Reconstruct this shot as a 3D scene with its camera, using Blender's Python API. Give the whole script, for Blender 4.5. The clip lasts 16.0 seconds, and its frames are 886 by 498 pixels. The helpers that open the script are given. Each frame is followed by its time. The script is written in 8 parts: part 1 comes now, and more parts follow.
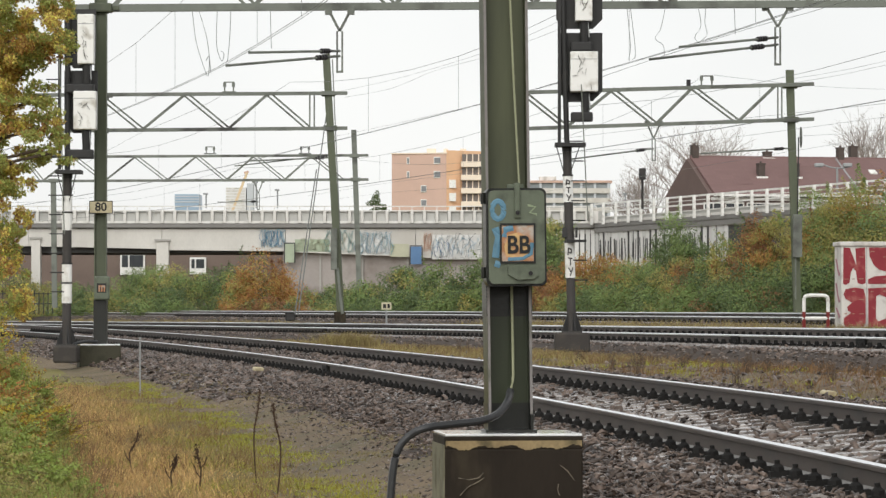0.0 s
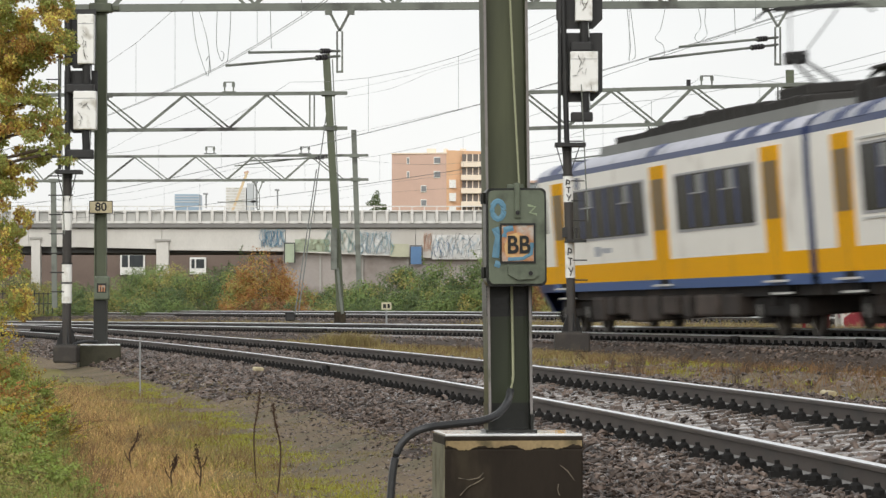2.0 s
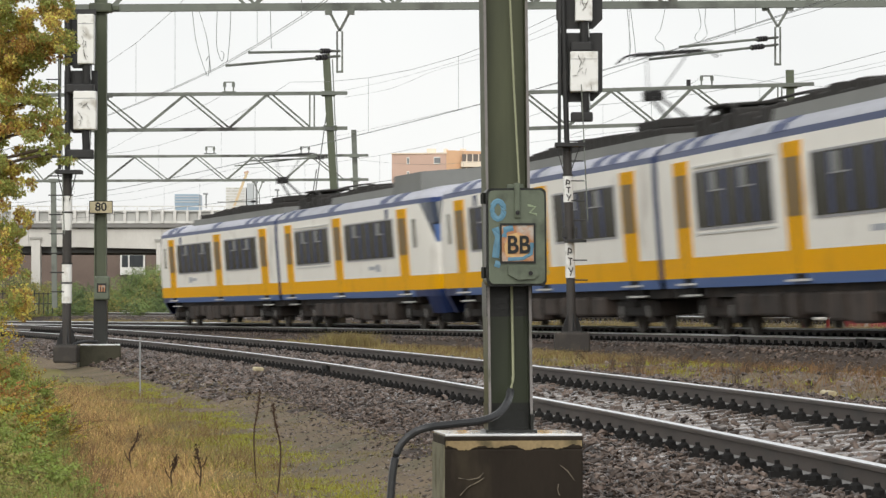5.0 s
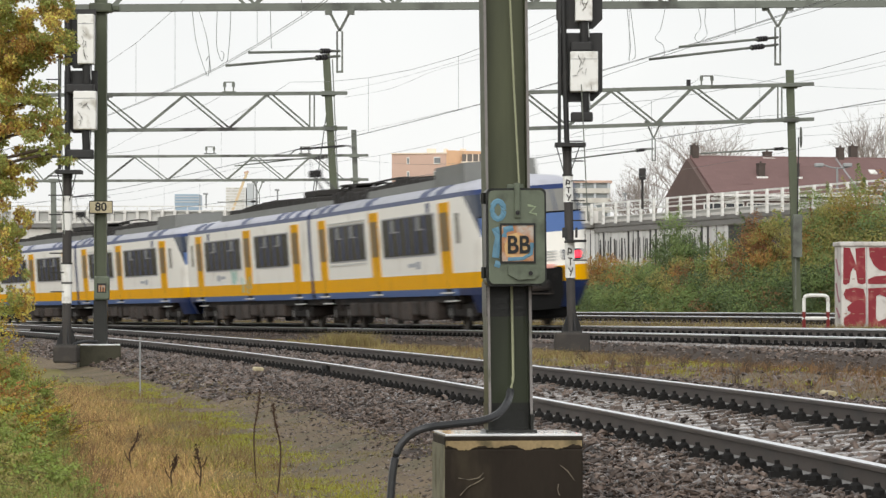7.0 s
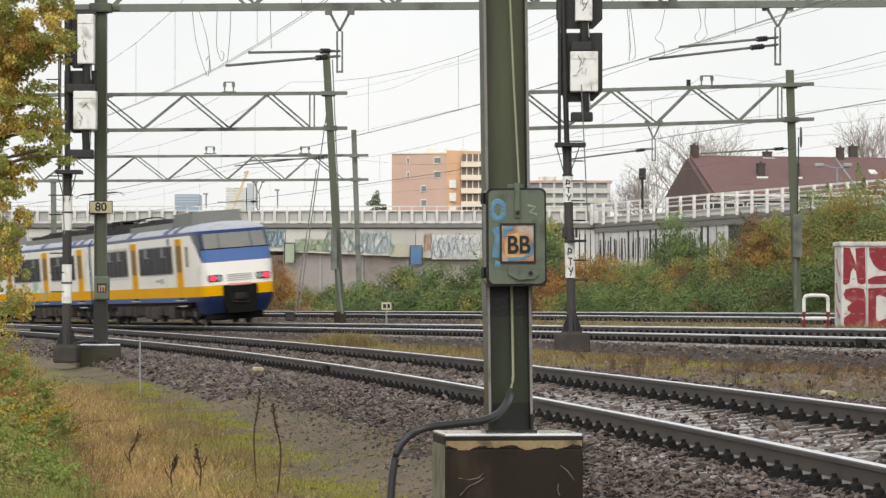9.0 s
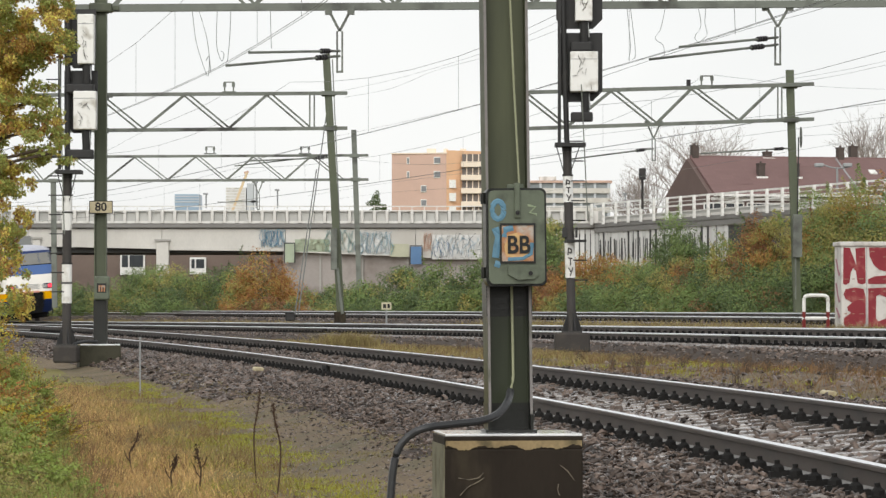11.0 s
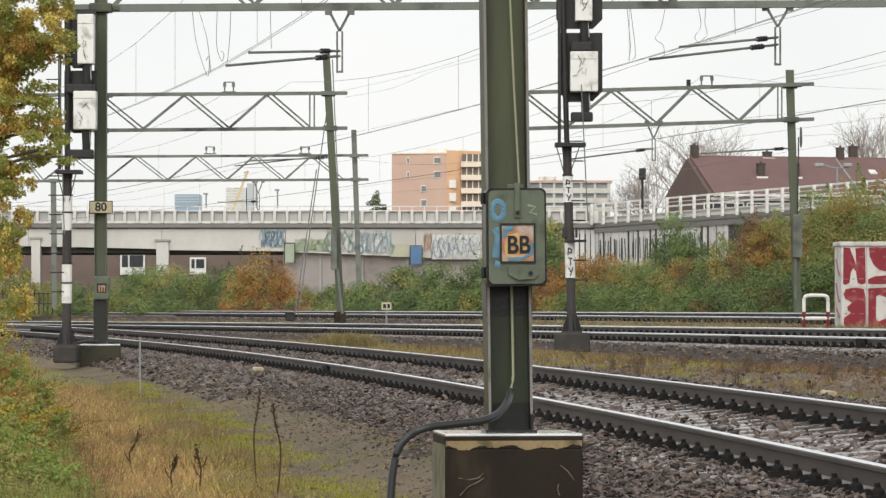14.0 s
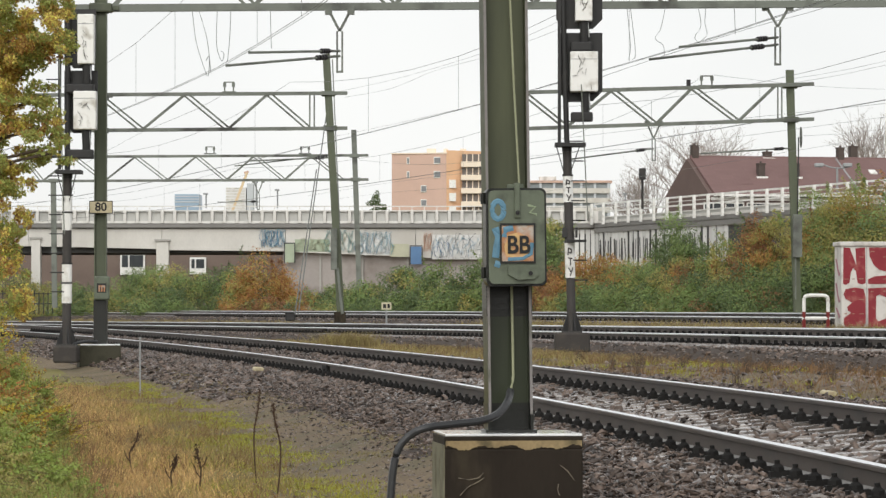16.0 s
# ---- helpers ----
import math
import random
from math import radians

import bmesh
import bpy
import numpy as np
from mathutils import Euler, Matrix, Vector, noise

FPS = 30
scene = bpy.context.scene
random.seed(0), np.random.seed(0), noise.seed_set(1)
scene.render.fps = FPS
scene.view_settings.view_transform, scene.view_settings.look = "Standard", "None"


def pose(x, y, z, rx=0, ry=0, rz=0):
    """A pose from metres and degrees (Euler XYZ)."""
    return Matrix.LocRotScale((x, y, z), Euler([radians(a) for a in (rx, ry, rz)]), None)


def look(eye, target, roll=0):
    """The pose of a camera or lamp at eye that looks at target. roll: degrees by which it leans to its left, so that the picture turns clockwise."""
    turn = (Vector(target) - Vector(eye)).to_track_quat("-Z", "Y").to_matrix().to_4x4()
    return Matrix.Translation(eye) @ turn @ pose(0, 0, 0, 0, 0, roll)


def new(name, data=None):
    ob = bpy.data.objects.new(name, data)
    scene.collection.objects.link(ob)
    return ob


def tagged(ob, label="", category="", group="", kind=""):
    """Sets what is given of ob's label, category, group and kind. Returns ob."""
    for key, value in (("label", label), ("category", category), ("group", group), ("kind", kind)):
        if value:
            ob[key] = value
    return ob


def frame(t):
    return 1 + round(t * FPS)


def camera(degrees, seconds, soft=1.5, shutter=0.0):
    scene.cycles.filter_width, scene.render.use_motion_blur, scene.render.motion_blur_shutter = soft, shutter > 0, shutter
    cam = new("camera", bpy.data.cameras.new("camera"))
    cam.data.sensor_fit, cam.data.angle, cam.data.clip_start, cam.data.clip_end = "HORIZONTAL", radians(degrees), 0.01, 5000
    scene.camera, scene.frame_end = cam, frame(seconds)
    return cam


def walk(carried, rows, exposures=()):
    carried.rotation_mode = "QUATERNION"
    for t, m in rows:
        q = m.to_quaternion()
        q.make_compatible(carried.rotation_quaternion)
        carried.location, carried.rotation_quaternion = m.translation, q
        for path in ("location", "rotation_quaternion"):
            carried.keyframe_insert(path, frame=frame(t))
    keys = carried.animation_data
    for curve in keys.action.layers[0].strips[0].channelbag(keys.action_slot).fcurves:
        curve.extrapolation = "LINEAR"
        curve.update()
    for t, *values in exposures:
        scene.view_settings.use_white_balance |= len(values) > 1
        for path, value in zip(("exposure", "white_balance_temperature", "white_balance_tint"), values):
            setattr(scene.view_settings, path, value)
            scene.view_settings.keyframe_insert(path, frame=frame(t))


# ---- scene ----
cam = camera(2 * math.degrees(math.atan(784 / 7090)), 16.0, soft=1.4, shutter=0.85)
EYE = 1.6
walk(cam, [(0.0, pose(0, 0, EYE, 90 + math.degrees(math.atan(120.4 / 7090)))),
           (16.0, pose(0, 0, EYE, 90 + math.degrees(math.atan(120.4 / 7090))))])

# ---- light: bright overcast sky, weak broad sun high behind the viewer ----
SUN_EL, SUN_AZ = radians(30), radians(188)
world = bpy.data.worlds.new("sky")
scene.world = world
world.use_nodes = True
wn = world.node_tree
wn.nodes.clear()
w_out = wn.nodes.new("ShaderNodeOutputWorld")
w_bg = wn.nodes.new("ShaderNodeBackground")
w_sky = wn.nodes.new("ShaderNodeTexSky")
w_sky.sky_type, w_sky.sun_disc = "NISHITA", False
w_sky.sun_elevation, w_sky.sun_rotation = SUN_EL, SUN_AZ
w_mix = wn.nodes.new("ShaderNodeMix")
w_mix.data_type = "RGBA"
w_mix.inputs[0].default_value = 0.93
w_co = wn.nodes.new("ShaderNodeTexCoord")
w_noise = wn.nodes.new("ShaderNodeTexNoise")
w_noise.inputs["Scale"].default_value = 6.0
w_noise.inputs["Detail"].default_value = 4.0
w_ramp = wn.nodes.new("ShaderNodeValToRGB")
w_ramp.color_ramp.elements[0].position, w_ramp.color_ramp.elements[0].color = 0.3, (8.5, 8.6, 8.6, 1)
w_ramp.color_ramp.elements[1].position, w_ramp.color_ramp.elements[1].color = 0.7, (9.85, 9.85, 9.75, 1)
wn.links.new(w_co.outputs["Generated"], w_noise.inputs["Vector"])
wn.links.new(w_noise.outputs["Fac"], w_ramp.inputs["Fac"])
wn.links.new(w_sky.outputs["Color"], w_mix.inputs[6])
wn.links.new(w_ramp.outputs["Color"], w_mix.inputs[7])
wn.links.new(w_mix.outputs[2], w_bg.inputs["Color"])
w_bg.inputs["Strength"].default_value = 0.103
wn.links.new(w_bg.outputs["Background"], w_out.inputs["Surface"])

sun = new("sun", bpy.data.lights.new("sun", "SUN"))
sun.data.energy, sun.data.angle, sun.data.color = 2.0, radians(55), (1.0, 0.97, 0.92)
sun.matrix_world = look((math.sin(SUN_AZ) * math.cos(SUN_EL), math.cos(SUN_AZ) * math.cos(SUN_EL), math.sin(SUN_EL)), (0, 0, 0))


# ---- materials ----
def mat(name, color, rough=0.7, metal=0.0, spread=0.25, scale=3.0, fine=40.0, bump=0.3, dirt=None, dirt_amount=0.5,
        dirt_scale=1.2, per_object=0.0, per_island=0.0, spec=0.3, stretch=(1, 1, 1), bump_dist=0.01, hue=0.0, thin=0.0):
    """A surface with broad and fine colour variation, optional dirt patches and relief."""
    m = bpy.data.materials.new(name)
    m.use_nodes = True
    nt = m.node_tree
    b = nt.nodes["Principled BSDF"]
    b.inputs["Roughness"].default_value = rough
    b.inputs["Metallic"].default_value = metal
    b.inputs["Specular IOR Level"].default_value = spec
    co = nt.nodes.new("ShaderNodeTexCoord")
    mp = nt.nodes.new("ShaderNodeMapping")
    mp.inputs["Scale"].default_value = stretch
    nt.links.new(co.outputs["Object"], mp.inputs["Vector"])

    def noise_at(s, detail=4.0):
        n = nt.nodes.new("ShaderNodeTexNoise")
        n.inputs["Scale"].default_value = s
        n.inputs["Detail"].default_value = detail
        nt.links.new(mp.outputs["Vector"], n.inputs["Vector"])
        return n.outputs["Fac"]

    def math_node(op, a, c):
        n = nt.nodes.new("ShaderNodeMath")
        n.operation = op
        for i, v in enumerate((a, c)):
            if isinstance(v, (int, float)):
                n.inputs[i].default_value = v
            else:
                nt.links.new(v, n.inputs[i])
        return n.outputs[0]

    big, small = noise_at(scale), noise_at(fine, 3.0)
    v = math_node("ADD", math_node("MULTIPLY", big, spread * 1.6), math_node("MULTIPLY", small, spread * 0.8))
    v = math_node("ADD", v, 1.0 - spread * 1.2)
    if per_object:
        oi = nt.nodes.new("ShaderNodeObjectInfo")
        v = math_node("MULTIPLY", v, math_node("ADD", math_node("MULTIPLY", oi.outputs["Random"], per_object * 2), 1 - per_object))
    if per_island:
        g = nt.nodes.new("ShaderNodeNewGeometry")
        v = math_node("MULTIPLY", v, math_node("ADD", math_node("MULTIPLY", g.outputs["Random Per Island"], per_island * 2), 1 - per_island))
    hsv = nt.nodes.new("ShaderNodeHueSaturation")
    hsv.inputs["Color"].default_value = (*color, 1)
    nt.links.new(v, hsv.inputs["Value"])
    if hue:
        if per_island:
            src = g.outputs["Random Per Island"]
        else:
            src = big
        nt.links.new(math_node("ADD", math_node("MULTIPLY", src, hue * 2), 0.5 - hue), hsv.inputs["Hue"])
    out = hsv.outputs["Color"]
    if dirt:
        dn = noise_at(dirt_scale, 8.0)
        r = nt.nodes.new("ShaderNodeValToRGB")
        r.color_ramp.elements[0].position = 0.62 - dirt_amount * 0.3
        r.color_ramp.elements[1].position = 0.78 - dirt_amount * 0.2
        nt.links.new(dn, r.inputs["Fac"])
        mx = nt.nodes.new("ShaderNodeMix")
        mx.data_type = "RGBA"
        nt.links.new(r.outputs["Color"], mx.inputs[0])
        nt.links.new(out, mx.inputs[6])
        mx.inputs[7].default_value = (*dirt, 1)
        out = mx.outputs[2]
    nt.links.new(out, b.inputs["Base Color"])
    if bump:
        bn = nt.nodes.new("ShaderNodeBump")
        bn.inputs["Strength"].default_value = bump
        bn.inputs["Distance"].default_value = bump_dist
        nt.links.new(small, bn.inputs["Height"])
        nt.links.new(bn.outputs["Normal"], b.inputs["Normal"])
    if thin:
        tr = nt.nodes.new("ShaderNodeBsdfTranslucent")
        nt.links.new(out, tr.inputs["Color"])
        ms = nt.nodes.new("ShaderNodeMixShader")
        ms.inputs[0].default_value = thin
        nt.links.new(b.outputs["BSDF"], ms.inputs[1])
        nt.links.new(tr.outputs["BSDF"], ms.inputs[2])
        nt.links.new(ms.outputs["Shader"], nt.nodes["Material Output"].inputs["Surface"])
    return m


def glow(name, color, strength):
    m = bpy.data.materials.new(name)
    m.use_nodes = True
    b = m.node_tree.nodes["Principled BSDF"]
    b.inputs["Base Color"].default_value = (*color, 1)
    b.inputs["Emission Color"].default_value = (*color, 1)
    b.inputs["Emission Strength"].default_value = strength
    return m


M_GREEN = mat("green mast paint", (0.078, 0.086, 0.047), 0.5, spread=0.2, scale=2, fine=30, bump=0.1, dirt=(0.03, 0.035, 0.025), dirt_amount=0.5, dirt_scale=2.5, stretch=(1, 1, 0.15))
# Paler than the near mast: distance haze is mixed into this colour.
M_GREENFAR = mat("weathered green steel, haze-paled", (0.165, 0.18, 0.155), 0.6, spread=0.2, scale=1, fine=12, bump=0.0, dirt=(0.06, 0.06, 0.055), dirt_amount=0.4)
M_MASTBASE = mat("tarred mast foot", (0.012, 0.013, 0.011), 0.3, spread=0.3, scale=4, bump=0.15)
M_BLACK = mat("black painted steel", (0.022, 0.022, 0.022), 0.5, spread=0.3, scale=3, bump=0.1, dirt=(0.05, 0.045, 0.04), dirt_amount=0.3)
M_WHITE = mat("white enamel", (0.75, 0.75, 0.72), 0.45, spread=0.08, scale=3, bump=0.05, dirt=(0.45, 0.43, 0.38), dirt_amount=0.3, dirt_scale=4)
M_GREY = mat("galvanised steel", (0.3, 0.31, 0.31), 0.5, 0.3, spread=0.2, scale=4, bump=0.05)
M_CONCRETE = mat("concrete", (0.58, 0.565, 0.525), 0.85, spread=0.2, scale=0.6, fine=14, bump=0.2, dirt=(0.48, 0.46, 0.42), dirt_amount=0.5, dirt_scale=0.35, stretch=(1, 1, 0.5))
M_PALECONC = mat("pale parapet concrete", (0.66, 0.65, 0.62), 0.8, spread=0.12, scale=0.6, fine=10, bump=0.1, dirt=(0.42, 0.41, 0.37), dirt_amount=0.4, dirt_scale=0.7)
M_WETCONC = mat("dark stained concrete", (0.026, 0.0205, 0.0155), 0.7, spec=0.1, spread=0.35, scale=3, fine=40, bump=0.3, dirt=(0.055, 0.045, 0.03), dirt_amount=0.4, dirt_scale=5, stretch=(1, 1, 0.35))
M_CREAMCONC = mat("cream painted concrete edge", (0.29, 0.215, 0.11), 0.6, spread=0.5, scale=6, fine=50, bump=0.3, dirt=(0.1, 0.08, 0.04), dirt_amount=0.35, dirt_scale=7)
# Glossy wet top; its near-white base adds the sky's reflection as colour.
M_WETTOP = mat("wet concrete top with sky sheen", (0.72, 0.73, 0.74), 0.06, spec=0.9, spread=0.15, scale=5, fine=50, bump=0.0)
M_RAILTOP = mat("polished rail head", (0.85, 0.86, 0.88), 0.3, 0.9, spread=0.06, scale=2, bump=0.0)
M_LIME = mat("grey lime deposit", (0.2, 0.17, 0.125), 0.8, spread=0.7, scale=14, fine=60, bump=0.3, dirt=(0.05, 0.04, 0.03), dirt_amount=0.5, dirt_scale=22)
M_RAIL = mat("rusty rail web", (0.085, 0.07, 0.061), 0.6, 0.1, spread=0.25, scale=1.5, fine=30, bump=0.1, dirt=(0.06, 0.055, 0.05), dirt_amount=0.5)
# Paler than the web: the foot's highlight is put into the colour.
M_FOOT = mat("rail foot with highlight", (0.3, 0.29, 0.28), 0.45, 0.3, spread=0.25, scale=3, bump=0.1)
M_FAST = mat("black rail fastener", (0.01, 0.0095, 0.009), 0.65, 0.0, spec=0.15, spread=0.3, scale=20, bump=0.2, per_object=0.3)
M_SLEEPER = mat("grey sleeper concrete", (0.36, 0.33, 0.31), 0.24, spec=0.45, spread=0.3, scale=4, fine=30, bump=0.3, per_object=0.2, dirt=(0.1, 0.085, 0.075), dirt_amount=0.6, dirt_scale=5)


M_GROUND = mat("stony ballast soil", (0.052, 0.039, 0.031), 0.9, spread=0.4, scale=1.2, fine=18, bump=0.6, bump_dist=0.03, dirt=(0.03, 0.025, 0.022), dirt_amount=0.4, dirt_scale=4)
M_PATH = mat("sandy gravel path", (0.15, 0.112, 0.07), 0.9, spread=0.5, scale=1.5, fine=45, bump=0.5, bump_dist=0.02, dirt=(0.1, 0.088, 0.05), dirt_amount=0.5, dirt_scale=0.9)
M_SOIL = mat("mossy soil", (0.17, 0.15, 0.045), 0.95, spread=0.4, scale=1.0, fine=14, bump=0.5, bump_dist=0.03, dirt=(0.13, 0.095, 0.05), dirt_amount=0.5, dirt_scale=0.8)
M_STRIP = mat("brown earth with dry litter", (0.13, 0.1, 0.065), 0.95, spread=0.4, scale=0.8, fine=12, bump=0.5, bump_dist=0.03, dirt=(0.15, 0.12, 0.05), dirt_amount=0.45, dirt_scale=0.5)
M_STONE = mat("crushed ballast stone", (0.11, 0.083, 0.068), 0.33, spread=0.45, scale=6, fine=60, bump=0.3, per_island=0.8)
M_WEEDGREEN = mat("weed green", (0.24, 0.25, 0.08), 0.8, spread=0.4, scale=1.2, fine=10, bump=0, per_island=0.35, thin=0.3)
M_PATHMOSS = mat("brownish moss", (0.2, 0.17, 0.07), 0.9, spread=0.4, scale=1.5, fine=12, bump=0, per_island=0.3)
M_BROWNSTEM = mat("withered brown stem", (0.2, 0.12, 0.06), 0.9, spread=0.4, scale=1.2, fine=10, bump=0, per_island=0.4, thin=0.2)
M_DRYGRASS = mat("dry straw grass", (0.56, 0.36, 0.16), 0.8, spread=0.7, scale=0.9, fine=10, bump=0, per_island=0.45, hue=0.015, thin=0.3)
M_PALEGRASS = mat("pale withered grass", (0.285, 0.225, 0.1), 0.8, spread=0.35, scale=0.7, fine=10, bump=0, per_island=0.4, hue=0.02, thin=0.3)
M_MOSSGRASS = mat("green grass", (0.315, 0.3, 0.052), 0.8, spread=0.3, scale=0.8, fine=10, bump=0, per_island=0.35, hue=0.04, thin=0.3)
M_LEAFGREEN = mat("green leaf", (0.225, 0.3, 0.105), 0.6, spread=0.5, scale=0.9, fine=3, bump=0, per_island=0.14, hue=0.02, thin=0.35)
M_LEAFDARK = mat("dark bramble leaf", (0.12, 0.165, 0.068), 0.5, spread=0.45, scale=0.9, fine=3, bump=0, per_island=0.14, hue=0.022, thin=0.3)
M_LEAFOLIVE = mat("yellowing olive leaf", (0.38, 0.345, 0.115), 0.6, spread=0.4, scale=0.9, fine=3, bump=0, per_island=0.14, hue=0.03, thin=0.35)
M_LEAFYELLOW = mat("yellow autumn leaf", (0.44, 0.31, 0.055), 0.6, spread=0.3, scale=0.6, fine=5, bump=0, per_island=0.35, hue=0.05, thin=0.35)
M_LEAFORANGE = mat("orange autumn leaf", (0.44, 0.24, 0.08), 0.6, spread=0.4, scale=0.8, fine=4, bump=0, per_island=0.14, hue=0.03, thin=0.35)
M_LEAFRUST = mat("rust brown leaf", (0.29, 0.155, 0.075), 0.6, spread=0.4, scale=0.8, fine=4, bump=0, per_island=0.14, hue=0.03, thin=0.35)
M_LEAFGREEN2 = mat("fresh green leaf", (0.27, 0.325, 0.08), 0.5, spread=0.5, scale=1.5, fine=6, bump=0, per_island=0.4, hue=0.022, thin=0.35)
M_BARK = mat("bark", (0.1, 0.075, 0.055), 0.9, spread=0.4, scale=3, fine=30, bump=0.5)
M_TWIG = mat("bare twig", (0.3, 0.26, 0.23), 0.9, spread=0.3, scale=3, bump=0)
M_WIRE = mat("copper wire", (0.16, 0.17, 0.16), 0.5, 0.4, spread=0.1, bump=0)
M_INSUL = mat("dark insulator", (0.03, 0.028, 0.03), 0.3, spread=0.1, bump=0)


# ---- mesh helpers ----
def part(name, bm, material, parent=None, label=""):
    me = bpy.data.meshes.new(name)
    bm.to_mesh(me)
    bm.free()
    me.materials.append(material)
    ob = new(name, me)
    if parent is not None:
        ob.parent = parent
    if label:
        ob["label"] = label
    return ob


def box(bm, x0, x1, y0, y1, z0, z1, bevel=0.0):
    r = bmesh.ops.create_cube(bm, size=1.0)
    bmesh.ops.scale(bm, vec=(x1 - x0, y1 - y0, z1 - z0), verts=r["verts"])
    bmesh.ops.translate(bm, vec=((x0 + x1) / 2, (y0 + y1) / 2, (z0 + z1) / 2), verts=r["verts"])
    if bevel:
        es = list({e for v in r["verts"] for e in v.link_edges})
        bmesh.ops.bevel(bm, geom=es, offset=bevel, segments=2, affect="EDGES", profile=0.5)
    return r["verts"]


def a_box(x0, x1, y0, y1, z0, z1, bevel=0.0):
    bm = bmesh.new()
    box(bm, x0, x1, y0, y1, z0, z1, bevel)
    return bm


def rod(bm, a, b, r, seg=8, r2=None):
    """A round bar from a to b."""
    a, b = Vector(a), Vector(b)
    d = b - a
    if d.length < 1e-6:
        return
    q = d.to_track_quat("Z", "Y").to_matrix().to_4x4()
    res = bmesh.ops.create_cone(bm, cap_ends=True, segments=seg, radius1=r, radius2=r if r2 is None else r2, depth=d.length)
    bmesh.ops.transform(bm, matrix=Matrix.Translation((a + b) / 2) @ q, verts=res["verts"])
    return res["verts"]


def a_rod(a, b, r, seg=8, r2=None):
    bm = bmesh.new()
    rod(bm, a, b, r, seg, r2)
    return bm


def bar(bm, a, b, w, h, up=(0, 0, 1)):
    """A square bar from a to b, w wide and h high."""
    a, b = Vector(a), Vector(b)
    d = b - a
    z = d.normalized()
    u = Vector(up)
    if abs(z.dot(u)) > 0.98:
        u = Vector((0, 1, 0))
    x = u.cross(z).normalized()
    y = z.cross(x)
    vs = []
    for p in (a, b):
        for sx, sy in ((-1, -1), (1, -1), (1, 1), (-1, 1)):
            vs.append(bm.verts.new(p + x * sx * w / 2 + y * sy * h / 2))
    for f in ((3, 2, 1, 0), (4, 5, 6, 7), (0, 1, 5, 4), (1, 2, 6, 5), (2, 3, 7, 6), (3, 0, 4, 7)):
        bm.faces.new([vs[i] for i in f])


def a_bar(a, b, w, h, up=(0, 0, 1)):
    bm = bmesh.new()
    bar(bm, a, b, w, h, up)
    return bm


def tube(bm, pts, r, seg=6):
    """A tube along points."""
    pts = [Vector(p) for p in pts]
    rings = []
    for i, p in enumerate(pts):
        d = (pts[min(i + 1, len(pts) - 1)] - pts[max(i - 1, 0)]).normalized()
        u = Vector((0, 0, 1)) if abs(d.z) < 0.95 else Vector((0, 1, 0))
        x = d.cross(u).normalized()
        y = x.cross(d)
        rings.append([bm.verts.new(p + (x * math.cos(k * 2 * math.pi / seg) + y * math.sin(k * 2 * math.pi / seg)) * r) for k in range(seg)])
    for a, b in zip(rings, rings[1:]):
        for k in range(seg):
            bm.faces.new((a[k], a[(k + 1) % seg], b[(k + 1) % seg], b[k]))
    bm.faces.new(rings[0][::-1])
    bm.faces.new(rings[-1])


def a_tube(pts, r, seg=6):
    bm = bmesh.new()
    tube(bm, pts, r, seg)
    return bm


def smooth_line(pts, n):
    """Catmull-Rom through the points."""
    pts = [Vector(p) for p in pts]
    out = []
    for i in range(len(pts) - 1):
        p0, p1, p2, p3 = pts[max(i - 1, 0)], pts[i], pts[i + 1], pts[min(i + 2, len(pts) - 1)]
        for k in range(n):
            t = k / n
            out.append(0.5 * ((2 * p1) + (p2 - p0) * t + (2 * p0 - 5 * p1 + 4 * p2 - p3) * t * t + (3 * p1 - p0 - 3 * p2 + p3) * t ** 3))
    out.append(pts[-1])
    return out


def prism(bm, outline, x0, x1, axis="x"):
    """A solid of an outline (two coordinates) between x0 and x1 along an axis."""
    def at(c, k):
        if axis == "x":
            return (c, k[0], k[1])
        if axis == "y":
            return (k[0], c, k[1])
        return (k[0], k[1], c)
    a = [bm.verts.new(at(x0, k)) for k in outline]
    b = [bm.verts.new(at(x1, k)) for k in outline]
    n = len(outline)
    bm.faces.new(a[::-1])
    bm.faces.new(b)
    for i in range(n):
        bm.faces.new((a[i], a[(i + 1) % n], b[(i + 1) % n], b[i]))
    bmesh.ops.recalc_face_normals(bm, faces=bm.faces)


def a_prism(outline, x0, x1, axis="x"):
    bm = bmesh.new()
    prism(bm, outline, x0, x1, axis)
    return bm


def empty(name, m, label, category, group=""):
    ob = new(name)
    ob.matrix_basis = m
    ob.empty_display_size = 0.3
    return tagged(ob, label, category, group)


# ---- plan: three curved tracks that bend about far centres ----
CA, RA = (-722.37, -43.23), 727.58      # near track, its low rail
CC, RC = (-969.67, -75.24), 986.38      # the train's track, its low rail
RD = RC + 8.5                           # far track, its low rail
CANT_A, CANT_C, CANT_D = 0.109, 0.118, 0.10
GAUGE = 1.505


def rail_z_a(y):
    return EYE - 0.75 + 0.0041 * (min(max(y, 0), 200) - 30)


Z_C = EYE - 0.32


def rail_z_d(y):
    return EYE + 0.03 + 0.0022 * (min(max(y, 40), 320) - 115)


def at_depth(centre, r, y):
    """The x at which a track's circle crosses the depth y."""
    return centre[0] + math.sqrt(max(r * r - (y - centre[1]) ** 2, 1.0))


def smooth(a, b, t):
    t = min(max((t - a) / (b - a), 0), 1)
    return t * t * (3 - 2 * t)


def lerp(a, b, t):
    return a + (b - a) * t


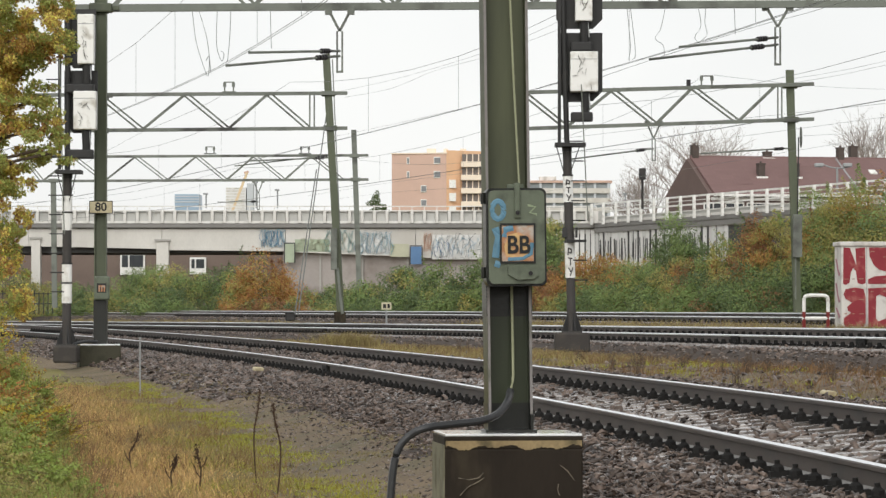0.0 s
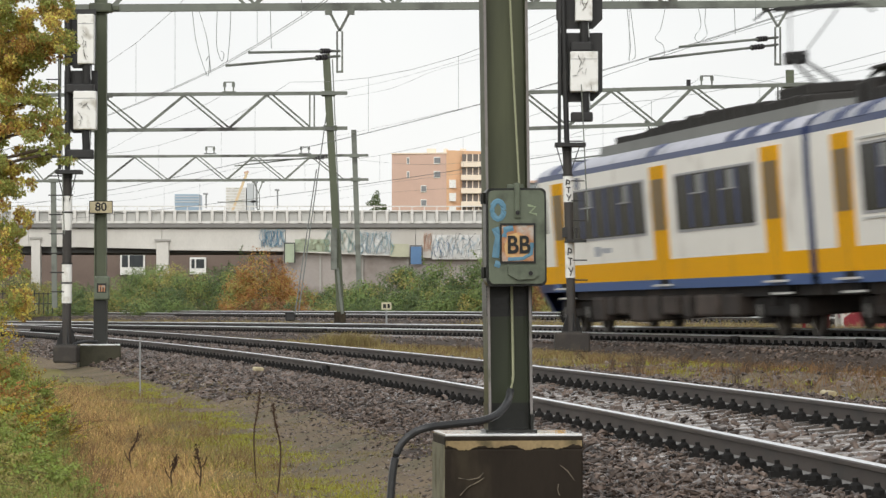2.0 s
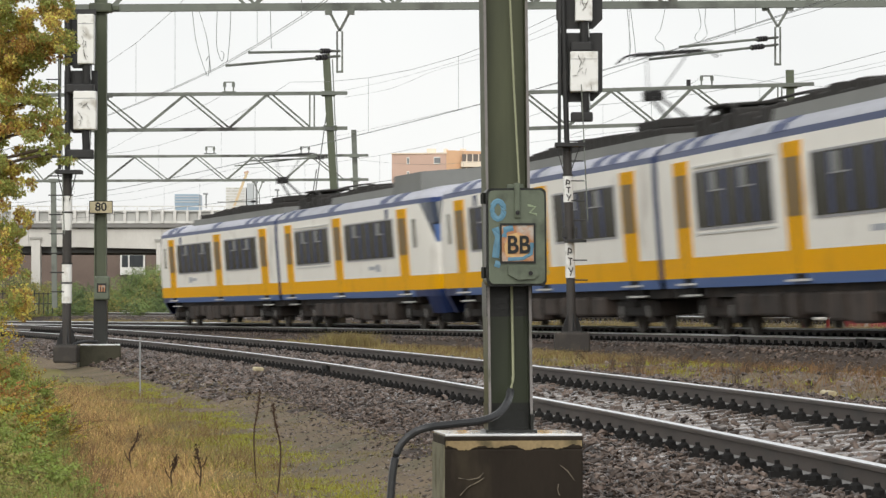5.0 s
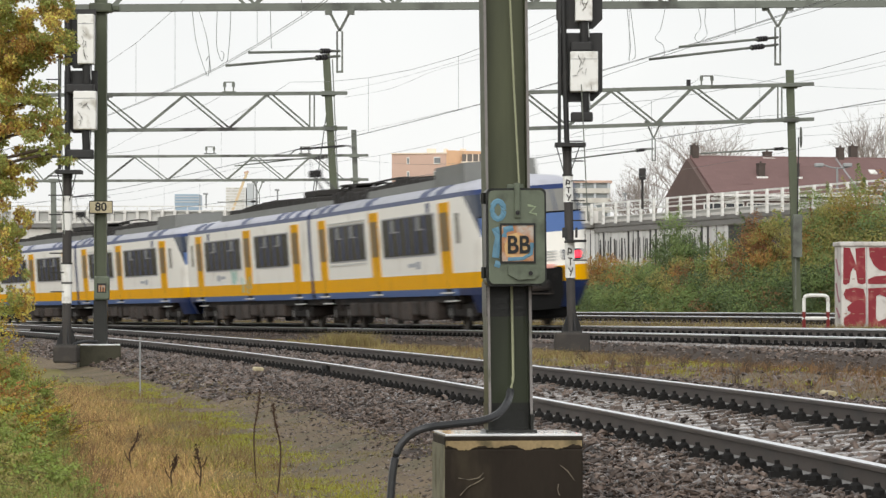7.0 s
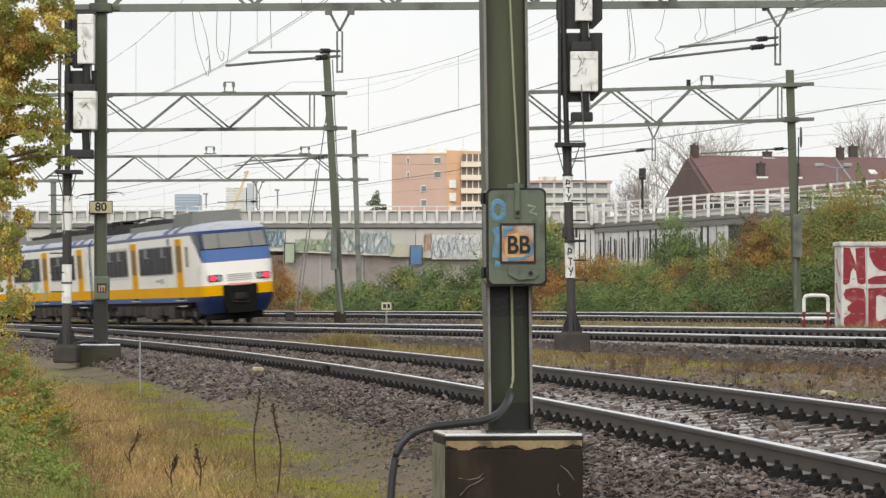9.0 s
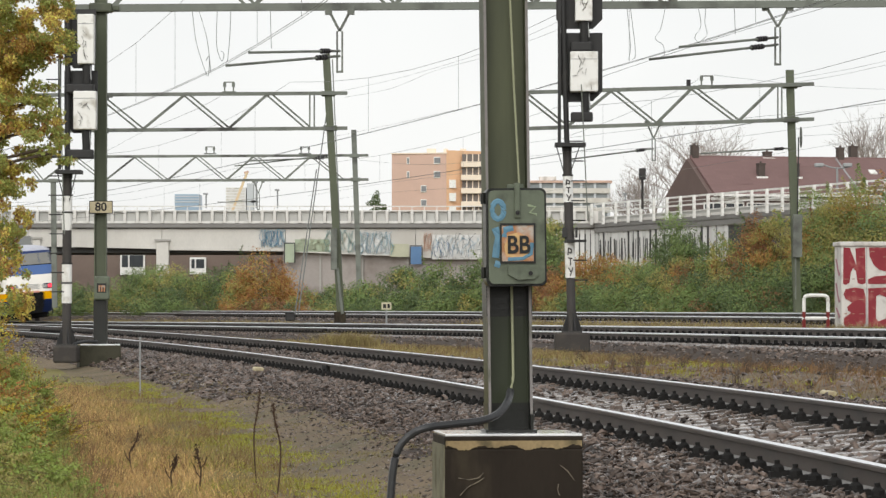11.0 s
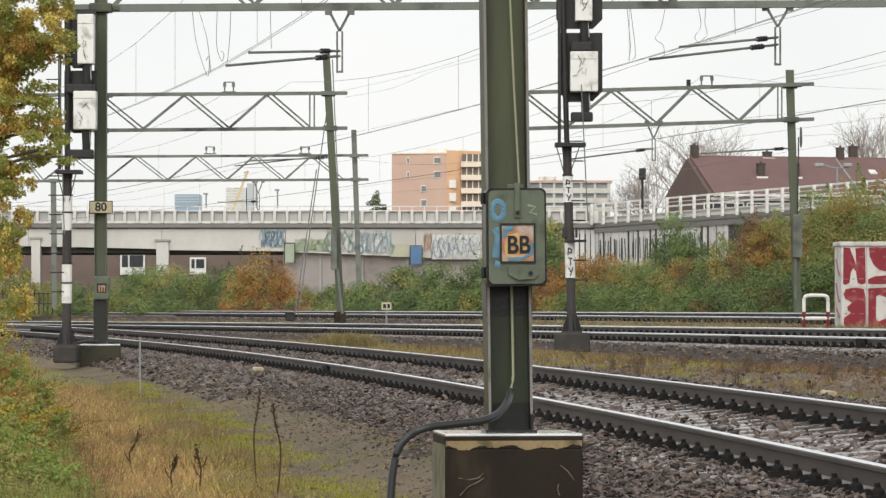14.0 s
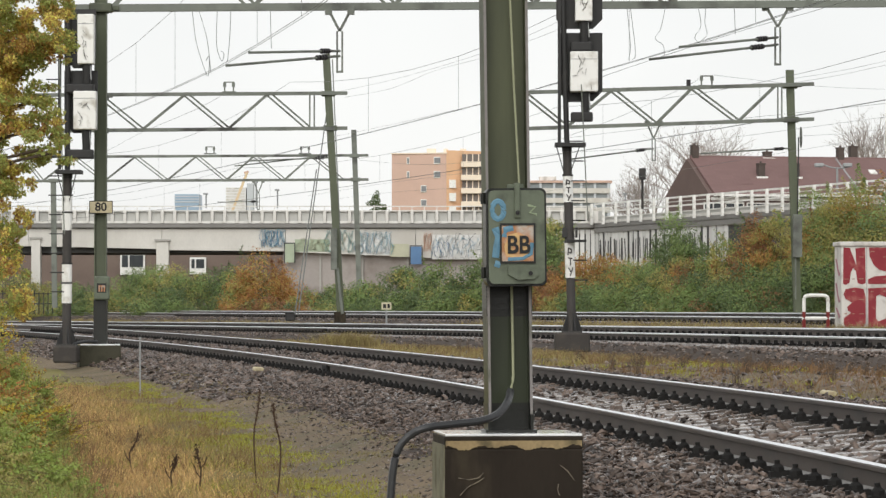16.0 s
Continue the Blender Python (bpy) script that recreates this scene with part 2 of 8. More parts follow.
def bed(w, cant, shoulder=1.25, depth=0.3, run=1.1):
    """Height of a ballast bed, below the low rail's head, at w metres outside that rail."""
    top = -0.2 + cant / GAUGE * min(max(w, -0.6), GAUGE + 0.6)
    if 0.0 < w < GAUGE:
        top -= 0.025
    else:
        top += 0.012
    left, right = -shoulder, GAUGE + shoulder
    if w < left:
        return top - depth * smooth(0, run, left - w)
    if w > right:
        return top - depth * smooth(0, run, w - right)
    return top


def ground_z(x, y):
    za = rail_z_a(y)
    wa = math.hypot(x - CA[0], y - CA[1]) - RA
    wc = math.hypot(x - CC[0], y - CC[1]) - RC
    n = noise.noise((x * 0.35, y * 0.35, 0)) * 0.05 + noise.noise((x * 1.3, y * 1.3, 4)) * 0.02
    if wa < 3.3:
        h = za + bed(wa, CANT_A, 1.0, 0.24, 1.5)
        if wa < -5:
            h += 0.12 * smooth(-5, -9, wa)
        if wa < 0:
            n *= smooth(-0.8, -3, wa)
        else:
            n *= 0.15
    elif wc < -2.6:
        t = smooth(3.3, 4.5, wa)
        h = lerp(za + bed(3.3, CANT_A, 1.0, 0.24, 1.5), EYE - 0.70, t) if t < 1 else lerp(EYE - 0.70, Z_C + bed(-2.35, CANT_C), smooth(-4.4, -2.6, wc))
    elif wc < 4.2:
        h = Z_C + bed(wc, CANT_C)
        n *= 0.2
    else:
        zd = rail_z_d(y)
        wd = wc - 8.5
        if wd < -2.4:
            h = lerp(Z_C + bed(4.2, CANT_C), zd - 0.45, smooth(4.2, 6.0, wc))
        else:
            h = zd + bed(wd, CANT_D)
            n *= 0.2 if wd < 3 else 1
    return h + n * 1.0


def build_ground():
    ys = [-400, -150, -60, -20]
    y = 0.0
    while y < 320:
        ys.append(y)
        y += max(0.35, abs(y) * 0.012)
    ys += [340, 400, 500, 700, 1000, 1500, 2500, 4500]
    ws = [-3000, -900, -300, -120, -60, -35, -22]
    w = -16.0
    while w < 26:
        ws.append(w)
        w += 0.22
    ws += [28, 32, 40, 60, 100, 200, 500, 1200, 3500]
    verts, faces = [], []
    for y in ys:
        yy = min(max(y, -20), 320)
        xa = at_depth(CA, RA, yy)
        for w in ws:
            x = xa + w
            verts.append((x, y, ground_z(x, yy) if abs(w) < 200 else ground_z(xa + math.copysign(60, w), yy)))
    n = len(ws)
    for i in range(len(ys) - 1):
        for j in range(n - 1):
            faces.append((i * n + j, i * n + j + 1, (i + 1) * n + j + 1, (i + 1) * n + j))
    me = bpy.data.meshes.new("ground")
    me.from_pydata(verts, [], faces)
    for m in (M_GROUND, M_PATH, M_SOIL, M_STRIP):
        me.materials.append(m)
    for p in me.polygons:
        p.use_smooth = True
        x, y, _ = p.center
        wa = math.hypot(x - CA[0], y - CA[1]) - RA
        wc = math.hypot(x - CC[0], y - CC[1]) - RC
        j = noise.noise((x * 0.9, y * 0.4, 7)) * 0.5
        if wa + j < -2.65 or y > 330:
            p.material_index = 2
        elif wa + j * 0.5 < -1.5:
            p.material_index = 1
        elif wa > 3.3 and wc + j < -2.9:
            p.material_index = 3
        elif 3.2 < wc + j < 6.0 or wc + j > 12.5:
            p.material_index = 3
    ob = new("ground", me)
    return tagged(ob, "gravel, ballast and mossy soil along railway tracks", "ground", kind="structure")


ground = build_ground()


# ---- tracks ----
RAIL_PROFILE = [(-0.07, 0), (0.07, 0), (0.07, 0.012), (0.012, 0.03), (0.009, 0.115), (0.035, 0.125), (0.035, 0.146), (0.029, 0.1545), (0.014, 0.1585),
                (-0.014, 0.1585), (-0.029, 0.1545), (-0.035, 0.146), (-0.035, 0.125), (-0.009, 0.115), (-0.012, 0.03), (-0.07, 0.012)]


def track_frame(centre, r, low_z, cant, w, z, y):
    """The place of a point w outside a track's low rail and z above its rail plane, at the depth y of the low rail."""
    x0 = at_depth(centre, r, y)
    ux, uy = (x0 - centre[0]) / r, (y - centre[1]) / r
    a = cant / GAUGE
    d, h = w * math.cos(a) - z * math.sin(a), w * math.sin(a) + z * math.cos(a)
    return (x0 + ux * d, y + uy * d, low_z(y) + h)


def sweep_rail(name, centre, r, low_z, cant, w, ys, parent, bright=(7, 8, 9)):
    verts, faces, mats = [], [], []
    n = len(RAIL_PROFILE)
    for y in ys:
        for px, pz in RAIL_PROFILE:
            verts.append(track_frame(centre, r, low_z, cant, w + px, pz - 0.159, y))
    for i in range(len(ys) - 1):
        for k in range(n):
            k2 = (k + 1) % n
            faces.append((i * n + k, i * n + k2, (i + 1) * n + k2, (i + 1) * n + k))
            mats.append(1 if k in bright else (2 if k in (1, 2, 14, 15) else 0))
    me = bpy.data.meshes.new(name)
    me.from_pydata(verts, [], faces)
    for m in (M_RAIL, M_RAILTOP, M_FOOT):
        me.materials.append(m)
    me.polygons.foreach_set("material_index", mats)
    me.update()
    ob = new(name, me)
    ob.parent = parent
    return ob


def steps(a, b, s):
    return [a + (b - a) * i / max(1, round((b - a) / s)) for i in range(max(1, round((b - a) / s)) + 1)]


def make_track(name, centre, r, low_z, cant, y0, y1, label, bright=(7, 8, 9)):
    t = empty(name, Matrix(), label, "railway track")
    t["kind"] = "structure"
    ys = steps(y0, y1, 2.0)
    sweep_rail("rail", centre, r, low_z, cant, 0.0, ys, t, bright)
    sweep_rail("rail", centre, r, low_z, cant, GAUGE, ys, t, bright)
    return t


track_a = make_track("near_track", CA, RA, rail_z_a, CANT_A, 5, 330, "curved canted railway track on wet brown ballast")
track_c = make_track("middle_track", CC, RC, lambda y: Z_C, CANT_C, 5, 420, "curved railway track with polished rails on ballast", (7, 8, 9, 10, 11))
track_d = make_track("far_track", CC, RD, rail_z_d, CANT_D, 5, 420, "far curved railway track before the bushes", (7, 8, 9, 10, 11))


# ---- train ----
M_TWHITE = mat("cream white train paint", (0.86, 0.84, 0.78), 0.4, spec=0.15, spread=0.06, scale=0.7, fine=8, bump=0, dirt=(0.6, 0.56, 0.5), dirt_amount=0.15, dirt_scale=0.8)
M_TYELLOW = mat("golden yellow train paint", (0.8, 0.4, 0.002), 0.5, spec=0.03, spread=0.07, scale=0.7, fine=8, bump=0, dirt=(0.62, 0.32, 0.012), dirt_amount=0.15, dirt_scale=0.8)
M_TBLUE = mat("blue train paint", (0.085, 0.15, 0.34), 0.4, spec=0.08, spread=0.1, scale=0.7, fine=8, bump=0)
M_TNAVY = mat("dark navy train paint", (0.024, 0.042, 0.125), 0.4, spec=0.15, spread=0.1, scale=0.7, fine=8, bump=0)
M_TROOF = mat("pale grey train roof", (0.43, 0.44, 0.5), 0.35, spread=0.15, scale=0.6, fine=6, bump=0, dirt=(0.3, 0.31, 0.34), dirt_amount=0.3)
M_TGLASS = mat("dark train window glass", (0.014, 0.014, 0.012), 0.2, spec=0.035, spread=0.2, scale=0.8, fine=6, bump=0)
M_TDOORGLASS = mat("brown tinted door glass", (0.17, 0.1, 0.022), 0.3, spec=0.08, spread=0.1, scale=1, bump=0)
M_TUNDER = mat("sooty brown underframe", (0.015, 0.013, 0.012), 0.8, spread=0.4, scale=1.5, fine=10, bump=0.2, dirt=(0.04, 0.029, 0.023), dirt_amount=0.5, dirt_scale=1.0)
M_TEQUIP = mat("dusty brown equipment box", (0.062, 0.048, 0.04), 0.75, spread=0.5, scale=1.2, fine=8, bump=0.2, per_object=0.35, dirt=(0.02, 0.016, 0.014), dirt_amount=0.5, dirt_scale=1.4)
M_TAXLE = mat("greasy grey axle box", (0.16, 0.155, 0.145), 0.5, spread=0.4, scale=4, bump=0.1)
M_TROOFBOX = mat("grey roof fairing", (0.19, 0.195, 0.185), 0.7, spread=0.2, scale=0.8, fine=8, bump=0.1)
M_TROOFDARK = mat("sooty roof equipment", (0.03, 0.028, 0.026), 0.8, spread=0.3, scale=1, fine=10, bump=0.2)
M_TWHEEL = mat("steel wheel", (0.08, 0.07, 0.06), 0.5, 0.5, spread=0.2, bump=0)
M_TLAMP = glow("red tail light", (1.0, 0.03, 0.06), 1.6)
M_TSCREEN = mat("grey tinted windscreen", (0.2, 0.2, 0.185), 0.12, spread=0.25, scale=1.6, fine=5, bump=0)

M_TCORNER = mat("dark cab corner glass", (0.03, 0.04, 0.062), 0.25, spec=0.2, spread=0.2, scale=0.8, fine=6, bump=0)
M_TSTEP = mat("worn bright step edge", (0.6, 0.6, 0.58), 0.5, spread=0.15, bump=0)
M_TFRAME = mat("anodised window frame", (0.34, 0.34, 0.36), 0.4, 0.2, spread=0.15, scale=2, bump=0)
M_TCURTAIN = mat("dark blue curtain", (0.045, 0.058, 0.13), 0.7, spread=0.4, scale=3, fine=12, bump=0, stretch=(1, 1, 0.3))
M_TVENT = mat("dull vent glass", (0.16, 0.17, 0.17), 0.3, spread=0.3, scale=3, bump=0)
# Black for low steel parts, and for the shade inside recesses.
M_TPIT = mat("black steel and recess shade", (0.008, 0.008, 0.008), 0.7, spec=0.1, spread=0.2, bump=0)
M_TLOGO = mat("grey marking", (0.36, 0.38, 0.42), 0.4, spread=0.2, scale=5, bump=0)
HALF = 13.05
PLAN = [(0.0, 0.0), (0.0, 0.45), (0.03, 0.9), (0.1, 1.14), (0.28, 1.27), (0.7, 1.34), (1.5, 1.4), (3.0, 1.42), (25.85, 1.42)]
# level: height, setback of the nose, width factor
LEVELS = [(0.46, 0.55, 0.86), (0.91, 0.17, 0.985), (1.09, 0.05, 1.0), (1.47, 0.0, 1.0), (2.3, 0.06, 1.0), (2.78, 0.23, 1.0), (3.34, 0.62, 0.985),
          (3.46, 0.72, 0.965), (3.57, 0.86, 0.9), (3.68, 1.25, 0.74), (3.76, 1.9, 0.42), (3.79, 2.3, 0.0)]


def nose_point(d, hw, lv):
    z, back, f = lv
    fade = max(0.0, 1 - d / 3.6) ** 1.5
    return (HALF - d - back * fade, hw * f, z)


def car_shell(car):
    bm = bmesh.new()
    cols = [(d, hw) for d, hw in PLAN]
    full = [(d, -hw) for d, hw in cols[::-1]] + cols[1:]
    grid = [[bm.verts.new(nose_point(d, hw, lv)) for d, hw in full] for lv in LEVELS]
    n = len(full)
    for i in range(len(LEVELS) - 1):
        z = (LEVELS[i][0] + LEVELS[i + 1][0]) / 2
        for j in range(n - 1):
            vs = [grid[i][j], grid[i][j + 1], grid[i + 1][j + 1], grid[i + 1][j]]
            d = (full[j][0] + full[j + 1][0]) / 2
            front = d < 0.07
            corner = d < 0.5
            slant = None
            if z < 1.09:
                if z < 0.8 and d > 1.45:
                    continue
                k = 3 if d < 3.2 else 2
            elif z < 1.47:
                k = 1
            elif z < 2.3:
                k = 0
            elif z < 2.7:
                k = 2 if d < 0.2 else 0
                slant = k if 0.2 < d < 0.5 else None
            elif z < 3.34:
                k = 5 if front else (7 if corner else 0)
                slant = k if 0.5 < d < 1.3 else None
            elif z < 3.46:
                k = 4
            else:
                k = 6
            if slant is not None:
                # the dark corner ends in a slanting edge on the side
                near_j, far_j = (j, j + 1) if full[j][0] < full[j + 1][0] else (j + 1, j)
                bm.faces.new([grid[i][near_j], grid[i + 1][near_j], grid[i + 1][far_j]]).material_index = 7
                bm.faces.new([grid[i][near_j], grid[i + 1][far_j], grid[i][far_j]]).material_index = slant
                continue
            try:
                f = bm.faces.new(vs)
            except ValueError:
                continue
            f.material_index = k
    end = [g[-1] for g in grid[2:]] + [g[0] for g in grid[2:-1]][::-1]
    try:
        bm.faces.new(end).material_index = 4
    except ValueError:
        pass
    bmesh.ops.remove_doubles(bm, verts=bm.verts, dist=0.001)
    bmesh.ops.recalc_face_normals(bm, faces=bm.faces)
    for f in bm.faces:
        f.smooth = f.material_index in (6,)
    ob = part("body", bm, M_TWHITE, car)
    for m in (M_TYELLOW, M_TBLUE, M_TNAVY, M_TNAVY, M_TSCREEN, M_TROOF, M_TCORNER):
        ob.data.materials.append(m)
    return ob


def side_box(name, x0, x1, z0, z1, proud, s, material, parent, label="", bevel=0.0, y=1.42):
    a, b = y * s - 0.03 * s, (y + proud) * s
    return part(name, a_box(x0, x1, min(a, b), max(a, b), z0, z1, bevel), material, parent, label)


DOORS = ((3.5, 4.85), (13.85, 15.2), (22.95, 24.25))
WINDOWS = ((5.6, 13.15, 6), (16.1, 22.3, 5))


def build_car(pantograph):
    car = empty("train_car", Matrix(), "white, yellow and blue electric train car with dark windows", "train car", "cars of the passing train")
    car_shell(car)
    for s in (1, -1):
        for a, b in DOORS:
            door = side_box("door", HALF - b, HALF - a, 1.10, 3.25, 0.012, s, M_TYELLOW, car, "yellow double door")
            for k in (0, 1):
                m = (a + b) / 2
                x0, x1 = (HALF - b + 0.13, HALF - m - 0.015) if k else (HALF - m + 0.015, HALF - a - 0.13)
                side_box("door_window", x0, x1, 2.03, 3.0, 0.018, s, M_TDOORGLASS, door)
            side_box("door_seam", HALF - (a + b) / 2 - 0.012, HALF - (a + b) / 2 + 0.012, 1.12, 3.22, 0.017, s, M_TDOORGLASS, door)
        for a, b, n in WINDOWS:
            band = side_box("window_frame", HALF - b - 0.07, HALF - a + 0.07, 1.95, 3.04, 0.012, s, M_TFRAME, car, "grey metal window frame")
            wd = (b - a) / n
            if not pantograph and a > 15:
                for z in (1.87, 3.09):
                    side_box("trim_strip", HALF - b - 0.1, HALF - a + 0.1, z, z + 0.035, 0.02, s, M_TSTEP, band, "bright metal trim strip")
            for k in range(n):
                side_box("pane", HALF - b + k * wd + 0.02, HALF - b + (k + 1) * wd - 0.02, 2.0, 3.0, 0.02, s, M_TGLASS, band)
                if k:
                    side_box("curtain", HALF - b + k * wd - 0.15, HALF - b + k * wd + 0.13, 2.02, 2.98, 0.024, s, M_TCURTAIN, band, "blue curtain gathered at the pillar")
                if k in (1, n - 2):
                    side_box("vent_window", HALF - b + k * wd + 0.1, HALF - b + k * wd + 0.62, 2.66, 2.97, 0.03, s, M_TVENT, band)
                    side_box("vent_rail", HALF - b + k * wd, HALF - b + (k + 1) * wd, 2.63, 2.655, 0.03, s, M_TFRAME, band)
        for q, (a, b, z0, z1) in enumerate(((7.9, 8.5, 1.62, 1.82), (8.6, 9.6, 1.68, 1.78))):
            side_box("logo_mark", HALF - b, HALF - a, z0, z1, 0.008, s, M_TLOGO, car, "plain grey marking")
        side_box("cab_window", HALF - 2.75, HALF - 2.35, 2.2, 2.95, 0.01, s, M_TSCREEN, car, y=1.415)
        side_box("vent", HALF - 6.6, HALF - 6.2, 3.05, 3.3, 0.02, s, M_TNAVY, car, y=1.395)
        for a in (3.65, 23.05):
            side_box("bogie_step", HALF - a - 1.1, HALF - a, 0.755, 0.79, 0.12, s, M_TSTEP, car, "worn lower step edge", y=1.33)
            side_box("step_bracket", HALF - a - 1.0, HALF - a - 0.1, 0.76, 0.93, 0.05, s, M_TPIT, car, y=1.3)
        for a in (3.6, 13.9, 23.0):
            side_box("step", HALF - a - 1.2, HALF - a, 0.965, 1.0, 0.12, s, M_TSTEP, car)
            # Flat black plate in place of a shaded step recess.
            side_box("step_recess", HALF - a - 1.0, HALF - a - 0.2, 1.0, 1.085, 0.006, s, M_TPIT, car)
        for a, b in ((3.1, 4.3), (5.0, 6.0), (13.3, 14.25), (20.1, 20.9), (21.6, 22.5), (23.5, 24.4)) if pantograph else ((4.4, 5.5), (6.5, 7.6), (15.1, 16.2), (21.8, 22.7), (23.5, 24.4)):
            bm = bmesh.new()
            prism(bm, [(1.375 * s, 3.445), (1.385 * s, 3.45), (1.285 * s, 3.578), (1.06 * s, 3.688), (1.05 * s, 3.675), (1.27 * s, 3.565)], HALF - b, HALF - a)
            part("roof_panel", bm, M_TNAVY, car, "dark blue roof panel")
    # roof equipment
    rnd = random.Random(8)
    if pantograph:
        part("roof_fairing", a_prism([(-1.08, 3.63), (1.08, 3.63), (1.02, 3.88), (-1.02, 3.88)], HALF - 25.7, HALF - 7.4), M_TROOFBOX, car, "grey roof fairing")
        # Dark strip that draws the shadow line under the fairing.
        part("fairing_sill", a_box(HALF - 25.7, HALF - 7.5, -1.13, 1.13, 3.6, 3.635), M_TROOFDARK, car)
        x = 8.2
        while x < 24.2:
            wd = rnd.uniform(0.5, 1.1)
            rise = 0.12 * math.sin(math.pi * (x - 8) / 17)
            part("roof_grille", a_box(HALF - min(x + wd, 24.5), HALF - x, -0.88, 0.88, 3.86, rnd.uniform(3.96, 4.03) + rise, 0.03), M_TROOFDARK, car)
            x += wd + 0.06
    else:
        part("roof_rack", a_prism([(-1.05, 3.62), (1.05, 3.62), (0.98, 3.9), (-0.98, 3.9)], HALF - 17.4, HALF - 7.3), M_TROOFBOX, car, "grey roof equipment rack")
        x = 7.5
        while x < 17.0:
            wd = rnd.uniform(0.5, 1.3)
            part("roof_resistor", a_box(HALF - x - wd, HALF - x, -0.8, 0.8, 3.88, rnd.uniform(3.98, 4.14), 0.03), M_TROOFDARK, car)
            x += wd + rnd.uniform(0.05, 0.25)
        part("roof_unit", a_prism([(-0.95, 3.66), (0.95, 3.66), (0.9, 4.2), (-0.9, 4.2)], HALF - 7.6, HALF - 3.6), M_TROOFBOX, car, "grey roof cooling unit")
        for q in range(5):
            part("roof_insulator", a_rod((HALF - 18.2 - q * 1.3, 0.55 * (-1) ** q, 3.74), (HALF - 18.2 - q * 1.3, 0.55 * (-1) ** q, 4.02), 0.07, 8), M_TROOFDARK, car)
        for q in range(9):
            xa = 17.9 + q * 0.85
            part("roof_gear", a_box(HALF - xa - rnd.uniform(0.4, 0.75), HALF - xa, -0.75, 0.75, 3.7, rnd.uniform(3.86, 4.12), 0.04), M_TROOFDARK, car)
        part("roof_conduit", a_tube(smooth_line([(HALF - 17.6, 0.7, 3.9), (HALF - 19.0, 0.7, 4.2), (HALF - 21.5, 0.7, 4.32), (HALF - 25.6, 0.6, 4.3)], 4), 0.03, 6), M_TROOFDARK, car)
        part("roof_busbar", a_tube([(HALF - 17.4, 0.5, 4.02), (HALF - 21.0, 0.5, 4.05), (HALF - 24.2, 0.2, 4.0)], 0.03, 6), M_TROOFDARK, car)
    # underframe
    part("underframe", a_box(-12.9, HALF - 3.4, -1.25, 1.25, 0.72, 0.93), M_TUNDER, car)
    part("equipment_trough", a_box(-6.4, 6.6, -1.05, 1.05, 0.34, 0.76), M_TPIT, car)
    rnd = random.Random(5)
    x = -7.1
    while x < 6.0:
        wd = rnd.uniform(0.7, 1.9)
        part("equipment_box", a_box(x, min(x + wd, 6.4), -1.32, 1.32, rnd.uniform(0.26, 0.42), 0.78, 0.05), M_TEQUIP, car)
        x += wd + rnd.uniform(0.12, 0.4)
    wheels = []
    for bx in (-9.3, 8.9):
        bogie = part("bogie", a_box(bx - 1.85, bx + 1.85, -1.14, 1.14, 0.36, 0.7, 0.05), M_TUNDER, car)
        for s in (1, -1):
            for ax in (-1.25, 1.25):
                part("axle_box", a_box(bx + ax - 0.2, bx + ax + 0.2, 1.05 * s - 0.12, 1.05 * s + 0.12, 0.24, 0.66, 0.04), M_TUNDER, bogie)
                part("axle_cover", a_rod((bx + ax, 1.16 * s, 0.46), (bx + ax, 1.2 * s, 0.46), 0.12, 10), M_TAXLE, bogie, "worn grey axle cover")
            part("spring", a_rod((bx, 1.1 * s, 0.55), (bx, 1.1 * s, 0.95), 0.2, 10), M_TUNDER, bogie)
        for ax in (-1.25, 1.25):
            bm = bmesh.new()
            for s in (1, -1):
                rod(bm, (0, 0.69 * s, 0), (0, 0.83 * s, 0), 0.46, 20)
                for q in range(4):
                    bar(bm, (0, 0.84 * s, 0), (0.36 * math.cos(q * 1.57), 0.84 * s, 0.36 * math.sin(q * 1.57)), 0.05, 0.02)
            rod(bm, (0, -0.7, 0), (0, 0.7, 0), 0.09, 8)
            wh = part("wheelset", bm, M_TWHEEL, car, "steel wheelset")
            wh.location = (bx + ax, 0, 0.46)
            wheels.append(wh)
    # cab end
    part("plough", a_box(HALF - 2.2, HALF - 0.7, -0.95, 0.95, 0.2, 0.5, 0.08), M_TPIT, car)
    part("coupler", a_box(HALF - 0.5, HALF + 0.12, -0.24, 0.24, 0.88, 1.16, 0.08), M_TUNDER, car, "dark automatic coupler")
    part("coupler_cable", a_tube([(HALF + 0.05, -0.4, 1.3), (HALF + 0.1, -0.3, 0.85), (HALF + 0.1, 0.25, 0.8), (HALF + 0.05, 0.4, 1.3)], 0.03, 6), M_TUNDER, car)
    # Solid black block; its colour stands for the dark of the recess.
    part("coupler_recess", a_prism([(-0.64, 1.4), (-0.58, 1.45), (0.58, 1.45), (0.64, 1.4), (0.6, 0.8), (0.48, 0.44), (-0.48, 0.44), (-0.6, 0.8)], HALF - 0.6, HALF + 0.02, "x"), M_TPIT, car)
    for s in (1, -1):
        part("windscreen_pillar", a_rod((HALF - 0.23, 0.6 * s, 2.79), (HALF - 0.71, 0.58 * s, 3.45), 0.016, 6), M_TNAVY, car)
    rim = [nose_point(d, hw * q, LEVELS[5]) for d, hw, q in [(d, hw, -1) for d, hw in PLAN[4:0:-1]] + [(d, hw, 1) for d, hw in PLAN[:5]]]
    part("screen_rim", a_tube(rim, 0.022, 6), M_TPIT, car, "black rubber windscreen rim")
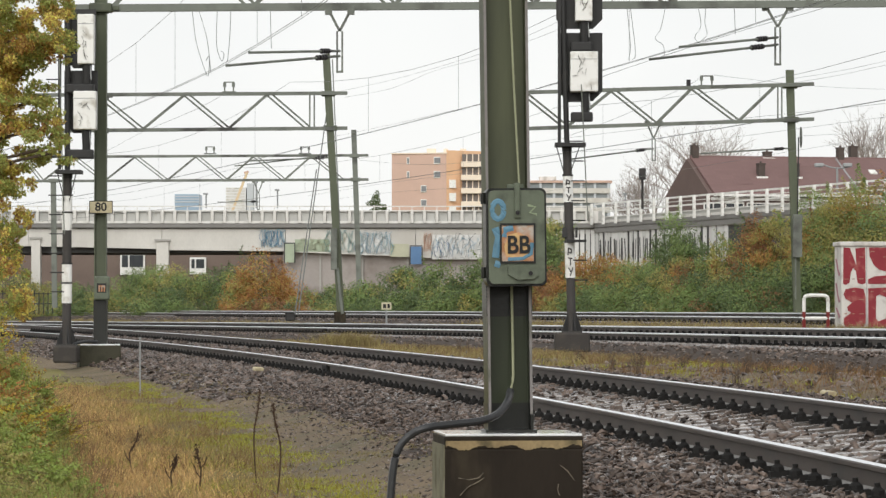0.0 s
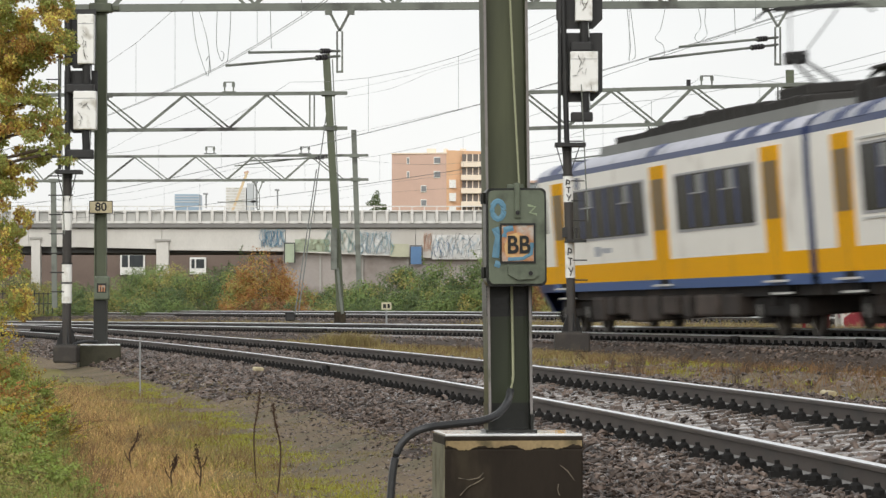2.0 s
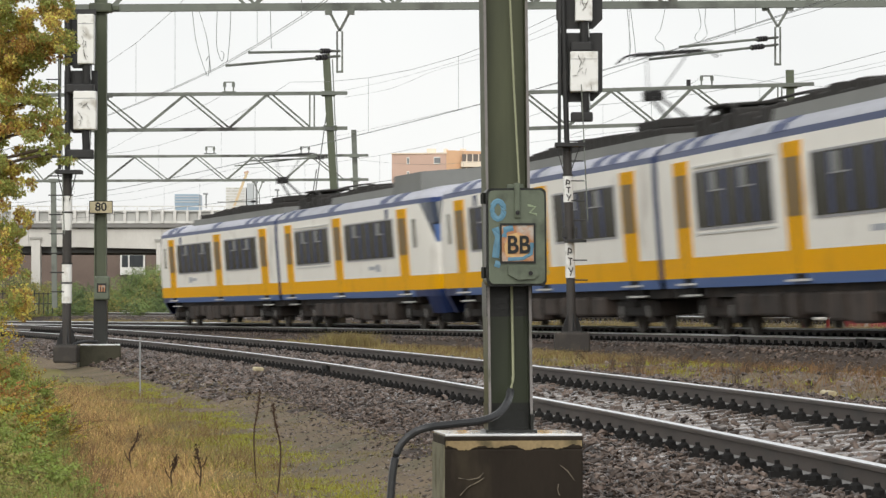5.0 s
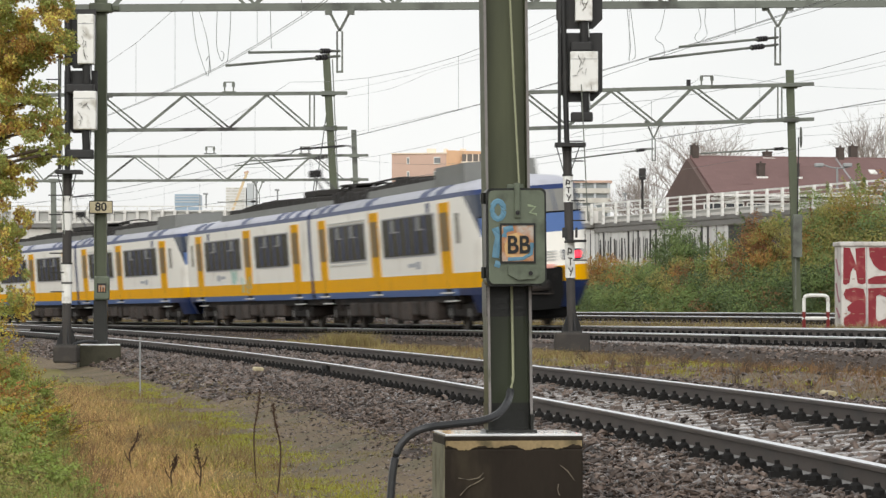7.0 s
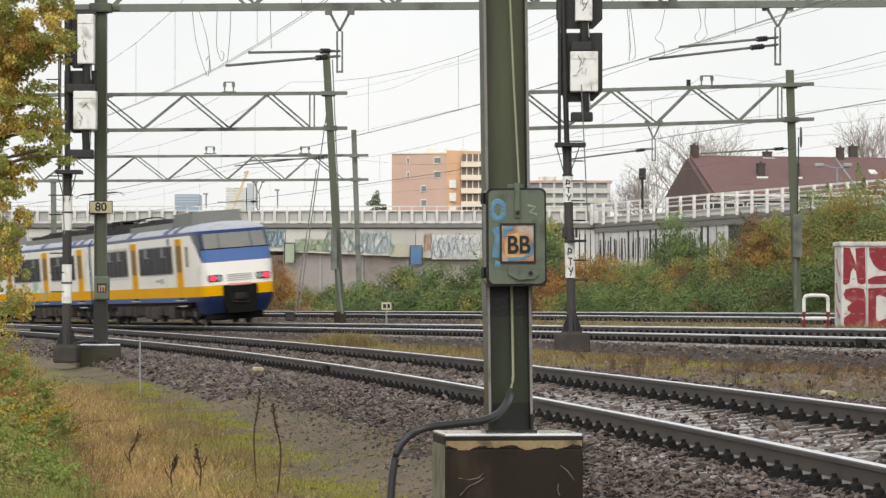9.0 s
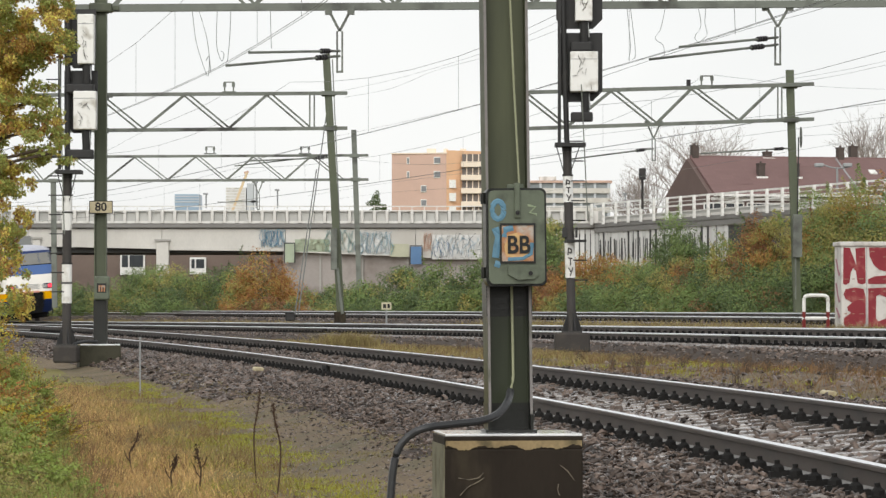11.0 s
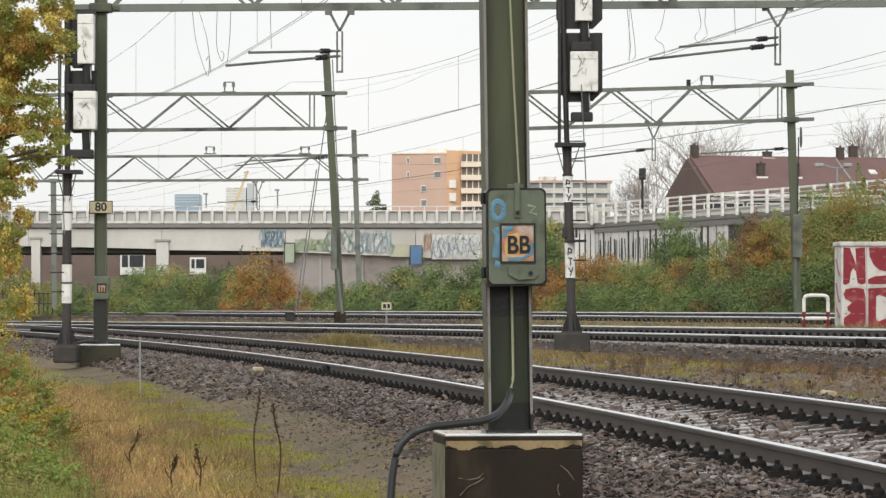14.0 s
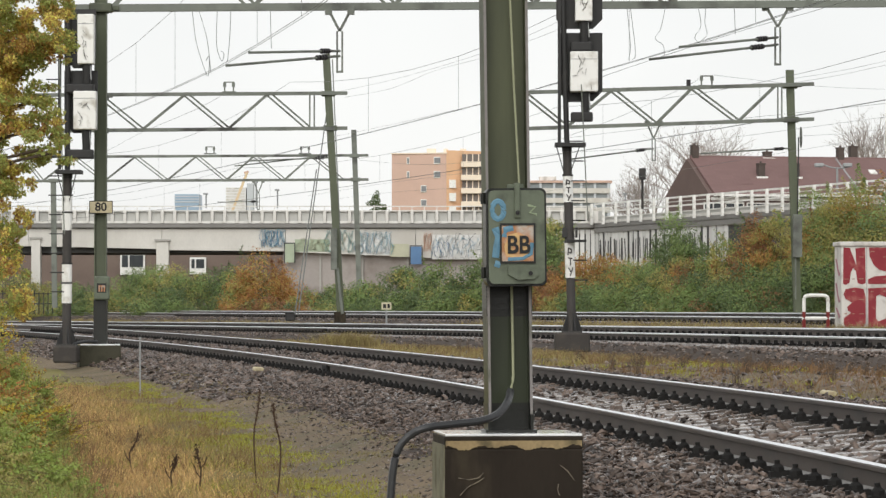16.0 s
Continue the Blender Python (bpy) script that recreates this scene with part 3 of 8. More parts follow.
    part("lamp_bar", a_box(HALF - 0.1, HALF + 0.05, -0.42, 0.42, 1.42, 1.52, 0.03), M_TRED, car, "pale red strip over the coupler")
    for s in (1, -1):
        lamp = part("lamp_housing", a_box(HALF - 0.2, HALF + 0.02, 0.87 * s - 0.26, 0.87 * s + 0.26, 1.59, 1.85, 0.06), M_TCORNER, car)
        part("tail_light", a_rod((HALF - 0.1, 0.97 * s, 1.72), (HALF + 0.04, 0.97 * s, 1.72), 0.095, 16), M_TLAMP, lamp, "glowing red tail light")
        part("headlight", a_rod((HALF - 0.1, 0.74 * s, 1.72), (HALF + 0.035, 0.74 * s, 1.72), 0.1, 16), M_GREY, lamp)
    for k in range(4):
        part("grille_slat", a_box(HALF - 0.1, HALF + 0.012, -0.45, 0.45, 1.6 + k * 0.07, 1.635 + k * 0.07), M_TLOUVRE, car)
    if not pantograph:
        x = -HALF + 2.2
        base = part("pantograph_base", a_box(x - 1.5, x + 1.5, -0.55, 0.55, 3.9, 4.0, 0.03), M_TROOFDARK, car)
        part("folded_arm", a_tube(smooth_line([(x - 1.6, 0.5, 4.0), (x - 0.8, 0.5, 4.2), (x + 0.8, 0.5, 4.24), (x + 1.5, 0.5, 4.1), (x + 1.7, 0.5, 3.96)], 3), 0.04, 6), M_TROOFDARK, base)
        part("folded_arm", a_tube(smooth_line([(x - 1.6, -0.5, 4.0), (x - 0.8, -0.5, 4.2), (x + 0.8, -0.5, 4.24), (x + 1.5, -0.5, 4.1), (x + 1.7, -0.5, 3.96)], 3), 0.04, 6), M_TROOFDARK, base)
        part("drive_box", a_box(x - 1.0, x - 0.4, -0.35, 0.35, 4.0, 4.3, 0.04), M_TROOFDARK, base)
        part("folded_head", a_box(x - 0.5, x + 0.5, -0.66, 0.66, 4.22, 4.28, 0.02), M_TROOFDARK, base)
    else:
        x = HALF - 21.9
        pan = part("pantograph", a_box(x + 0.12, x + 0.2, -0.7, 0.7, 5.6, 5.66), M_BLACK, car, "raised black pantograph")
        part("contact_strip", a_box(x - 0.2, x - 0.12, -0.7, 0.7, 5.6, 5.66), M_BLACK, pan)
        part("pantograph_base", a_box(x - 1.3, x + 0.9, -0.55, 0.55, 4.08, 4.27, 0.03), M_TROOFDARK, pan)
        for s in (1, -1):
            part("lower_arm", a_rod((x - 0.6, 0.2 * s, 4.25), (x + 1.6, 0.08 * s, 4.84), 0.035, 6), M_BLACK, pan)
            part("upper_arm", a_rod((x + 1.6, 0.1 * s, 4.84), (x + 0.1, 0.42 * s, 5.56), 0.014, 6), M_GREY, pan)
            part("head_strut", a_rod((x - 0.16, 0.42 * s, 5.6), (x + 0.16, 0.42 * s, 5.6), 0.02, 6), M_BLACK, pan)
            part("horn", a_tube(smooth_line([(x, 0.66 * s, 5.64), (x, 0.88 * s, 5.61), (x, 1.06 * s, 5.48)], 3), 0.022), M_BLACK, pan)
        part("elbow", a_box(x + 1.45, x + 1.75, -0.2, 0.2, 4.74, 4.96, 0.04), M_BLACK, pan)
    part("bellows", a_box(-HALF - 0.02, -HALF + 0.25, -1.3, 1.3, 0.95, 3.6, 0.05), M_TNAVY, car, "dark blue gangway bellows")
    return car, wheels


M_TLOUVRE = mat("pale grey louvre", (0.5, 0.5, 0.48), 0.5, spread=0.1, bump=0)
M_TRED = mat("faded red strip", (0.72, 0.36, 0.3), 0.5, spread=0.1, bump=0)
M_TTEAL = mat("faded teal spray paint", (0.2, 0.42, 0.36), 0.5, spread=0.3, scale=2, fine=10, bump=0)
CARS = []
for k in range(4):
    CARS.append(build_car(k % 2 == 0))
for s in (1, -1):
    for a, b, z0, z1 in ((11.0, 11.3, 1.5, 2.0), (11.35, 11.7, 1.45, 1.9), (11.7, 12.1, 1.6, 1.98), (11.2, 12.2, 1.68, 1.75), (13.0, 13.3, 1.2, 1.7), (13.9, 14.3, 1.15, 1.6), (14.6, 14.9, 1.3, 1.72), (13.0, 15.2, 1.36, 1.42)):
        y0, y1 = sorted((1.4 * s, 1.436 * s))
        part("graffiti_stroke", a_prism([(HALF - b, z0), (HALF - b + 0.16, z0), (HALF - a, z1), (HALF - a - 0.16, z1)], y0, y1, "y"), M_TTEAL, CARS[2][0], "faded teal sprayed stroke")


# ---- masts, portals and signals ----
def h_section(a, t=0.014, web=0.01):
    h = a / 2
    return [(-h, -h), (-h + t, -h), (-h + t, -web / 2), (h - t, -web / 2), (h - t, -h), (h, -h), (h, h), (h - t, h), (h - t, web / 2), (-h + t, web / 2), (-h + t, h), (-h, h)]


def h_mast(parent, height, size, material, z0=0.0, name="column"):
    return part(name, a_prism(h_section(size), z0, height, "z"), material, parent)


def text_part(body, size, m, material, parent, depth=0.004):
    cu = bpy.data.curves.new("lettering", "FONT")
    cu.body, cu.size, cu.extrude, cu.align_x, cu.align_y = body, size, depth, "CENTER", "CENTER"
    cu.offset = size * 0.022
    tmp = new("lettering_source", cu)
    me = bpy.data.meshes.new_from_object(tmp.evaluated_get(bpy.context.evaluated_depsgraph_get()))
    bpy.data.objects.remove(tmp)
    me.materials.clear()
    me.materials.append(material)
    ob = new("lettering", me)
    ob.parent, ob.matrix_basis = parent, m
    return ob


M_BOXGREEN = mat("scratched green enamel", (0.11, 0.13, 0.092), 0.4, spread=0.25, scale=6, fine=60, bump=0.1, dirt=(0.06, 0.07, 0.05), dirt_amount=0.45, dirt_scale=9)
M_SPRAYBLUE = mat("pale blue spray paint", (0.1, 0.215, 0.3), 0.5, spread=0.45, scale=14, fine=90, bump=0)
M_SPRAYPALE = mat("pale green spray paint", (0.22, 0.27, 0.17), 0.5, spread=0.3, scale=14, bump=0)
M_PLATEPALE = mat("pale yellow lacquer", (0.55, 0.36, 0.16), 0.5, spread=0.35, scale=20, fine=90, bump=0, dirt=(0.5, 0.2, 0.12), dirt_amount=0.5, dirt_scale=16)
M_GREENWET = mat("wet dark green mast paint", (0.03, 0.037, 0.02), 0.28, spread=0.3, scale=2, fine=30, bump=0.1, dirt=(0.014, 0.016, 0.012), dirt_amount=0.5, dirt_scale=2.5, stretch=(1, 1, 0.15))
M_MOSSCONC = mat("mossy grey concrete", (0.05, 0.047, 0.03), 0.75, spread=0.35, scale=4, fine=30, bump=0.3, dirt=(0.03, 0.03, 0.018), dirt_amount=0.6, dirt_scale=4)
M_TANSIGN = mat("yellowed enamel", (0.5, 0.44, 0.29), 0.5, spread=0.2, scale=8, bump=0, dirt=(0.3, 0.25, 0.15), dirt_amount=0.4, dirt_scale=6)
M_GREENMID = mat("dark olive mast paint", (0.095, 0.11, 0.07), 0.5, spread=0.25, scale=1.5, fine=15, bump=0.05, dirt=(0.05, 0.055, 0.04), dirt_amount=0.5, stretch=(1, 1, 0.2))
M_PLATE = mat("orange plate", (0.38, 0.18, 0.085), 0.5, spread=0.3, scale=18, fine=90, bump=0, dirt=(0.42, 0.4, 0.36), dirt_amount=0.5, dirt_scale=14)
M_FLANGE = mat("worn grey paint", (0.2, 0.185, 0.18), 0.6, spread=0.25, scale=6, fine=40, bump=0.1, dirt=(0.08, 0.085, 0.06), dirt_amount=0.4, dirt_scale=6)
M_CONDUIT = mat("pale green pipe paint", (0.3, 0.31, 0.2), 0.45, spread=0.2, scale=6, bump=0)
M_SIDECONC = mat("mossy pale concrete", (0.19, 0.18, 0.125), 0.8, spread=0.35, scale=5, fine=30, bump=0.3, dirt=(0.09, 0.085, 0.05), dirt_amount=0.5, dirt_scale=6)
M_DARKCONC = mat("grey-brown concrete", (0.048, 0.043, 0.039), 0.8, spread=0.3, scale=3, fine=30, bump=0.2, dirt=(0.07, 0.06, 0.05), dirt_amount=0.5, dirt_scale=3)
M_POLE = mat("sooty grey-brown pole paint", (0.05, 0.046, 0.043), 0.6, spread=0.3, scale=4, fine=30, bump=0.1)
M_SIGN = mat("cream sign enamel", (0.5, 0.46, 0.32), 0.5, spread=0.1, scale=5, bump=0)
M_RUBBER = mat("black rubber hose", (0.035, 0.036, 0.038), 0.32, spread=0.2, scale=10, bump=0.05)
M_INK = mat("black lettering", (0.012, 0.012, 0.012), 0.5, spread=0.1, bump=0)


def foundation(m, w, d, h, label, plain=None):
    f = empty("foundation_block", m, label, "foundation")
    if plain:
        part("block", a_box(-w / 2, w / 2, -d / 2, d / 2, -h, -0.02, 0.03), plain, f)
        part("top_slab", a_box(-w / 2 + 0.02, w / 2 - 0.02, -d / 2 + 0.02, d / 2 - 0.02, -0.03, 0.0, 0.006), M_WETTOP, f, "wet glossy concrete top")
        return f
    block = part("block", a_box(-w / 2, w / 2, -d / 2, d / 2, -h, -0.08, 0.012), M_WETCONC, f)
    part("side_render", a_box(-w / 2 - 0.004, -w / 2 + 0.004, -d / 2 + 0.006, d / 2 - 0.006, -h, -0.06), M_SIDECONC, block, "pale rendered side")
    veins = (((-0.3, -0.235), (-0.24, -0.245), (-0.19, -0.235), (-0.165, -0.21)), ((-0.29, -0.33), (-0.25, -0.285), (-0.2, -0.26), (-0.16, -0.235)), ((0.25, -0.17), (0.29, -0.2), (0.325, -0.25)), ((0.24, -0.27), (0.235, -0.3), (0.245, -0.33)))
    for i, v in enumerate(veins):
        bm = bmesh.new()
        for (x0, z0), (x1, z1) in zip(v, v[1:]):
            bar(bm, (x0, -d / 2 - 0.001, z0), (x1, -d / 2 - 0.001, z1), 0.004, (0.014, 0.024, 0.008, 0.006)[i] * (0.6 + 0.5 * math.sin(x0 * 60) ** 2), (0, 1, 0))
        part("lime_streak", bm, M_LIME, block, "pale lime streak")
    part("rim", a_box(-w / 2, w / 2, -d / 2, d / 2, -0.085, -0.012, 0.01), M_WETCONC, f)
    rg = random.Random(21)
    low = [(w / 2 - 0.006 - (w - 0.012) * q / 88, -0.074 + 0.008 * math.sin(q * 0.31) + 0.007 * math.sin(q * 0.13 + 1) + rg.uniform(-0.004, 0.005)) for q in range(89)]
    part("painted_edge", a_prism([(-w / 2 + 0.006, -0.038), (w / 2 - 0.006, -0.036)] + low, -d / 2 - 0.004, -d / 2 + 0.01, "y"), M_CREAMCONC, f, "flaking cream painted edge")
    part("top_slab", a_box(-w / 2 + 0.004, w / 2 - 0.004, -d / 2 + 0.004, d / 2 - 0.004, -0.014, 0.0, 0.004), M_WETTOP, f, "wet glossy concrete top")
    return f


def near_mast():
    turn = 5.1
    y = 21.8
    foundation(pose(0.347, y, 0.976, 0, 0, turn), 0.745, 0.72, 0.75, "stained brown concrete foundation with wet top")
    m = empty("portal_mast", pose(0.357, y - 0.02, 0.974, 0, -0.75, turn), "dark green steel portal mast with equipment box", "mast")
    h_mast(m, 7.9, 0.24, M_GREEN, 0.8)
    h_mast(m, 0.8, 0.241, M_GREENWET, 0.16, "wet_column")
    for q in (-1, 1):
        part("flange_edge", a_box(q * 0.113 - 0.0072, q * 0.113 + 0.0072, -0.126, -0.1225, 0.1, 7.9), M_FLANGE, m, "worn grey flange edge")
    h_mast(m, 0.16, 0.247, M_MASTBASE, 0.0, "mast_foot")
    part("base_plate", a_box(-0.14, 0.14, -0.14, 0.14, 0.0, 0.016), M_MASTBASE, m)
    # Wet steel below the box, blackened further for the box's shade.
    part("wet_band", a_prism(h_section(0.248, 0.018, 0.016), 0.63, 0.82, "z"), M_MASTBASE, m, "dark band below the box, wet and painted with its shade")
    part("conduit", a_tube(smooth_line([(0.02, -0.06, 0.8), (0.022, -0.06, 0.4), (0.018, -0.07, 0.28), (-0.01, -0.1, 0.2)], 3), 0.0075, 8), M_CONDUIT, m, "thin pale green conduit pipe")
    part("cable", a_tube([(0.02, -0.1, 2.6), (0.042, -0.1, 1.9), (0.066, -0.1, 1.3)], 0.006, 6), M_CONDUIT, m, "thin pale cable")
    # the box that hangs on the mast
    b = empty("equipment_box", pose(0.388, 21.55, 2.029, 0, -0.5, turn), "scratched green metal equipment box on a mast", "equipment box")
    w, h = 0.325, 0.525
    bm = a_box(-w / 2, w / 2, -0.06, 0.1, -h / 2, h / 2)
    es = [e for e in bm.edges if abs(e.verts[0].co.x - e.verts[1].co.x) < 1e-5 and abs(e.verts[0].co.z - e.verts[1].co.z) < 1e-5]
    bmesh.ops.bevel(bm, geom=es, offset=0.03, segments=4, affect="EDGES", profile=0.5)
    part("casing", bm, M_MASTBASE, b, "black rim of the box")
    bm = a_box(-w / 2 + 0.012, w / 2 - 0.012, -0.085, -0.05, -h / 2 + 0.012, h / 2 - 0.012)
    es = [e for e in bm.edges if abs(e.verts[0].co.x - e.verts[1].co.x) < 1e-5 and abs(e.verts[0].co.z - e.verts[1].co.z) < 1e-5]
    bmesh.ops.bevel(bm, geom=es, offset=0.028, segments=4, affect="EDGES", profile=0.5)
    lid = part("lid", bm, M_BOXGREEN, b)
    # plate with two letters in a recessed frame
    fr = bmesh.new()
    for x0, x1, z0, z1 in ((-0.092, 0.1, 0.062, 0.074), (-0.092, 0.1, -0.142, -0.13), (-0.092, -0.082, -0.13, 0.062), (0.09, 0.1, -0.13, 0.062)):
        box(fr, x0, x1, -0.093, -0.084, z0, z1)
    part("plate_frame", fr, M_MASTBASE, lid)
    part("plate", a_box(-0.082, 0.09, -0.088, -0.084, -0.13, 0.062), M_PLATE, lid, "orange plate with black letters BB")
    text_part("BB", 0.132, pose(0.008, -0.0925, -0.046, 90, 0, 0) @ Matrix.Diagonal((0.86, 1, 1, 1)), M_INK, lid)
    part("plate_patch", a_prism([(-0.06, -0.108), (0.05, -0.112), (0.07, -0.06), (0.06, 0.0), (0.01, 0.025), (-0.05, 0.01), (-0.068, -0.05)], -0.0895, -0.086, "y"), M_PLATEPALE, lid, "pale yellow patch")
    paint = bmesh.new()
    tube(paint, [(-0.10 + 0.032 * math.cos(a * 0.52), -0.0865, 0.145 + 0.048 * math.sin(a * 0.52)) for a in range(13)], 0.016, 5)
    bmesh.ops.scale(paint, vec=(1, 0.2, 1), space=Matrix.Translation((0, 0.0865, 0)), verts=paint.verts)
    part("spray_ring", paint, M_SPRAYBLUE, lid, "pale blue sprayed ring")
    for pts, r in (([(-0.118, -0.0865, 0.05), (-0.1, -0.0865, 0.0), (-0.112, -0.0865, -0.06), (-0.118, -0.0865, -0.11)], 0.021), ([(-0.12, -0.0865, -0.14), (-0.09, -0.0865, -0.15)], 0.018),
                   ([(-0.07, -0.0885, 0.0), (-0.06, -0.0885, 0.04), (-0.02, -0.0885, 0.05)], 0.018), ([(0.08, -0.0885, -0.03), (0.076, -0.0885, -0.09), (0.03, -0.0885, -0.115), (-0.05, -0.0885, -0.118)], 0.012)):
        paint = a_tube(pts, r, 5)
        bmesh.ops.scale(paint, vec=(1, 0.2, 1), space=Matrix.Translation((0, 0.0885, 0)), verts=paint.verts)
        part("spray_stroke", paint, M_SPRAYBLUE, lid, "pale blue sprayed stroke")
    paint = bmesh.new()
    tube(paint, [(0.06, -0.0865, 0.17), (0.1, -0.0865, 0.16), (0.07, -0.0865, 0.13), (0.11, -0.0865, 0.12)], 0.007, 5)
    bmesh.ops.scale(paint, vec=(1, 0.2, 1), space=Matrix.Translation((0, 0.0865, 0)), verts=paint.verts)
    part("spray_tag", paint, M_SPRAYPALE, lid)
    part("hasp", a_box(-0.012, 0.018, -0.105, -0.084, 0.1, 0.29, 0.006), M_BOXGREEN, lid)
    part("hasp_bracket", a_box(-0.04, 0.045, -0.02, 0.02, 0.262, 0.285, 0.004), M_BOXGREEN, b)
    part("latch", a_prism([(-0.05, -0.155), (0.04, -0.155), (0.09, -0.18), (0.115, -0.205), (0.09, -0.225), (0.0, -0.23), (-0.05, -0.2)], -0.105, -0.084, "y"), M_BOXGREEN, lid, "green cast latch")
    part("latch_bolt", a_rod((0.07, -0.1, -0.195), (0.07, -0.118, -0.195), 0.012, 10), M_INK, lid)
    part("hasp_bolt", a_rod((0.003, -0.1, 0.13), (0.003, -0.115, 0.13), 0.012, 10), M_INK, lid)
    for z in (0.21, -0.19):
        part("hinge", a_rod((-0.172, 0.0, z - 0.03), (-0.172, 0.0, z + 0.03), 0.014, 10), M_MASTBASE, b)
    # hose from the mast into the ground
    hose = empty("cable_hose", Matrix(), "thick black rubber hose arching to the ground", "hose")
    pts = [(0.362, 21.55, 1.2), (0.344, 21.4, 1.145), (0.288, 21.3, 1.084), (0.197, 21.2, 1.051), (0.048, 21.1, 1.036), (-0.086, 21, 1.021), (-0.175, 21, 0.979), (-0.234, 21, 0.908), (-0.261, 21, 0.804), (-0.272, 21, 0.686), (-0.278, 21, 0.582), (-0.281, 21, 0.419)]
    part("hose", a_tube(smooth_line(pts, 4), 0.021, 10), M_RUBBER, hose)


near_mast()


def truss(parent, a, b, high, nodes, chord=0.11, start=0.0, double=True):
    """A lattice beam from a to b (its lower chord), high metres high, with its zigzag nodes at fractions of the length."""
    a, b = Vector(a), Vector(b)
    up = Vector((0, 0, high))
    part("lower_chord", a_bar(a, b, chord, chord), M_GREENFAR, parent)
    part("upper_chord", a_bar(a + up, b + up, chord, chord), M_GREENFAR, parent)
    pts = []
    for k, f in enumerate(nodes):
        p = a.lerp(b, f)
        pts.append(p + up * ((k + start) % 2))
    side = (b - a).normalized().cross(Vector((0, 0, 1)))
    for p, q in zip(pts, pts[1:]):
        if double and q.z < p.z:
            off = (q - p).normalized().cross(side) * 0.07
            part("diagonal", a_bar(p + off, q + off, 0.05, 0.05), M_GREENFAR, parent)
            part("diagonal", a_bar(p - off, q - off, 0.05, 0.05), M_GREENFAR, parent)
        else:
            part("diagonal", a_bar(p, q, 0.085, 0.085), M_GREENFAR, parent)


def leg(parent, base, top, size, collars=(), material=None):
    """A leg from base to top, with the collars that hold the beams."""
    b, t = Vector(base), Vector(top)
    d = t - b
    m = Matrix.Translation(b) @ d.to_track_quat("Z", "Y").to_matrix().to_4x4()
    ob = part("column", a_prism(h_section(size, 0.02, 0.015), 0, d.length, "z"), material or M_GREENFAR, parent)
    ob.matrix_basis = m
    for z in collars:
        f = (z - b.z) / d.z
        p = b + d * f
        part("collar", a_box(p.x - size * 0.95, p.x + size * 0.95, p.y - size * 0.7, p.y + size * 0.7, z - 0.09, z + 0.09, 0.03), material or M_GREENFAR, parent)
        part("bracket", a_box(p.x - size * 1.5, p.x + size * 1.5, p.y - 0.04, p.y + 0.04, z - 0.04, z + 0.04), material or M_GREENFAR, parent)


def fork(parent, p, spread, drop, post):
    """A Y-shaped hanger under a beam with a slotted post."""
    p = Vector(p)
    y = p + Vector((0, 0, -drop))
    for s in (-1, 1):
        part("fork_arm", a_bar(p + Vector((s * spread, 0, 0)), y, 0.05, 0.05), M_GREENFAR, parent)
        part("fork_foot", a_box(p.x + s * spread - 0.07, p.x + s * spread + 0.07, p.y - 0.06, p.y + 0.06, p.z - 0.1, p.z + 0.08), M_GREENFAR, parent)
        part("hanger_post", a_bar(y + Vector((s * 0.05, 0, 0)), y + Vector((s * 0.05, 0, -post)), 0.035, 0.05), M_GREENFAR, parent)
    part("post_end", a_box(y.x - 0.07, y.x + 0.07, y.y - 0.03, y.y + 0.03, y.z - post - 0.02, y.z - post + 0.02), M_GREENFAR, parent)
    return y


def top_frame(parent, p, w, h):
    """A small insulator frame on a beam's top."""
    x, y, z = p
    bm = bmesh.new()
    for s in (-1, 1):
        rod(bm, (x + s * w / 2, y, z), (x + s * w / 2, y, z + h), 0.03, 6)
        rod(bm, (x + s * w / 2, y, z + h * 0.55), (x + s * w / 2, y, z + h * 0.95), 0.055, 8)
    bar(bm, (x - w * 0.6, y, z + h), (x + w * 0.6, y, z + h), 0.04, 0.04)
    bar(bm, (x - w * 0.8, y, z + 0.02), (x + w * 0.8, y, z + 0.02), 0.1, 0.05)
    part("insulator_frame", bm, M_GREENFAR, parent)


def arm(parent, a, b, r=0.025, insul=0.12):
    """A cantilever arm with an insulator near its root b."""
    a, b = Vector(a), Vector(b)
    ob = part("cantilever", a_rod(a, b, r, 6), M_GREENFAR, parent)
    bm = bmesh.new()
    for k in range(4):
        p = b.lerp(a, insul + k * 0.025)
        rod(bm, p, b.lerp(a, insul + k * 0.025 + 0.013), 0.055, 8)
    part("insulator", bm, M_INSUL, parent)


PG = "railway portals"
# portal over the near track
Y1 = 78.0
g1 = empty("portal", Matrix(), "green steel portal spanning the tracks with lattice beam", "overhead line portal", PG)
leg(g1, (-6.667, 78, 1.043), (-6.667, 78, 9.866), 0.235, (7.622, 9.008), M_GREENMID)
part("leg_foot", a_box(-6.788 - 0.005, -6.54 + 0.005, 77.87, 78.13, 1.043, 1.923), M_MASTBASE, g1)
leg(g1, (12.636, 81, 1.216), (12.578, 81, 10.184), 0.235, (7.899, 9.293), M_GREENMID)
truss(g1, (-7.283, 78, 7.617), (12.898, 80.5, 7.929), 1.37, [0.04 + 0.068 * k for k in range(15)], 0.145)
part("corner_bracket", a_prism([(-7.283, 7.49), (-7.283, 7.688), (-6.81, 7.688), (-6.513, 7.512), (-6.81, 7.556), (-7.14, 7.534)], 77.94, 78.06, "y"), M_GREENFAR, g1)
f1 = fork(g1, (-2.029, 78.6, 7.635), 0.22, 0.42, 0.8)
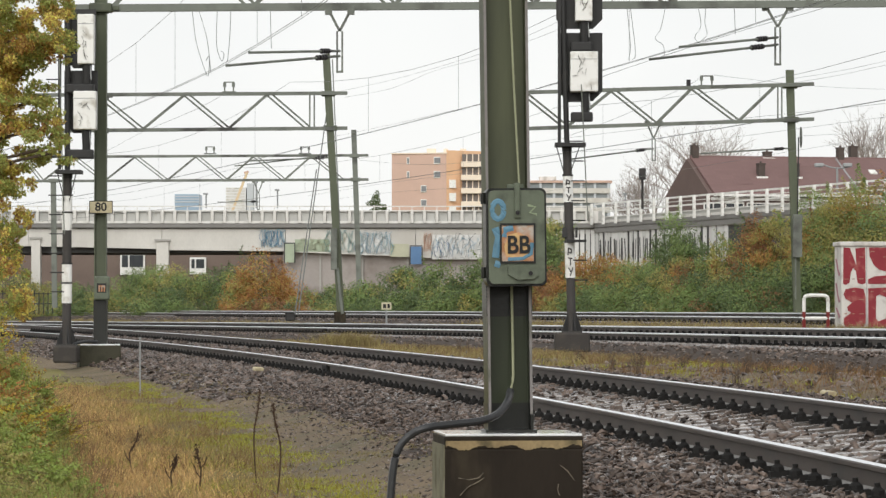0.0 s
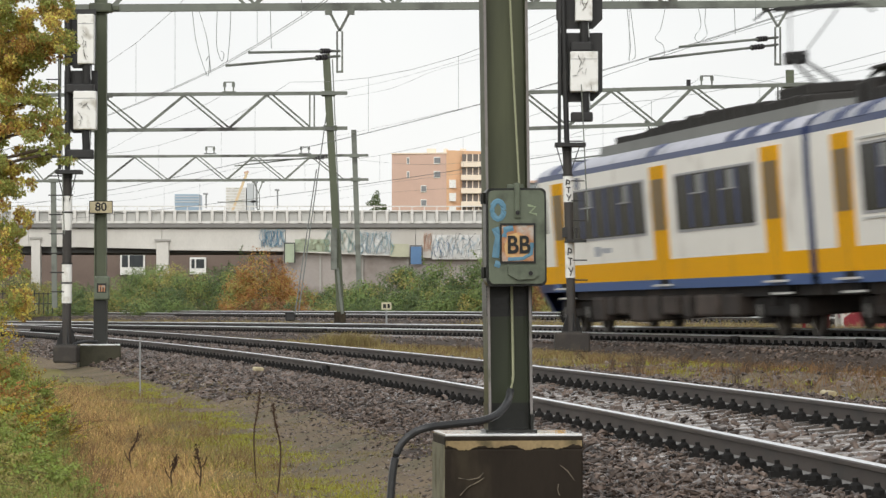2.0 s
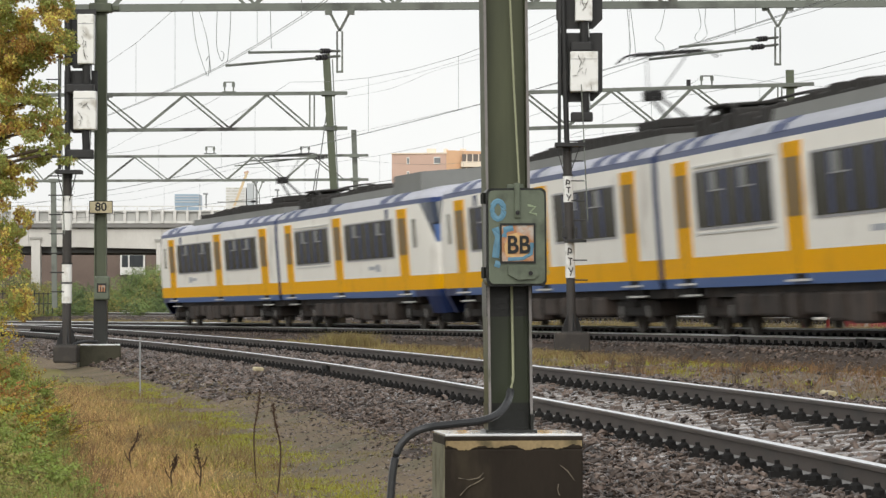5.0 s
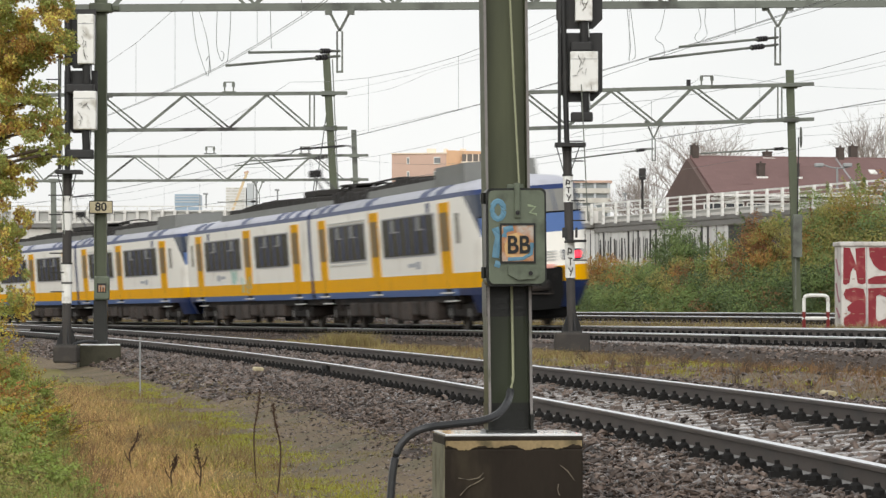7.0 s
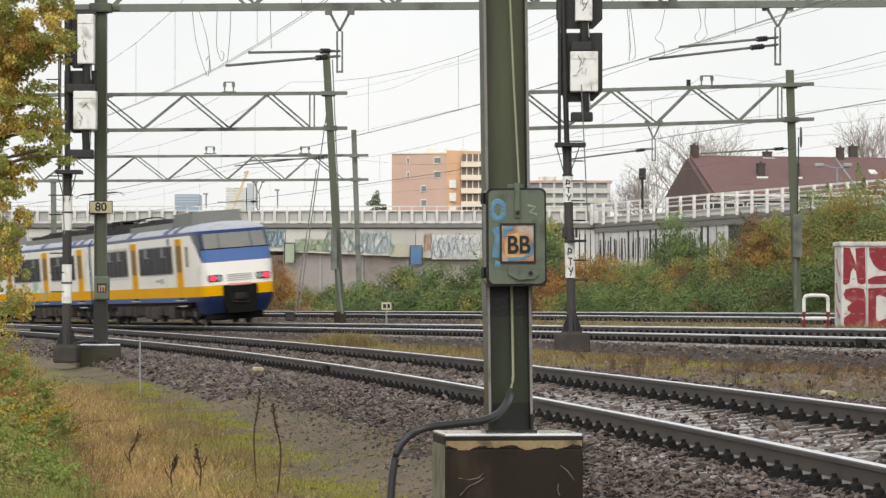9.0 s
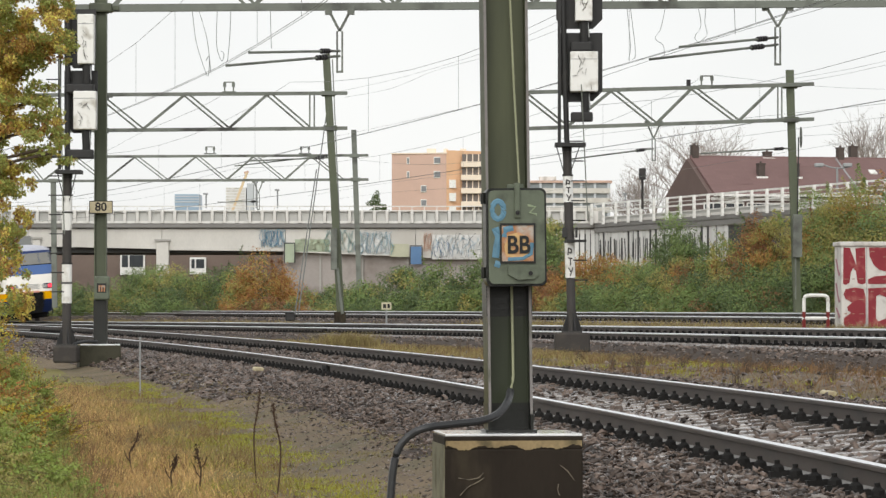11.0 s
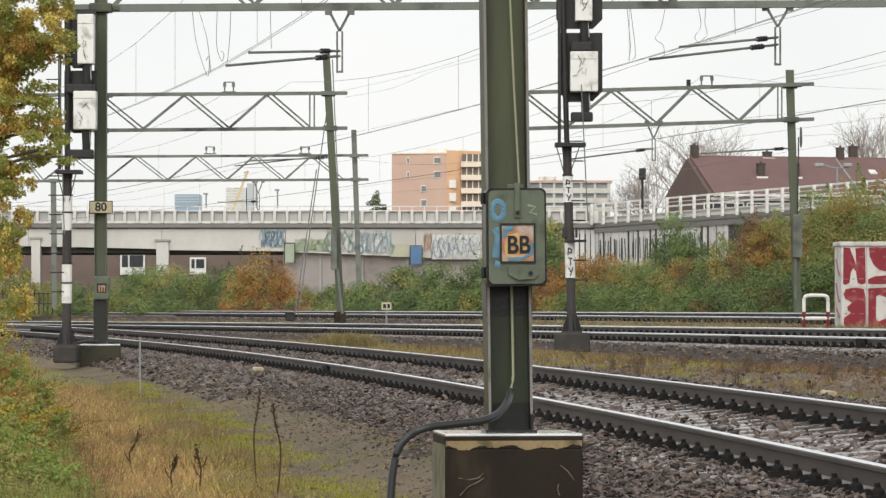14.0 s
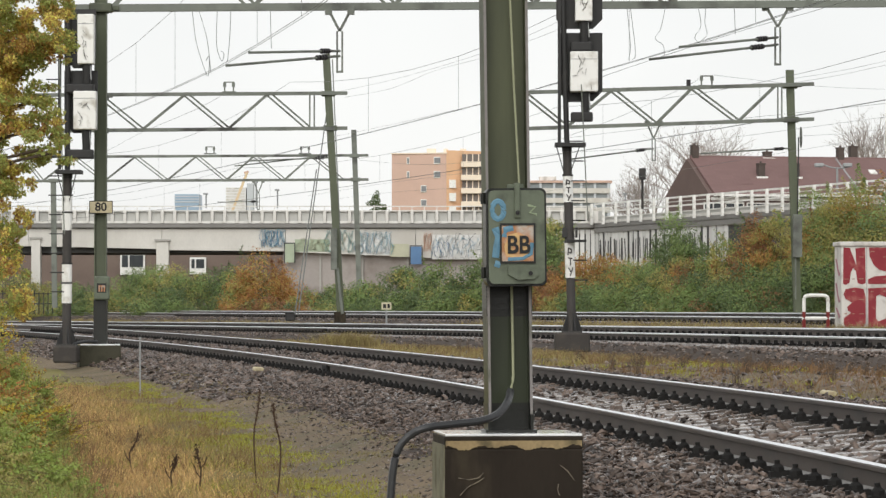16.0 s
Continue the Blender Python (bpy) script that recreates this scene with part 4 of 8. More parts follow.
f2 = fork(g1, (6.674, 79.8, 7.806), 0.24, 0.42, 0.75)
arm(g1, (-4.116, 76, 6.374), (-2.029, 78.6, 6.726))
arm(g1, (-3.712, 76.5, 6.654), (-2.029, 78.6, 6.826))
arm(g1, (3.975, 77, 6.557), (6.674, 79.8, 7.03))
arm(g1, (4.58, 77.5, 6.829), (6.674, 79.8, 7.176))

# second portal, between the middle and the far track
g2 = empty("portal", Matrix(), "weathered green steel, haze-paled portal with zigzag lattice beam", "overhead line portal", PG)
leg(g2, (-3.478, 137, 1.395), (-4, 137, 10.593), 0.25, (9.24, 8.062), M_GREENMID)
leg(g2, (-11.434, 134, 1.154), (-11.434, 134, 10.396), 0.25, (8.979, 7.845))
truss(g2, (-13.683, 134, 7.826), (-3.285, 137, 8.062), 1.2, [(u - 60) / 554 for u in (95, 172, 248, 325, 400, 472, 545)], 0.12, start=0)
part("end_post", a_bar((-4.56, 137, 8.023), (-4.56, 137, 9.221), 0.05, 0.05), M_GREENFAR, g2)
part("end_post", a_bar((-4.406, 137, 8.023), (-4.406, 137, 9.221), 0.05, 0.05), M_GREENFAR, g2)
top_frame(g2, (-7.323, 137, 9.279), 0.3, 0.36)
part("foot_block", a_box(-3.71, -3.324, 136.7, 137.3, 1.299, 1.782, 0.02), M_WETCONC, g2)
part("cable_box", a_box(-3.826, -3.613, 136.6, 136.8, 3.212, 4.622, 0.02), M_GREENFAR, g2)
part("down_pipe", a_rod((-3.605, 136.7, 3.266), (-3.432, 136.7, 1.704), 0.05, 8), M_GREENFAR, g2)
for a, b in (((-3.785, 136.9, 10.413), (-3.398, 136.9, 1.704)), ((-4.328, 137, 6.651), (-4.878, 132, 1.701)), ((-3.981, 137, 8.583), (-4.766, 132, 1.701))):
    part("stay_wire", a_rod(a, b, 0.02, 5), M_WIRE, g2)
arm(g2, (-7.078, 136, 6.729), (-3.71, 137, 7.153), 0.02, 0.08)
arm(g2, (-6.599, 136, 6.902), (-3.749, 137, 7.057))

# third portal, beyond the far track
g3 = empty("portal", Matrix(), "distant green steel portal with zigzag lattice beam", "overhead line portal", PG)
leg(g3, (-3.898, 188, 1.955), (-4.19, 188, 10.387), 0.24, (9.168, 8.054))
leg(g3, (-18.217, 188, 2.035), (-18.296, 188, 8.054), 0.24, (9.168, 8.001))
truss(g3, (-19.781, 188, 7.974), (-3.5, 188, 8.054), 1.14, [(u - 38) / 614 for u in (40, 75, 130, 185, 240, 295, 348, 400, 450, 503, 552, 605)], 0.12, start=1)
for u in (365, 530):
    top_frame(g3, (-20.789 + u * 0.027, 188.0, 9.247), 0.36, 0.34)
f3 = fork(g3, (-8.648, 187.5, 7.984), 0.22, 0.6, 0.75)
part("foot_block", a_box(-4.11, -3.606, 187.7, 188.3, 1.849, 2.035, 0.02), M_PALECONC, g3)
arm(g3, (-10.496, 186.5, 6.95), (-8.648, 187.5, 7.006), 0.02, 0.08)

# portal of the far tracks
g4 = empty("portal", Matrix(), "green steel portal before bushes and brick houses", "overhead line portal", PG)
leg(g4, (11.585, 131, 1.755), (11.345, 131, 9.682), 0.25, (9.164, 8.056), M_GREENMID)
leg(g4, (2.167, 127, 1.625), (2.042, 127, 9.435), 0.25, (8.683, 7.572))
truss(g4, (1.988, 127, 7.554), (12.121, 131, 8.074), 1.15, [(u - 895) / 545 for u in (925, 1000, 1080, 1156, 1222, 1303, 1372)], 0.12, start=1)
top_frame(g4, (8.536, 129.6, 9.065), 0.34, 0.34)
part("line_insulator", a_rod((7.945, 129.5, 9.023), (7.945, 129.5, 9.279), 0.07, 8), M_INSUL, g4)
f4 = fork(g4, (6.787, 129, 7.848), 0.22, 0.5, 0.7)
for u in (1377, 1384):
    part("end_post", a_bar(((u - 784) * 131 / 7090, 131, 8.037), ((u - 784) * 131 / 7090, 131, 9.146), 0.045, 0.045), M_GREENFAR, g4)
part("wheel_tensioner", a_rod((11.67, 130.7, 7.47), (11.7, 130.7, 7.47), 0.34, 20), M_GREENFAR, g4)
part("tension_rope", a_rod((11.56, 130.62, 4.92), (11.6, 130.62, 7.46), 0.022, 6), M_BLACK, g4, "dark tensioning rope")
part("tension_weight", a_box(11.411, 11.706, 130.5, 130.75, 3.543, 4.944, 0.02), M_GREENFAR, g4, "grey tensioning weights")
part("guide_rod", a_rod((11.494, 130.6, 2.178), (11.494, 130.6, 4.941), 0.03, 6), M_GREENFAR, g4)
arm(g4, (4.016, 126, 6.565), (6.787, 129, 7.029))
arm(g4, (8.232, 128, 6.825), (11.474, 131, 7.132))

foundation(pose(-6.7, 78.0, 1.076, 0, 0, 9), 0.8, 0.85, 0.6, "low mossy concrete foundation of a portal leg", M_MOSSCONC)
hose2 = empty("cable_hose", Matrix(), "black cable arching between mast foundations", "hose")
part("hose", a_tube(smooth_line([(-6.681, 77.4, 1.124), (-6.903, 77.2, 1.125), (-7.103, 77, 1.072), (-7.202, 76.9, 0.964), (-7.247, 76.8, 0.749)], 4), 0.03, 8), M_RUBBER, hose2)
# speed sign and small box on the portal's leg
sg = empty("distance_sign", pose(-6.644, 77.8, 3.733), "cream enamel sign with black number 80", "sign")
part("plate", a_box(-0.23, 0.23, -0.012, 0.012, -0.125, 0.125, 0.01), M_INK, sg)
part("face", a_box(-0.215, 0.215, -0.018, -0.01, -0.11, 0.11, 0.006), M_TANSIGN, sg)
text_part("80", 0.23, pose(0.0, -0.02, 0.0, 90, 0, 0), M_INK, sg)
bx = empty("equipment_box", pose(-6.619, 77.72, 2.163), "small green equipment box with dark plate on mast", "equipment box")
part("casing", a_box(-0.15, 0.15, -0.05, 0.06, -0.23, 0.23, 0.03), M_BOXGREEN, bx)
part("plate", a_box(-0.09, 0.09, -0.056, -0.05, -0.09, 0.09), M_INK, bx)
for x in (-0.06, -0.01, 0.04):
    part("plate_mark", a_box(x, x + 0.028, -0.06, -0.054, -0.07, 0.02), M_PLATE, bx)
part("plate_mark", a_box(-0.06, 0.068, -0.06, -0.054, 0.02, 0.05), M_PLATE, bx)


def signal(m, mast_h, boards, boxes, bands, platform, thin, ladder, fins, lean, block, label, size=0.2, tagged_bands=False):
    """A colour-light signal seen from behind, in metres from its mast's foot."""
    s = empty("railway_signal", m, label, "railway signal", "railway signals")
    r = size / 2
    zp = platform[0]
    part("pole", a_rod((0, 0, 0), (lean * zp / mast_h, 0, zp), r, 14), M_POLE, s)
    part("upper_pole", a_rod((lean * zp / mast_h, 0, zp), (lean, 0, mast_h), r * 0.62, 14), M_BLACK, s)
    part("pole_collar", a_rod((lean * zp / mast_h, 0, zp - 0.12), (lean * zp / mast_h, 0, zp), r * 1.15, 14), M_BLACK, s)
    for z0, z1 in bands:
        a, b = lean * z0 / mast_h, lean * z1 / mast_h
        part("white_band", a_rod((a, 0, z0), (b, 0, z1), r + 0.01, 14), M_WHITE, s, "white painted band")
    # sprayed tag strokes down each band
    tag_strokes = [[(-0.8, 0.1, -0.6, 1.0), (-0.6, 1.0, 0.6, 0.75), (0.6, 0.75, 0.5, 0.35), (0.5, 0.35, -0.7, 0.45)], [(-0.8, 0.95, 0.8, 0.9), (0.0, 0.9, 0.1, 0.05)],
                   [(-0.8, 1.0, 0.1, 0.5), (0.9, 1.0, -0.2, 0.0)]]
    for z0, z1 in bands if tagged_bands else ():
        hh = (z1 - z0) * 0.24
        for q, strokes in enumerate(tag_strokes):
            zb = z1 - (z1 - z0) * (0.38 + 0.285 * q)
            xm = lean * zb / mast_h
            for xa, za, xb, zc in strokes:
                part("tag_stroke", a_bar((xm + xa * r * 0.6, -r - 0.013, zb + za * hh), (xm + xb * r * 0.6, -r - 0.013, zb + zc * hh), 0.02, 0.024, (0, 1, 0)), M_POLE, s)
    for z in [b[1] for b in bands] + ([] if tagged_bands else [(b[0] + b[1]) / 2 for b in bands]):
        part("clamp", a_rod((lean * z / mast_h, 0, z), (lean * z / mast_h, 0, z + 0.03), r + 0.02, 14), M_BLACK, s)
    for x0, x1, z0, z1 in boards:
        c = 0.18
        part("backboard", a_prism([(x0 + c, z0), (x1 - c, z0), (x1, z0 + c), (x1, z1), (x0, z1), (x0, z0 + c)], 0.15, 0.2, "y"), M_BLACK, s, "black signal backboard")
    for x0, x1, z0, z1 in boxes:
        hb = part("lamp_house", a_box(x0, x1, -0.22, 0.15, z0, z1, 0.02), M_WHITE, s, "white lamp housing with scrawls")
        rnd = random.Random(int(abs(z0) * 100))
        for k in range(9):
            px, pz = rnd.uniform(x0 + 0.1, x1 - 0.14), rnd.uniform(z0 + 0.12, z1 - 0.16)
            q = (px + rnd.uniform(-0.1, 0.12), -0.224, pz + rnd.uniform(-0.16, 0.16))
            part("scrawl", a_bar((px, -0.224, pz), q, 0.006, rnd.uniform(0.016, 0.036), (0, 1, 0)), M_POLE, hb)
        part("seam", a_box(x0 + 0.01, x1 - 0.01, -0.225, -0.215, z1 - 0.14 * (z1 - z0) / 0.7, z1 - 0.14 * (z1 - z0) / 0.7 + 0.012), M_GREY, hb)
        xm = x0 + (x1 - x0) * 0.55
        part("neck", a_rod((xm, -0.05, z0 - 0.42), (xm, -0.05, z0), 0.075, 12, 0.095), M_BLACK, s)
        part("neck_rib", a_rod((xm + 0.085, -0.1, z0 - 0.3), (xm + 0.06, -0.1, z0), 0.014, 6), M_GREY, s)
        part("arm", a_box(min(0, xm) - 0.02, max(0, xm) + 0.14, -0.14, 0.06, z0 - 0.56, z0 - 0.38, 0.03), M_BLACK, s)
    z, x0, x1 = platform
    part("platform", a_box(x0, x1, -0.35, 0.25, z - 0.035, z + 0.035), M_BLACK, s)
    part("brace", a_bar((x0 + 0.02, -0.1, z), (lean * z / mast_h - 0.05, -0.1, z - 0.55), 0.018, 0.018), M_BLACK, s)
    part("brace", a_bar((x1 - 0.1, -0.1, z), (lean * z / mast_h + 0.05, -0.1, z - 0.55), 0.018, 0.018), M_BLACK, s)
    if thin:
        part("conduit_post", a_bar((thin[0], 0, thin[1]), (thin[0], 0, thin[2]), 0.06, 0.06), M_BLACK, s)
    if ladder:
        x, z0, z1, dx = ladder
        lad = part("ladder", a_rod((x + 0.12, -0.3, z0 + 1.2), (x + 0.12 + dx, -0.3, z1), 0.011, 6), M_GREENFAR, s)
        k = z0 + 0.1
        while k < z1:
            q = dx * (k - z0) / (z1 - z0)
            part("rung", a_rod((x - 0.14 + q, -0.3, k), (x + 0.12 + q, -0.3, k), 0.012, 6), M_BLACK, lad)
            k += 0.37
    for q in range(4):
        a = q * math.pi / 2 + 0.3
        fin = a_prism([(r * 0.5, 0.0), (fins, 0.0), (fins, 0.04), (r, fins * 1.75), (r * 0.5, fins * 1.75)], -0.012, 0.012, "y")
        ob = part("base_fin", fin, M_BLACK, s)
        ob.matrix_basis = pose(0, 0, 0, 0, 0, math.degrees(a))
    part("base_plate", a_box(-fins, fins, -fins, fins, -0.03, 0.0), M_BLACK, s)
    w, h = block
    part("concrete_block", a_box(-w / 2, w / 2, -0.35, 0.35, -h, -0.03, 0.04), M_DARKCONC, s, "grey-brown concrete block")
    return s


S = 75 / 7090
sg = signal(pose(2.412, 75, 1.34), 7.6,
       [(-27 * S, 55 * S, (586 - 50) * S, (586 + 130) * S), (-24 * S, 55 * S, (586 - 178) * S, (586 - 57) * S)],
       [(6 * S, 36 * S, (586 - 38) * S, (586 + 60) * S), (-3 * S, 46 * S, (586 - 163) * S, (586 - 92) * S)],
       [((586 - 358) * S, (586 - 312) * S), ((586 - 492) * S, (586 - 430) * S)],
       ((586 - 257) * S, -30 * S, 24 * S), (-22 * S, (586 - 256) * S, 7.4), (16 * S, 0.85, 4.6, -0.12), 0.19, -0.2, (0.66, 0.4),
       "black and white banded railway signal seen from behind", 0.165, True)
part("step_plate", a_box(-10 * S, 25 * S, -0.3, 0.1, (586 - 429) * S, (586 - 425) * S), M_BLACK, sg, "black step plate")
for x0, x1 in ((-17, -8), (6, 10)):
    part("clamp_box", a_box(x0 * S, x1 * S, -0.08, 0.06, (586 - 421) * S, (586 - 403) * S, 0.01), M_BLACK, sg)
S = 77 / 7090
signal(pose(-7.233, 77, 1.083), 7.3,
       [(-6 * S, 50 * S, (609 - 120) * S, (609 - 15) * S), (-6 * S, 53 * S, (609 - 235) * S, (609 - 124) * S)],
       [(20 * S, 49 * S, (609 - 114) * S, (609 - 26) * S), (13 * S, 53 * S, (609 - 230) * S, (609 - 162) * S)],
       [((609 - 408) * S, (609 - 347) * S), ((609 - 537) * S, (609 - 468) * S)],
       ((609 - 305) * S, -18 * S, 27 * S), (-13 * S, (609 - 300) * S, 6.2), (-0.14, 0.9, 5.5, -0.1), 0.19, 0.02, (0.46, 0.36),
       "black and white banded railway signal beside a portal leg", 0.175)


# ---- cabinet, barrier and small trackside things ----
M_CABWHITE = mat("scuffed white cabinet paint", (0.62, 0.6, 0.56), 0.55, spread=0.15, scale=2, fine=15, bump=0.1, dirt=(0.4, 0.36, 0.33), dirt_amount=0.4, dirt_scale=3)
M_CABPALE = mat("dull tan paint highlight", (0.3, 0.16, 0.12), 0.55, spread=0.3, scale=4, bump=0)
M_CABMAUVE = mat("faded mauve spray paint", (0.36, 0.17, 0.2), 0.6, spread=0.3, scale=4, bump=0)
M_CABRED = mat("dark red spray paint", (0.24, 0.025, 0.035), 0.55, spread=0.2, scale=2, fine=15, bump=0.05, dirt=(0.35, 0.12, 0.1), dirt_amount=0.3, dirt_scale=4)
M_RED = mat("red barrier paint", (0.17, 0.022, 0.02), 0.5, spread=0.15, bump=0)


def cabinet():
    c = empty("relay_cabinet", pose(8.949, 90, 1.364, 0, 0, 4), "white relay cabinet covered in red graffiti letters", "cabinet")
    k = 0.013
    w, h = 2.6, 1.93
    part("body", a_box(0, w, 0, 0.9, 0, h - 0.07, 0.01), M_CABWHITE, c)
    part("roof", a_box(-0.04, w + 0.04, -0.05, 0.95, h - 0.1, h, 0.02), M_CABWHITE, c)
    for x in (0.575, 1.2, 1.9):
        part("door_gap", a_box(x - 0.006, x + 0.006, -0.006, 0.01, 0.03, h - 0.12), M_GREY, c)

    def stroke(outline):
        part("graffiti_letter", a_prism(outline, -0.012, 0.006, "y"), M_CABRED, c, "dark red graffiti letter")

    stroke([(0.04, 0.98), (0.05, 1.8), (0.19, 1.79), (0.34, 1.4), (0.32, 1.78), (0.54, 1.8), (0.55, 1.0), (0.48, 0.97), (0.37, 1.0), (0.33, 1.26), (0.27, 1.34), (0.22, 1.26), (0.18, 1.0), (0.1, 0.96)])
    stroke([(0.63, 1.8), (1.4, 1.8), (1.4, 1.6), (1.15, 1.62), (1.1, 1.5), (1.4, 1.3), (1.45, 1.1), (1.3, 0.98), (0.61, 0.98), (0.6, 1.08), (0.75, 1.15), (1.0, 1.17), (1.05, 1.25), (0.86, 1.3), (0.74, 1.4), (0.64, 1.6)])
    stroke([(0.08, 0.02), (0.05, 0.1), (0.06, 0.22), (0.22, 0.33), (0.15, 0.38), (0.13, 0.46), (0.24, 0.56), (0.1, 0.64), (0.05, 0.74), (0.09, 0.86), (0.3, 0.9), (0.5, 0.87), (0.55, 0.7), (0.55, 0.1), (0.5, 0.02)])
    stroke([(0.61, 0.01), (0.61, 0.88), (1.0, 0.9), (1.02, 0.68), (0.86, 0.74), (0.79, 0.7), (0.78, 0.2), (0.84, 0.14), (1.0, 0.2), (1.02, 0.01)])
    stroke([(1.02, 0.68), (1.0, 0.9), (1.2, 0.84), (1.3, 0.6), (1.3, 0.3), (1.2, 0.08), (1.02, 0.01), (1.0, 0.2), (1.06, 0.36), (1.06, 0.54)])
    top, mid = h - 0.13, 0.96
    rnd = random.Random(4)
    for q in range(16):
        x, z = rnd.choice((0.07, 0.24, 0.4, 0.66, 0.8, 0.95)), rnd.choice((0.12, 0.3, 0.62, 0.8, mid + 0.12, mid + 0.36, top - 0.1, top - 0.22))
        part("paint_streak", a_box(x, x + rnd.uniform(0.05, 0.13), -0.0145, -0.006, z, z + rnd.uniform(0.012, 0.03)), M_CABPALE, c)
    for z0, z1 in ((0.25, 0.45), (0.6, 1.0), (1.2, 1.55)):
        ob = part("side_tag", a_prism([(0.15, z0), (0.35, z0 + 0.1), (0.6, z1), (0.75, z1), (0.45, z0 + 0.05), (0.3, z0 - 0.05)], -0.01, 0.003, "x"), M_CABMAUVE, c, "faded mauve sprayed tag")


cabinet()

br = empty("barrier_frame", pose(8.192, 88, 1.307), "white and red tubular steel barrier frame", "barrier")
k = 0.012
part("hoop", a_tube(smooth_line([(-22 * k, 0, 32 * k), (-22 * k, 0, 52 * k), (-21 * k, 0, 60 * k), (-15 * k, 0, 63.5 * k), (0, 0, 64 * k), (15 * k, 0, 63.5 * k), (21 * k, 0, 60 * k), (22 * k, 0, 52 * k), (22 * k, 0, 32 * k)], 4), 0.04, 8), M_WHITE, br)
part("cross_bar", a_rod((-26 * k, 0, 22 * k), (26 * k, 0, 22 * k), 0.04, 8), M_WHITE, br)
for s in (-1, 1):
    part("post", a_rod((s * 22 * k, 0, 0), (s * 22 * k, 0, 34 * k), 0.042, 8), M_RED, br, "red painted post")

mk = empty("marker_post", pose(-4.154, 55, 0.354), "thin pale grey marker post in gravel", "post")
part("stake", a_rod((0, 0, 0), (-0.005, 0, 117 * 0.008), 0.0115, 8), M_GREY, mk)
part("cap", a_rod((-0.005, 0, 117 * 0.008), (-0.005, 0, 121 * 0.008), 0.018, 8), M_GREY, mk)

ns = empty("number_sign", pose(-1.805, 128, 1.336), "small pale trackside sign with dark marks", "sign")
part("post", a_rod((0, 0, 0), (0, 0, 30 * 0.018), 0.03, 8), M_GREY, ns)
part("plate", a_box(-0.16, 0.16, -0.05, -0.02, 0.5, 0.73, 0.01), M_SIGN, ns)
part("mark", a_box(-0.11, -0.01, -0.058, -0.05, 0.55, 0.68), M_INK, ns)
part("mark", a_box(0.03, 0.11, -0.058, -0.05, 0.55, 0.68), M_INK, ns)
jb = empty("junction_box", pose(-5.331, 140, 1.47), "low black trackside junction box", "junction box")
part("casing", a_box(-0.17, 0.17, -0.15, 0.15, 0, 0.26, 0.04), M_BLACK, jb)
part("lid", a_box(-0.19, 0.19, -0.17, 0.17, 0.24, 0.29, 0.02), M_BLACK, jb)

for u, v, y, w, h, lab in ((1466, 693, 41, 0.15, 0.008, "pale flat stone among weeds"), (457, 651, 59, 0.15, 0.01, "flat tan stone on the ballast")):
    k = y / 7090
    x = (u - 784) * k
    st = tagged(part("pale_stone", a_box(-w / 2, w / 2, -0.06, 0.06, -0.05, h, 0.02), M_TANSIGN), lab, "stone")
    st.matrix_basis = pose(x, y, EYE + (561.4 - v) * k, 4, 3, 20)


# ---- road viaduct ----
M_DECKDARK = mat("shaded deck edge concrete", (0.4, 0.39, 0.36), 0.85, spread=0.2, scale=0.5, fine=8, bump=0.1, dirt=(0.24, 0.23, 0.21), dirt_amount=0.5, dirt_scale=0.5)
M_ABUT = mat("weathered brown-grey concrete", (0.34, 0.31, 0.29), 0.85, spread=0.25, scale=0.4, fine=6, bump=0.1, dirt=(0.2, 0.17, 0.15), dirt_amount=0.5, dirt_scale=0.5)
# Darker than the deck: the shadow strip below the parapet, as colour.
M_EDGE = mat("deck edge with shade in colour", (0.21, 0.205, 0.195), 0.85, spread=0.25, scale=0.5, fine=8, bump=0.1)
M_PANEL = mat("grey parapet panel", (0.45, 0.45, 0.43), 0.85, spread=0.2, scale=0.5, fine=8, bump=0.1, per_object=0.12)
M_SHEET = mat("ribbed pale wall", (0.62, 0.62, 0.6), 0.8, spread=0.2, scale=0.5, fine=8, bump=0.1, per_object=0.1)
M_BRICKFAR = mat("brown brick", (0.17, 0.13, 0.11), 0.9, spread=0.25, scale=0.8, fine=9, bump=0.1)
M_ASPHALT = mat("road asphalt", (0.06, 0.06, 0.06), 0.9, spread=0.2, scale=1, fine=20, bump=0.1)
YB = 236.0
LINE = [(-70, 250.0), (-40, 236.0), (8.9, 236.0), (20.4, 197.0), (40, 140.0), (75, 45.0)]     # the parapet's plan
DECK = 7.106


def along_line(pts, s):
    for (x0, y0), (x1, y1) in zip(pts, pts[1:]):
        d = math.hypot(x1 - x0, y1 - y0)
        if s <= d:
            return (x0 + (x1 - x0) * s / d, y0 + (y1 - y0) * s / d, math.degrees(math.atan2(y1 - y0, x1 - x0)))
        s -= d
    return None


def wall_strip(bm, pts, z0, z1, t):
    """A wall along plan points, t metres thick towards the back."""
    for (x0, y0), (x1, y1) in zip(pts, pts[1:]):
        d = Vector((x1 - x0, y1 - y0, 0)).normalized()
        nrm = Vector((-d.y, d.x, 0)) * t
        a, b = Vector((x0, y0, 0)), Vector((x1, y1, 0))
        vs = [bm.verts.new((p.x, p.y, z)) for z in (z0, z1) for p in (a, b, b + nrm, a + nrm)]
        for f in ((3, 2, 1, 0), (4, 5, 6, 7), (0, 1, 5, 4), (1, 2, 6, 5), (2, 3, 7, 6), (3, 0, 4, 7)):
            bm.faces.new([vs[i] for i in f])


def a_strip(pts, z0, z1, t):
    bm = bmesh.new()
    wall_strip(bm, pts, z0, z1, t)
    return bm


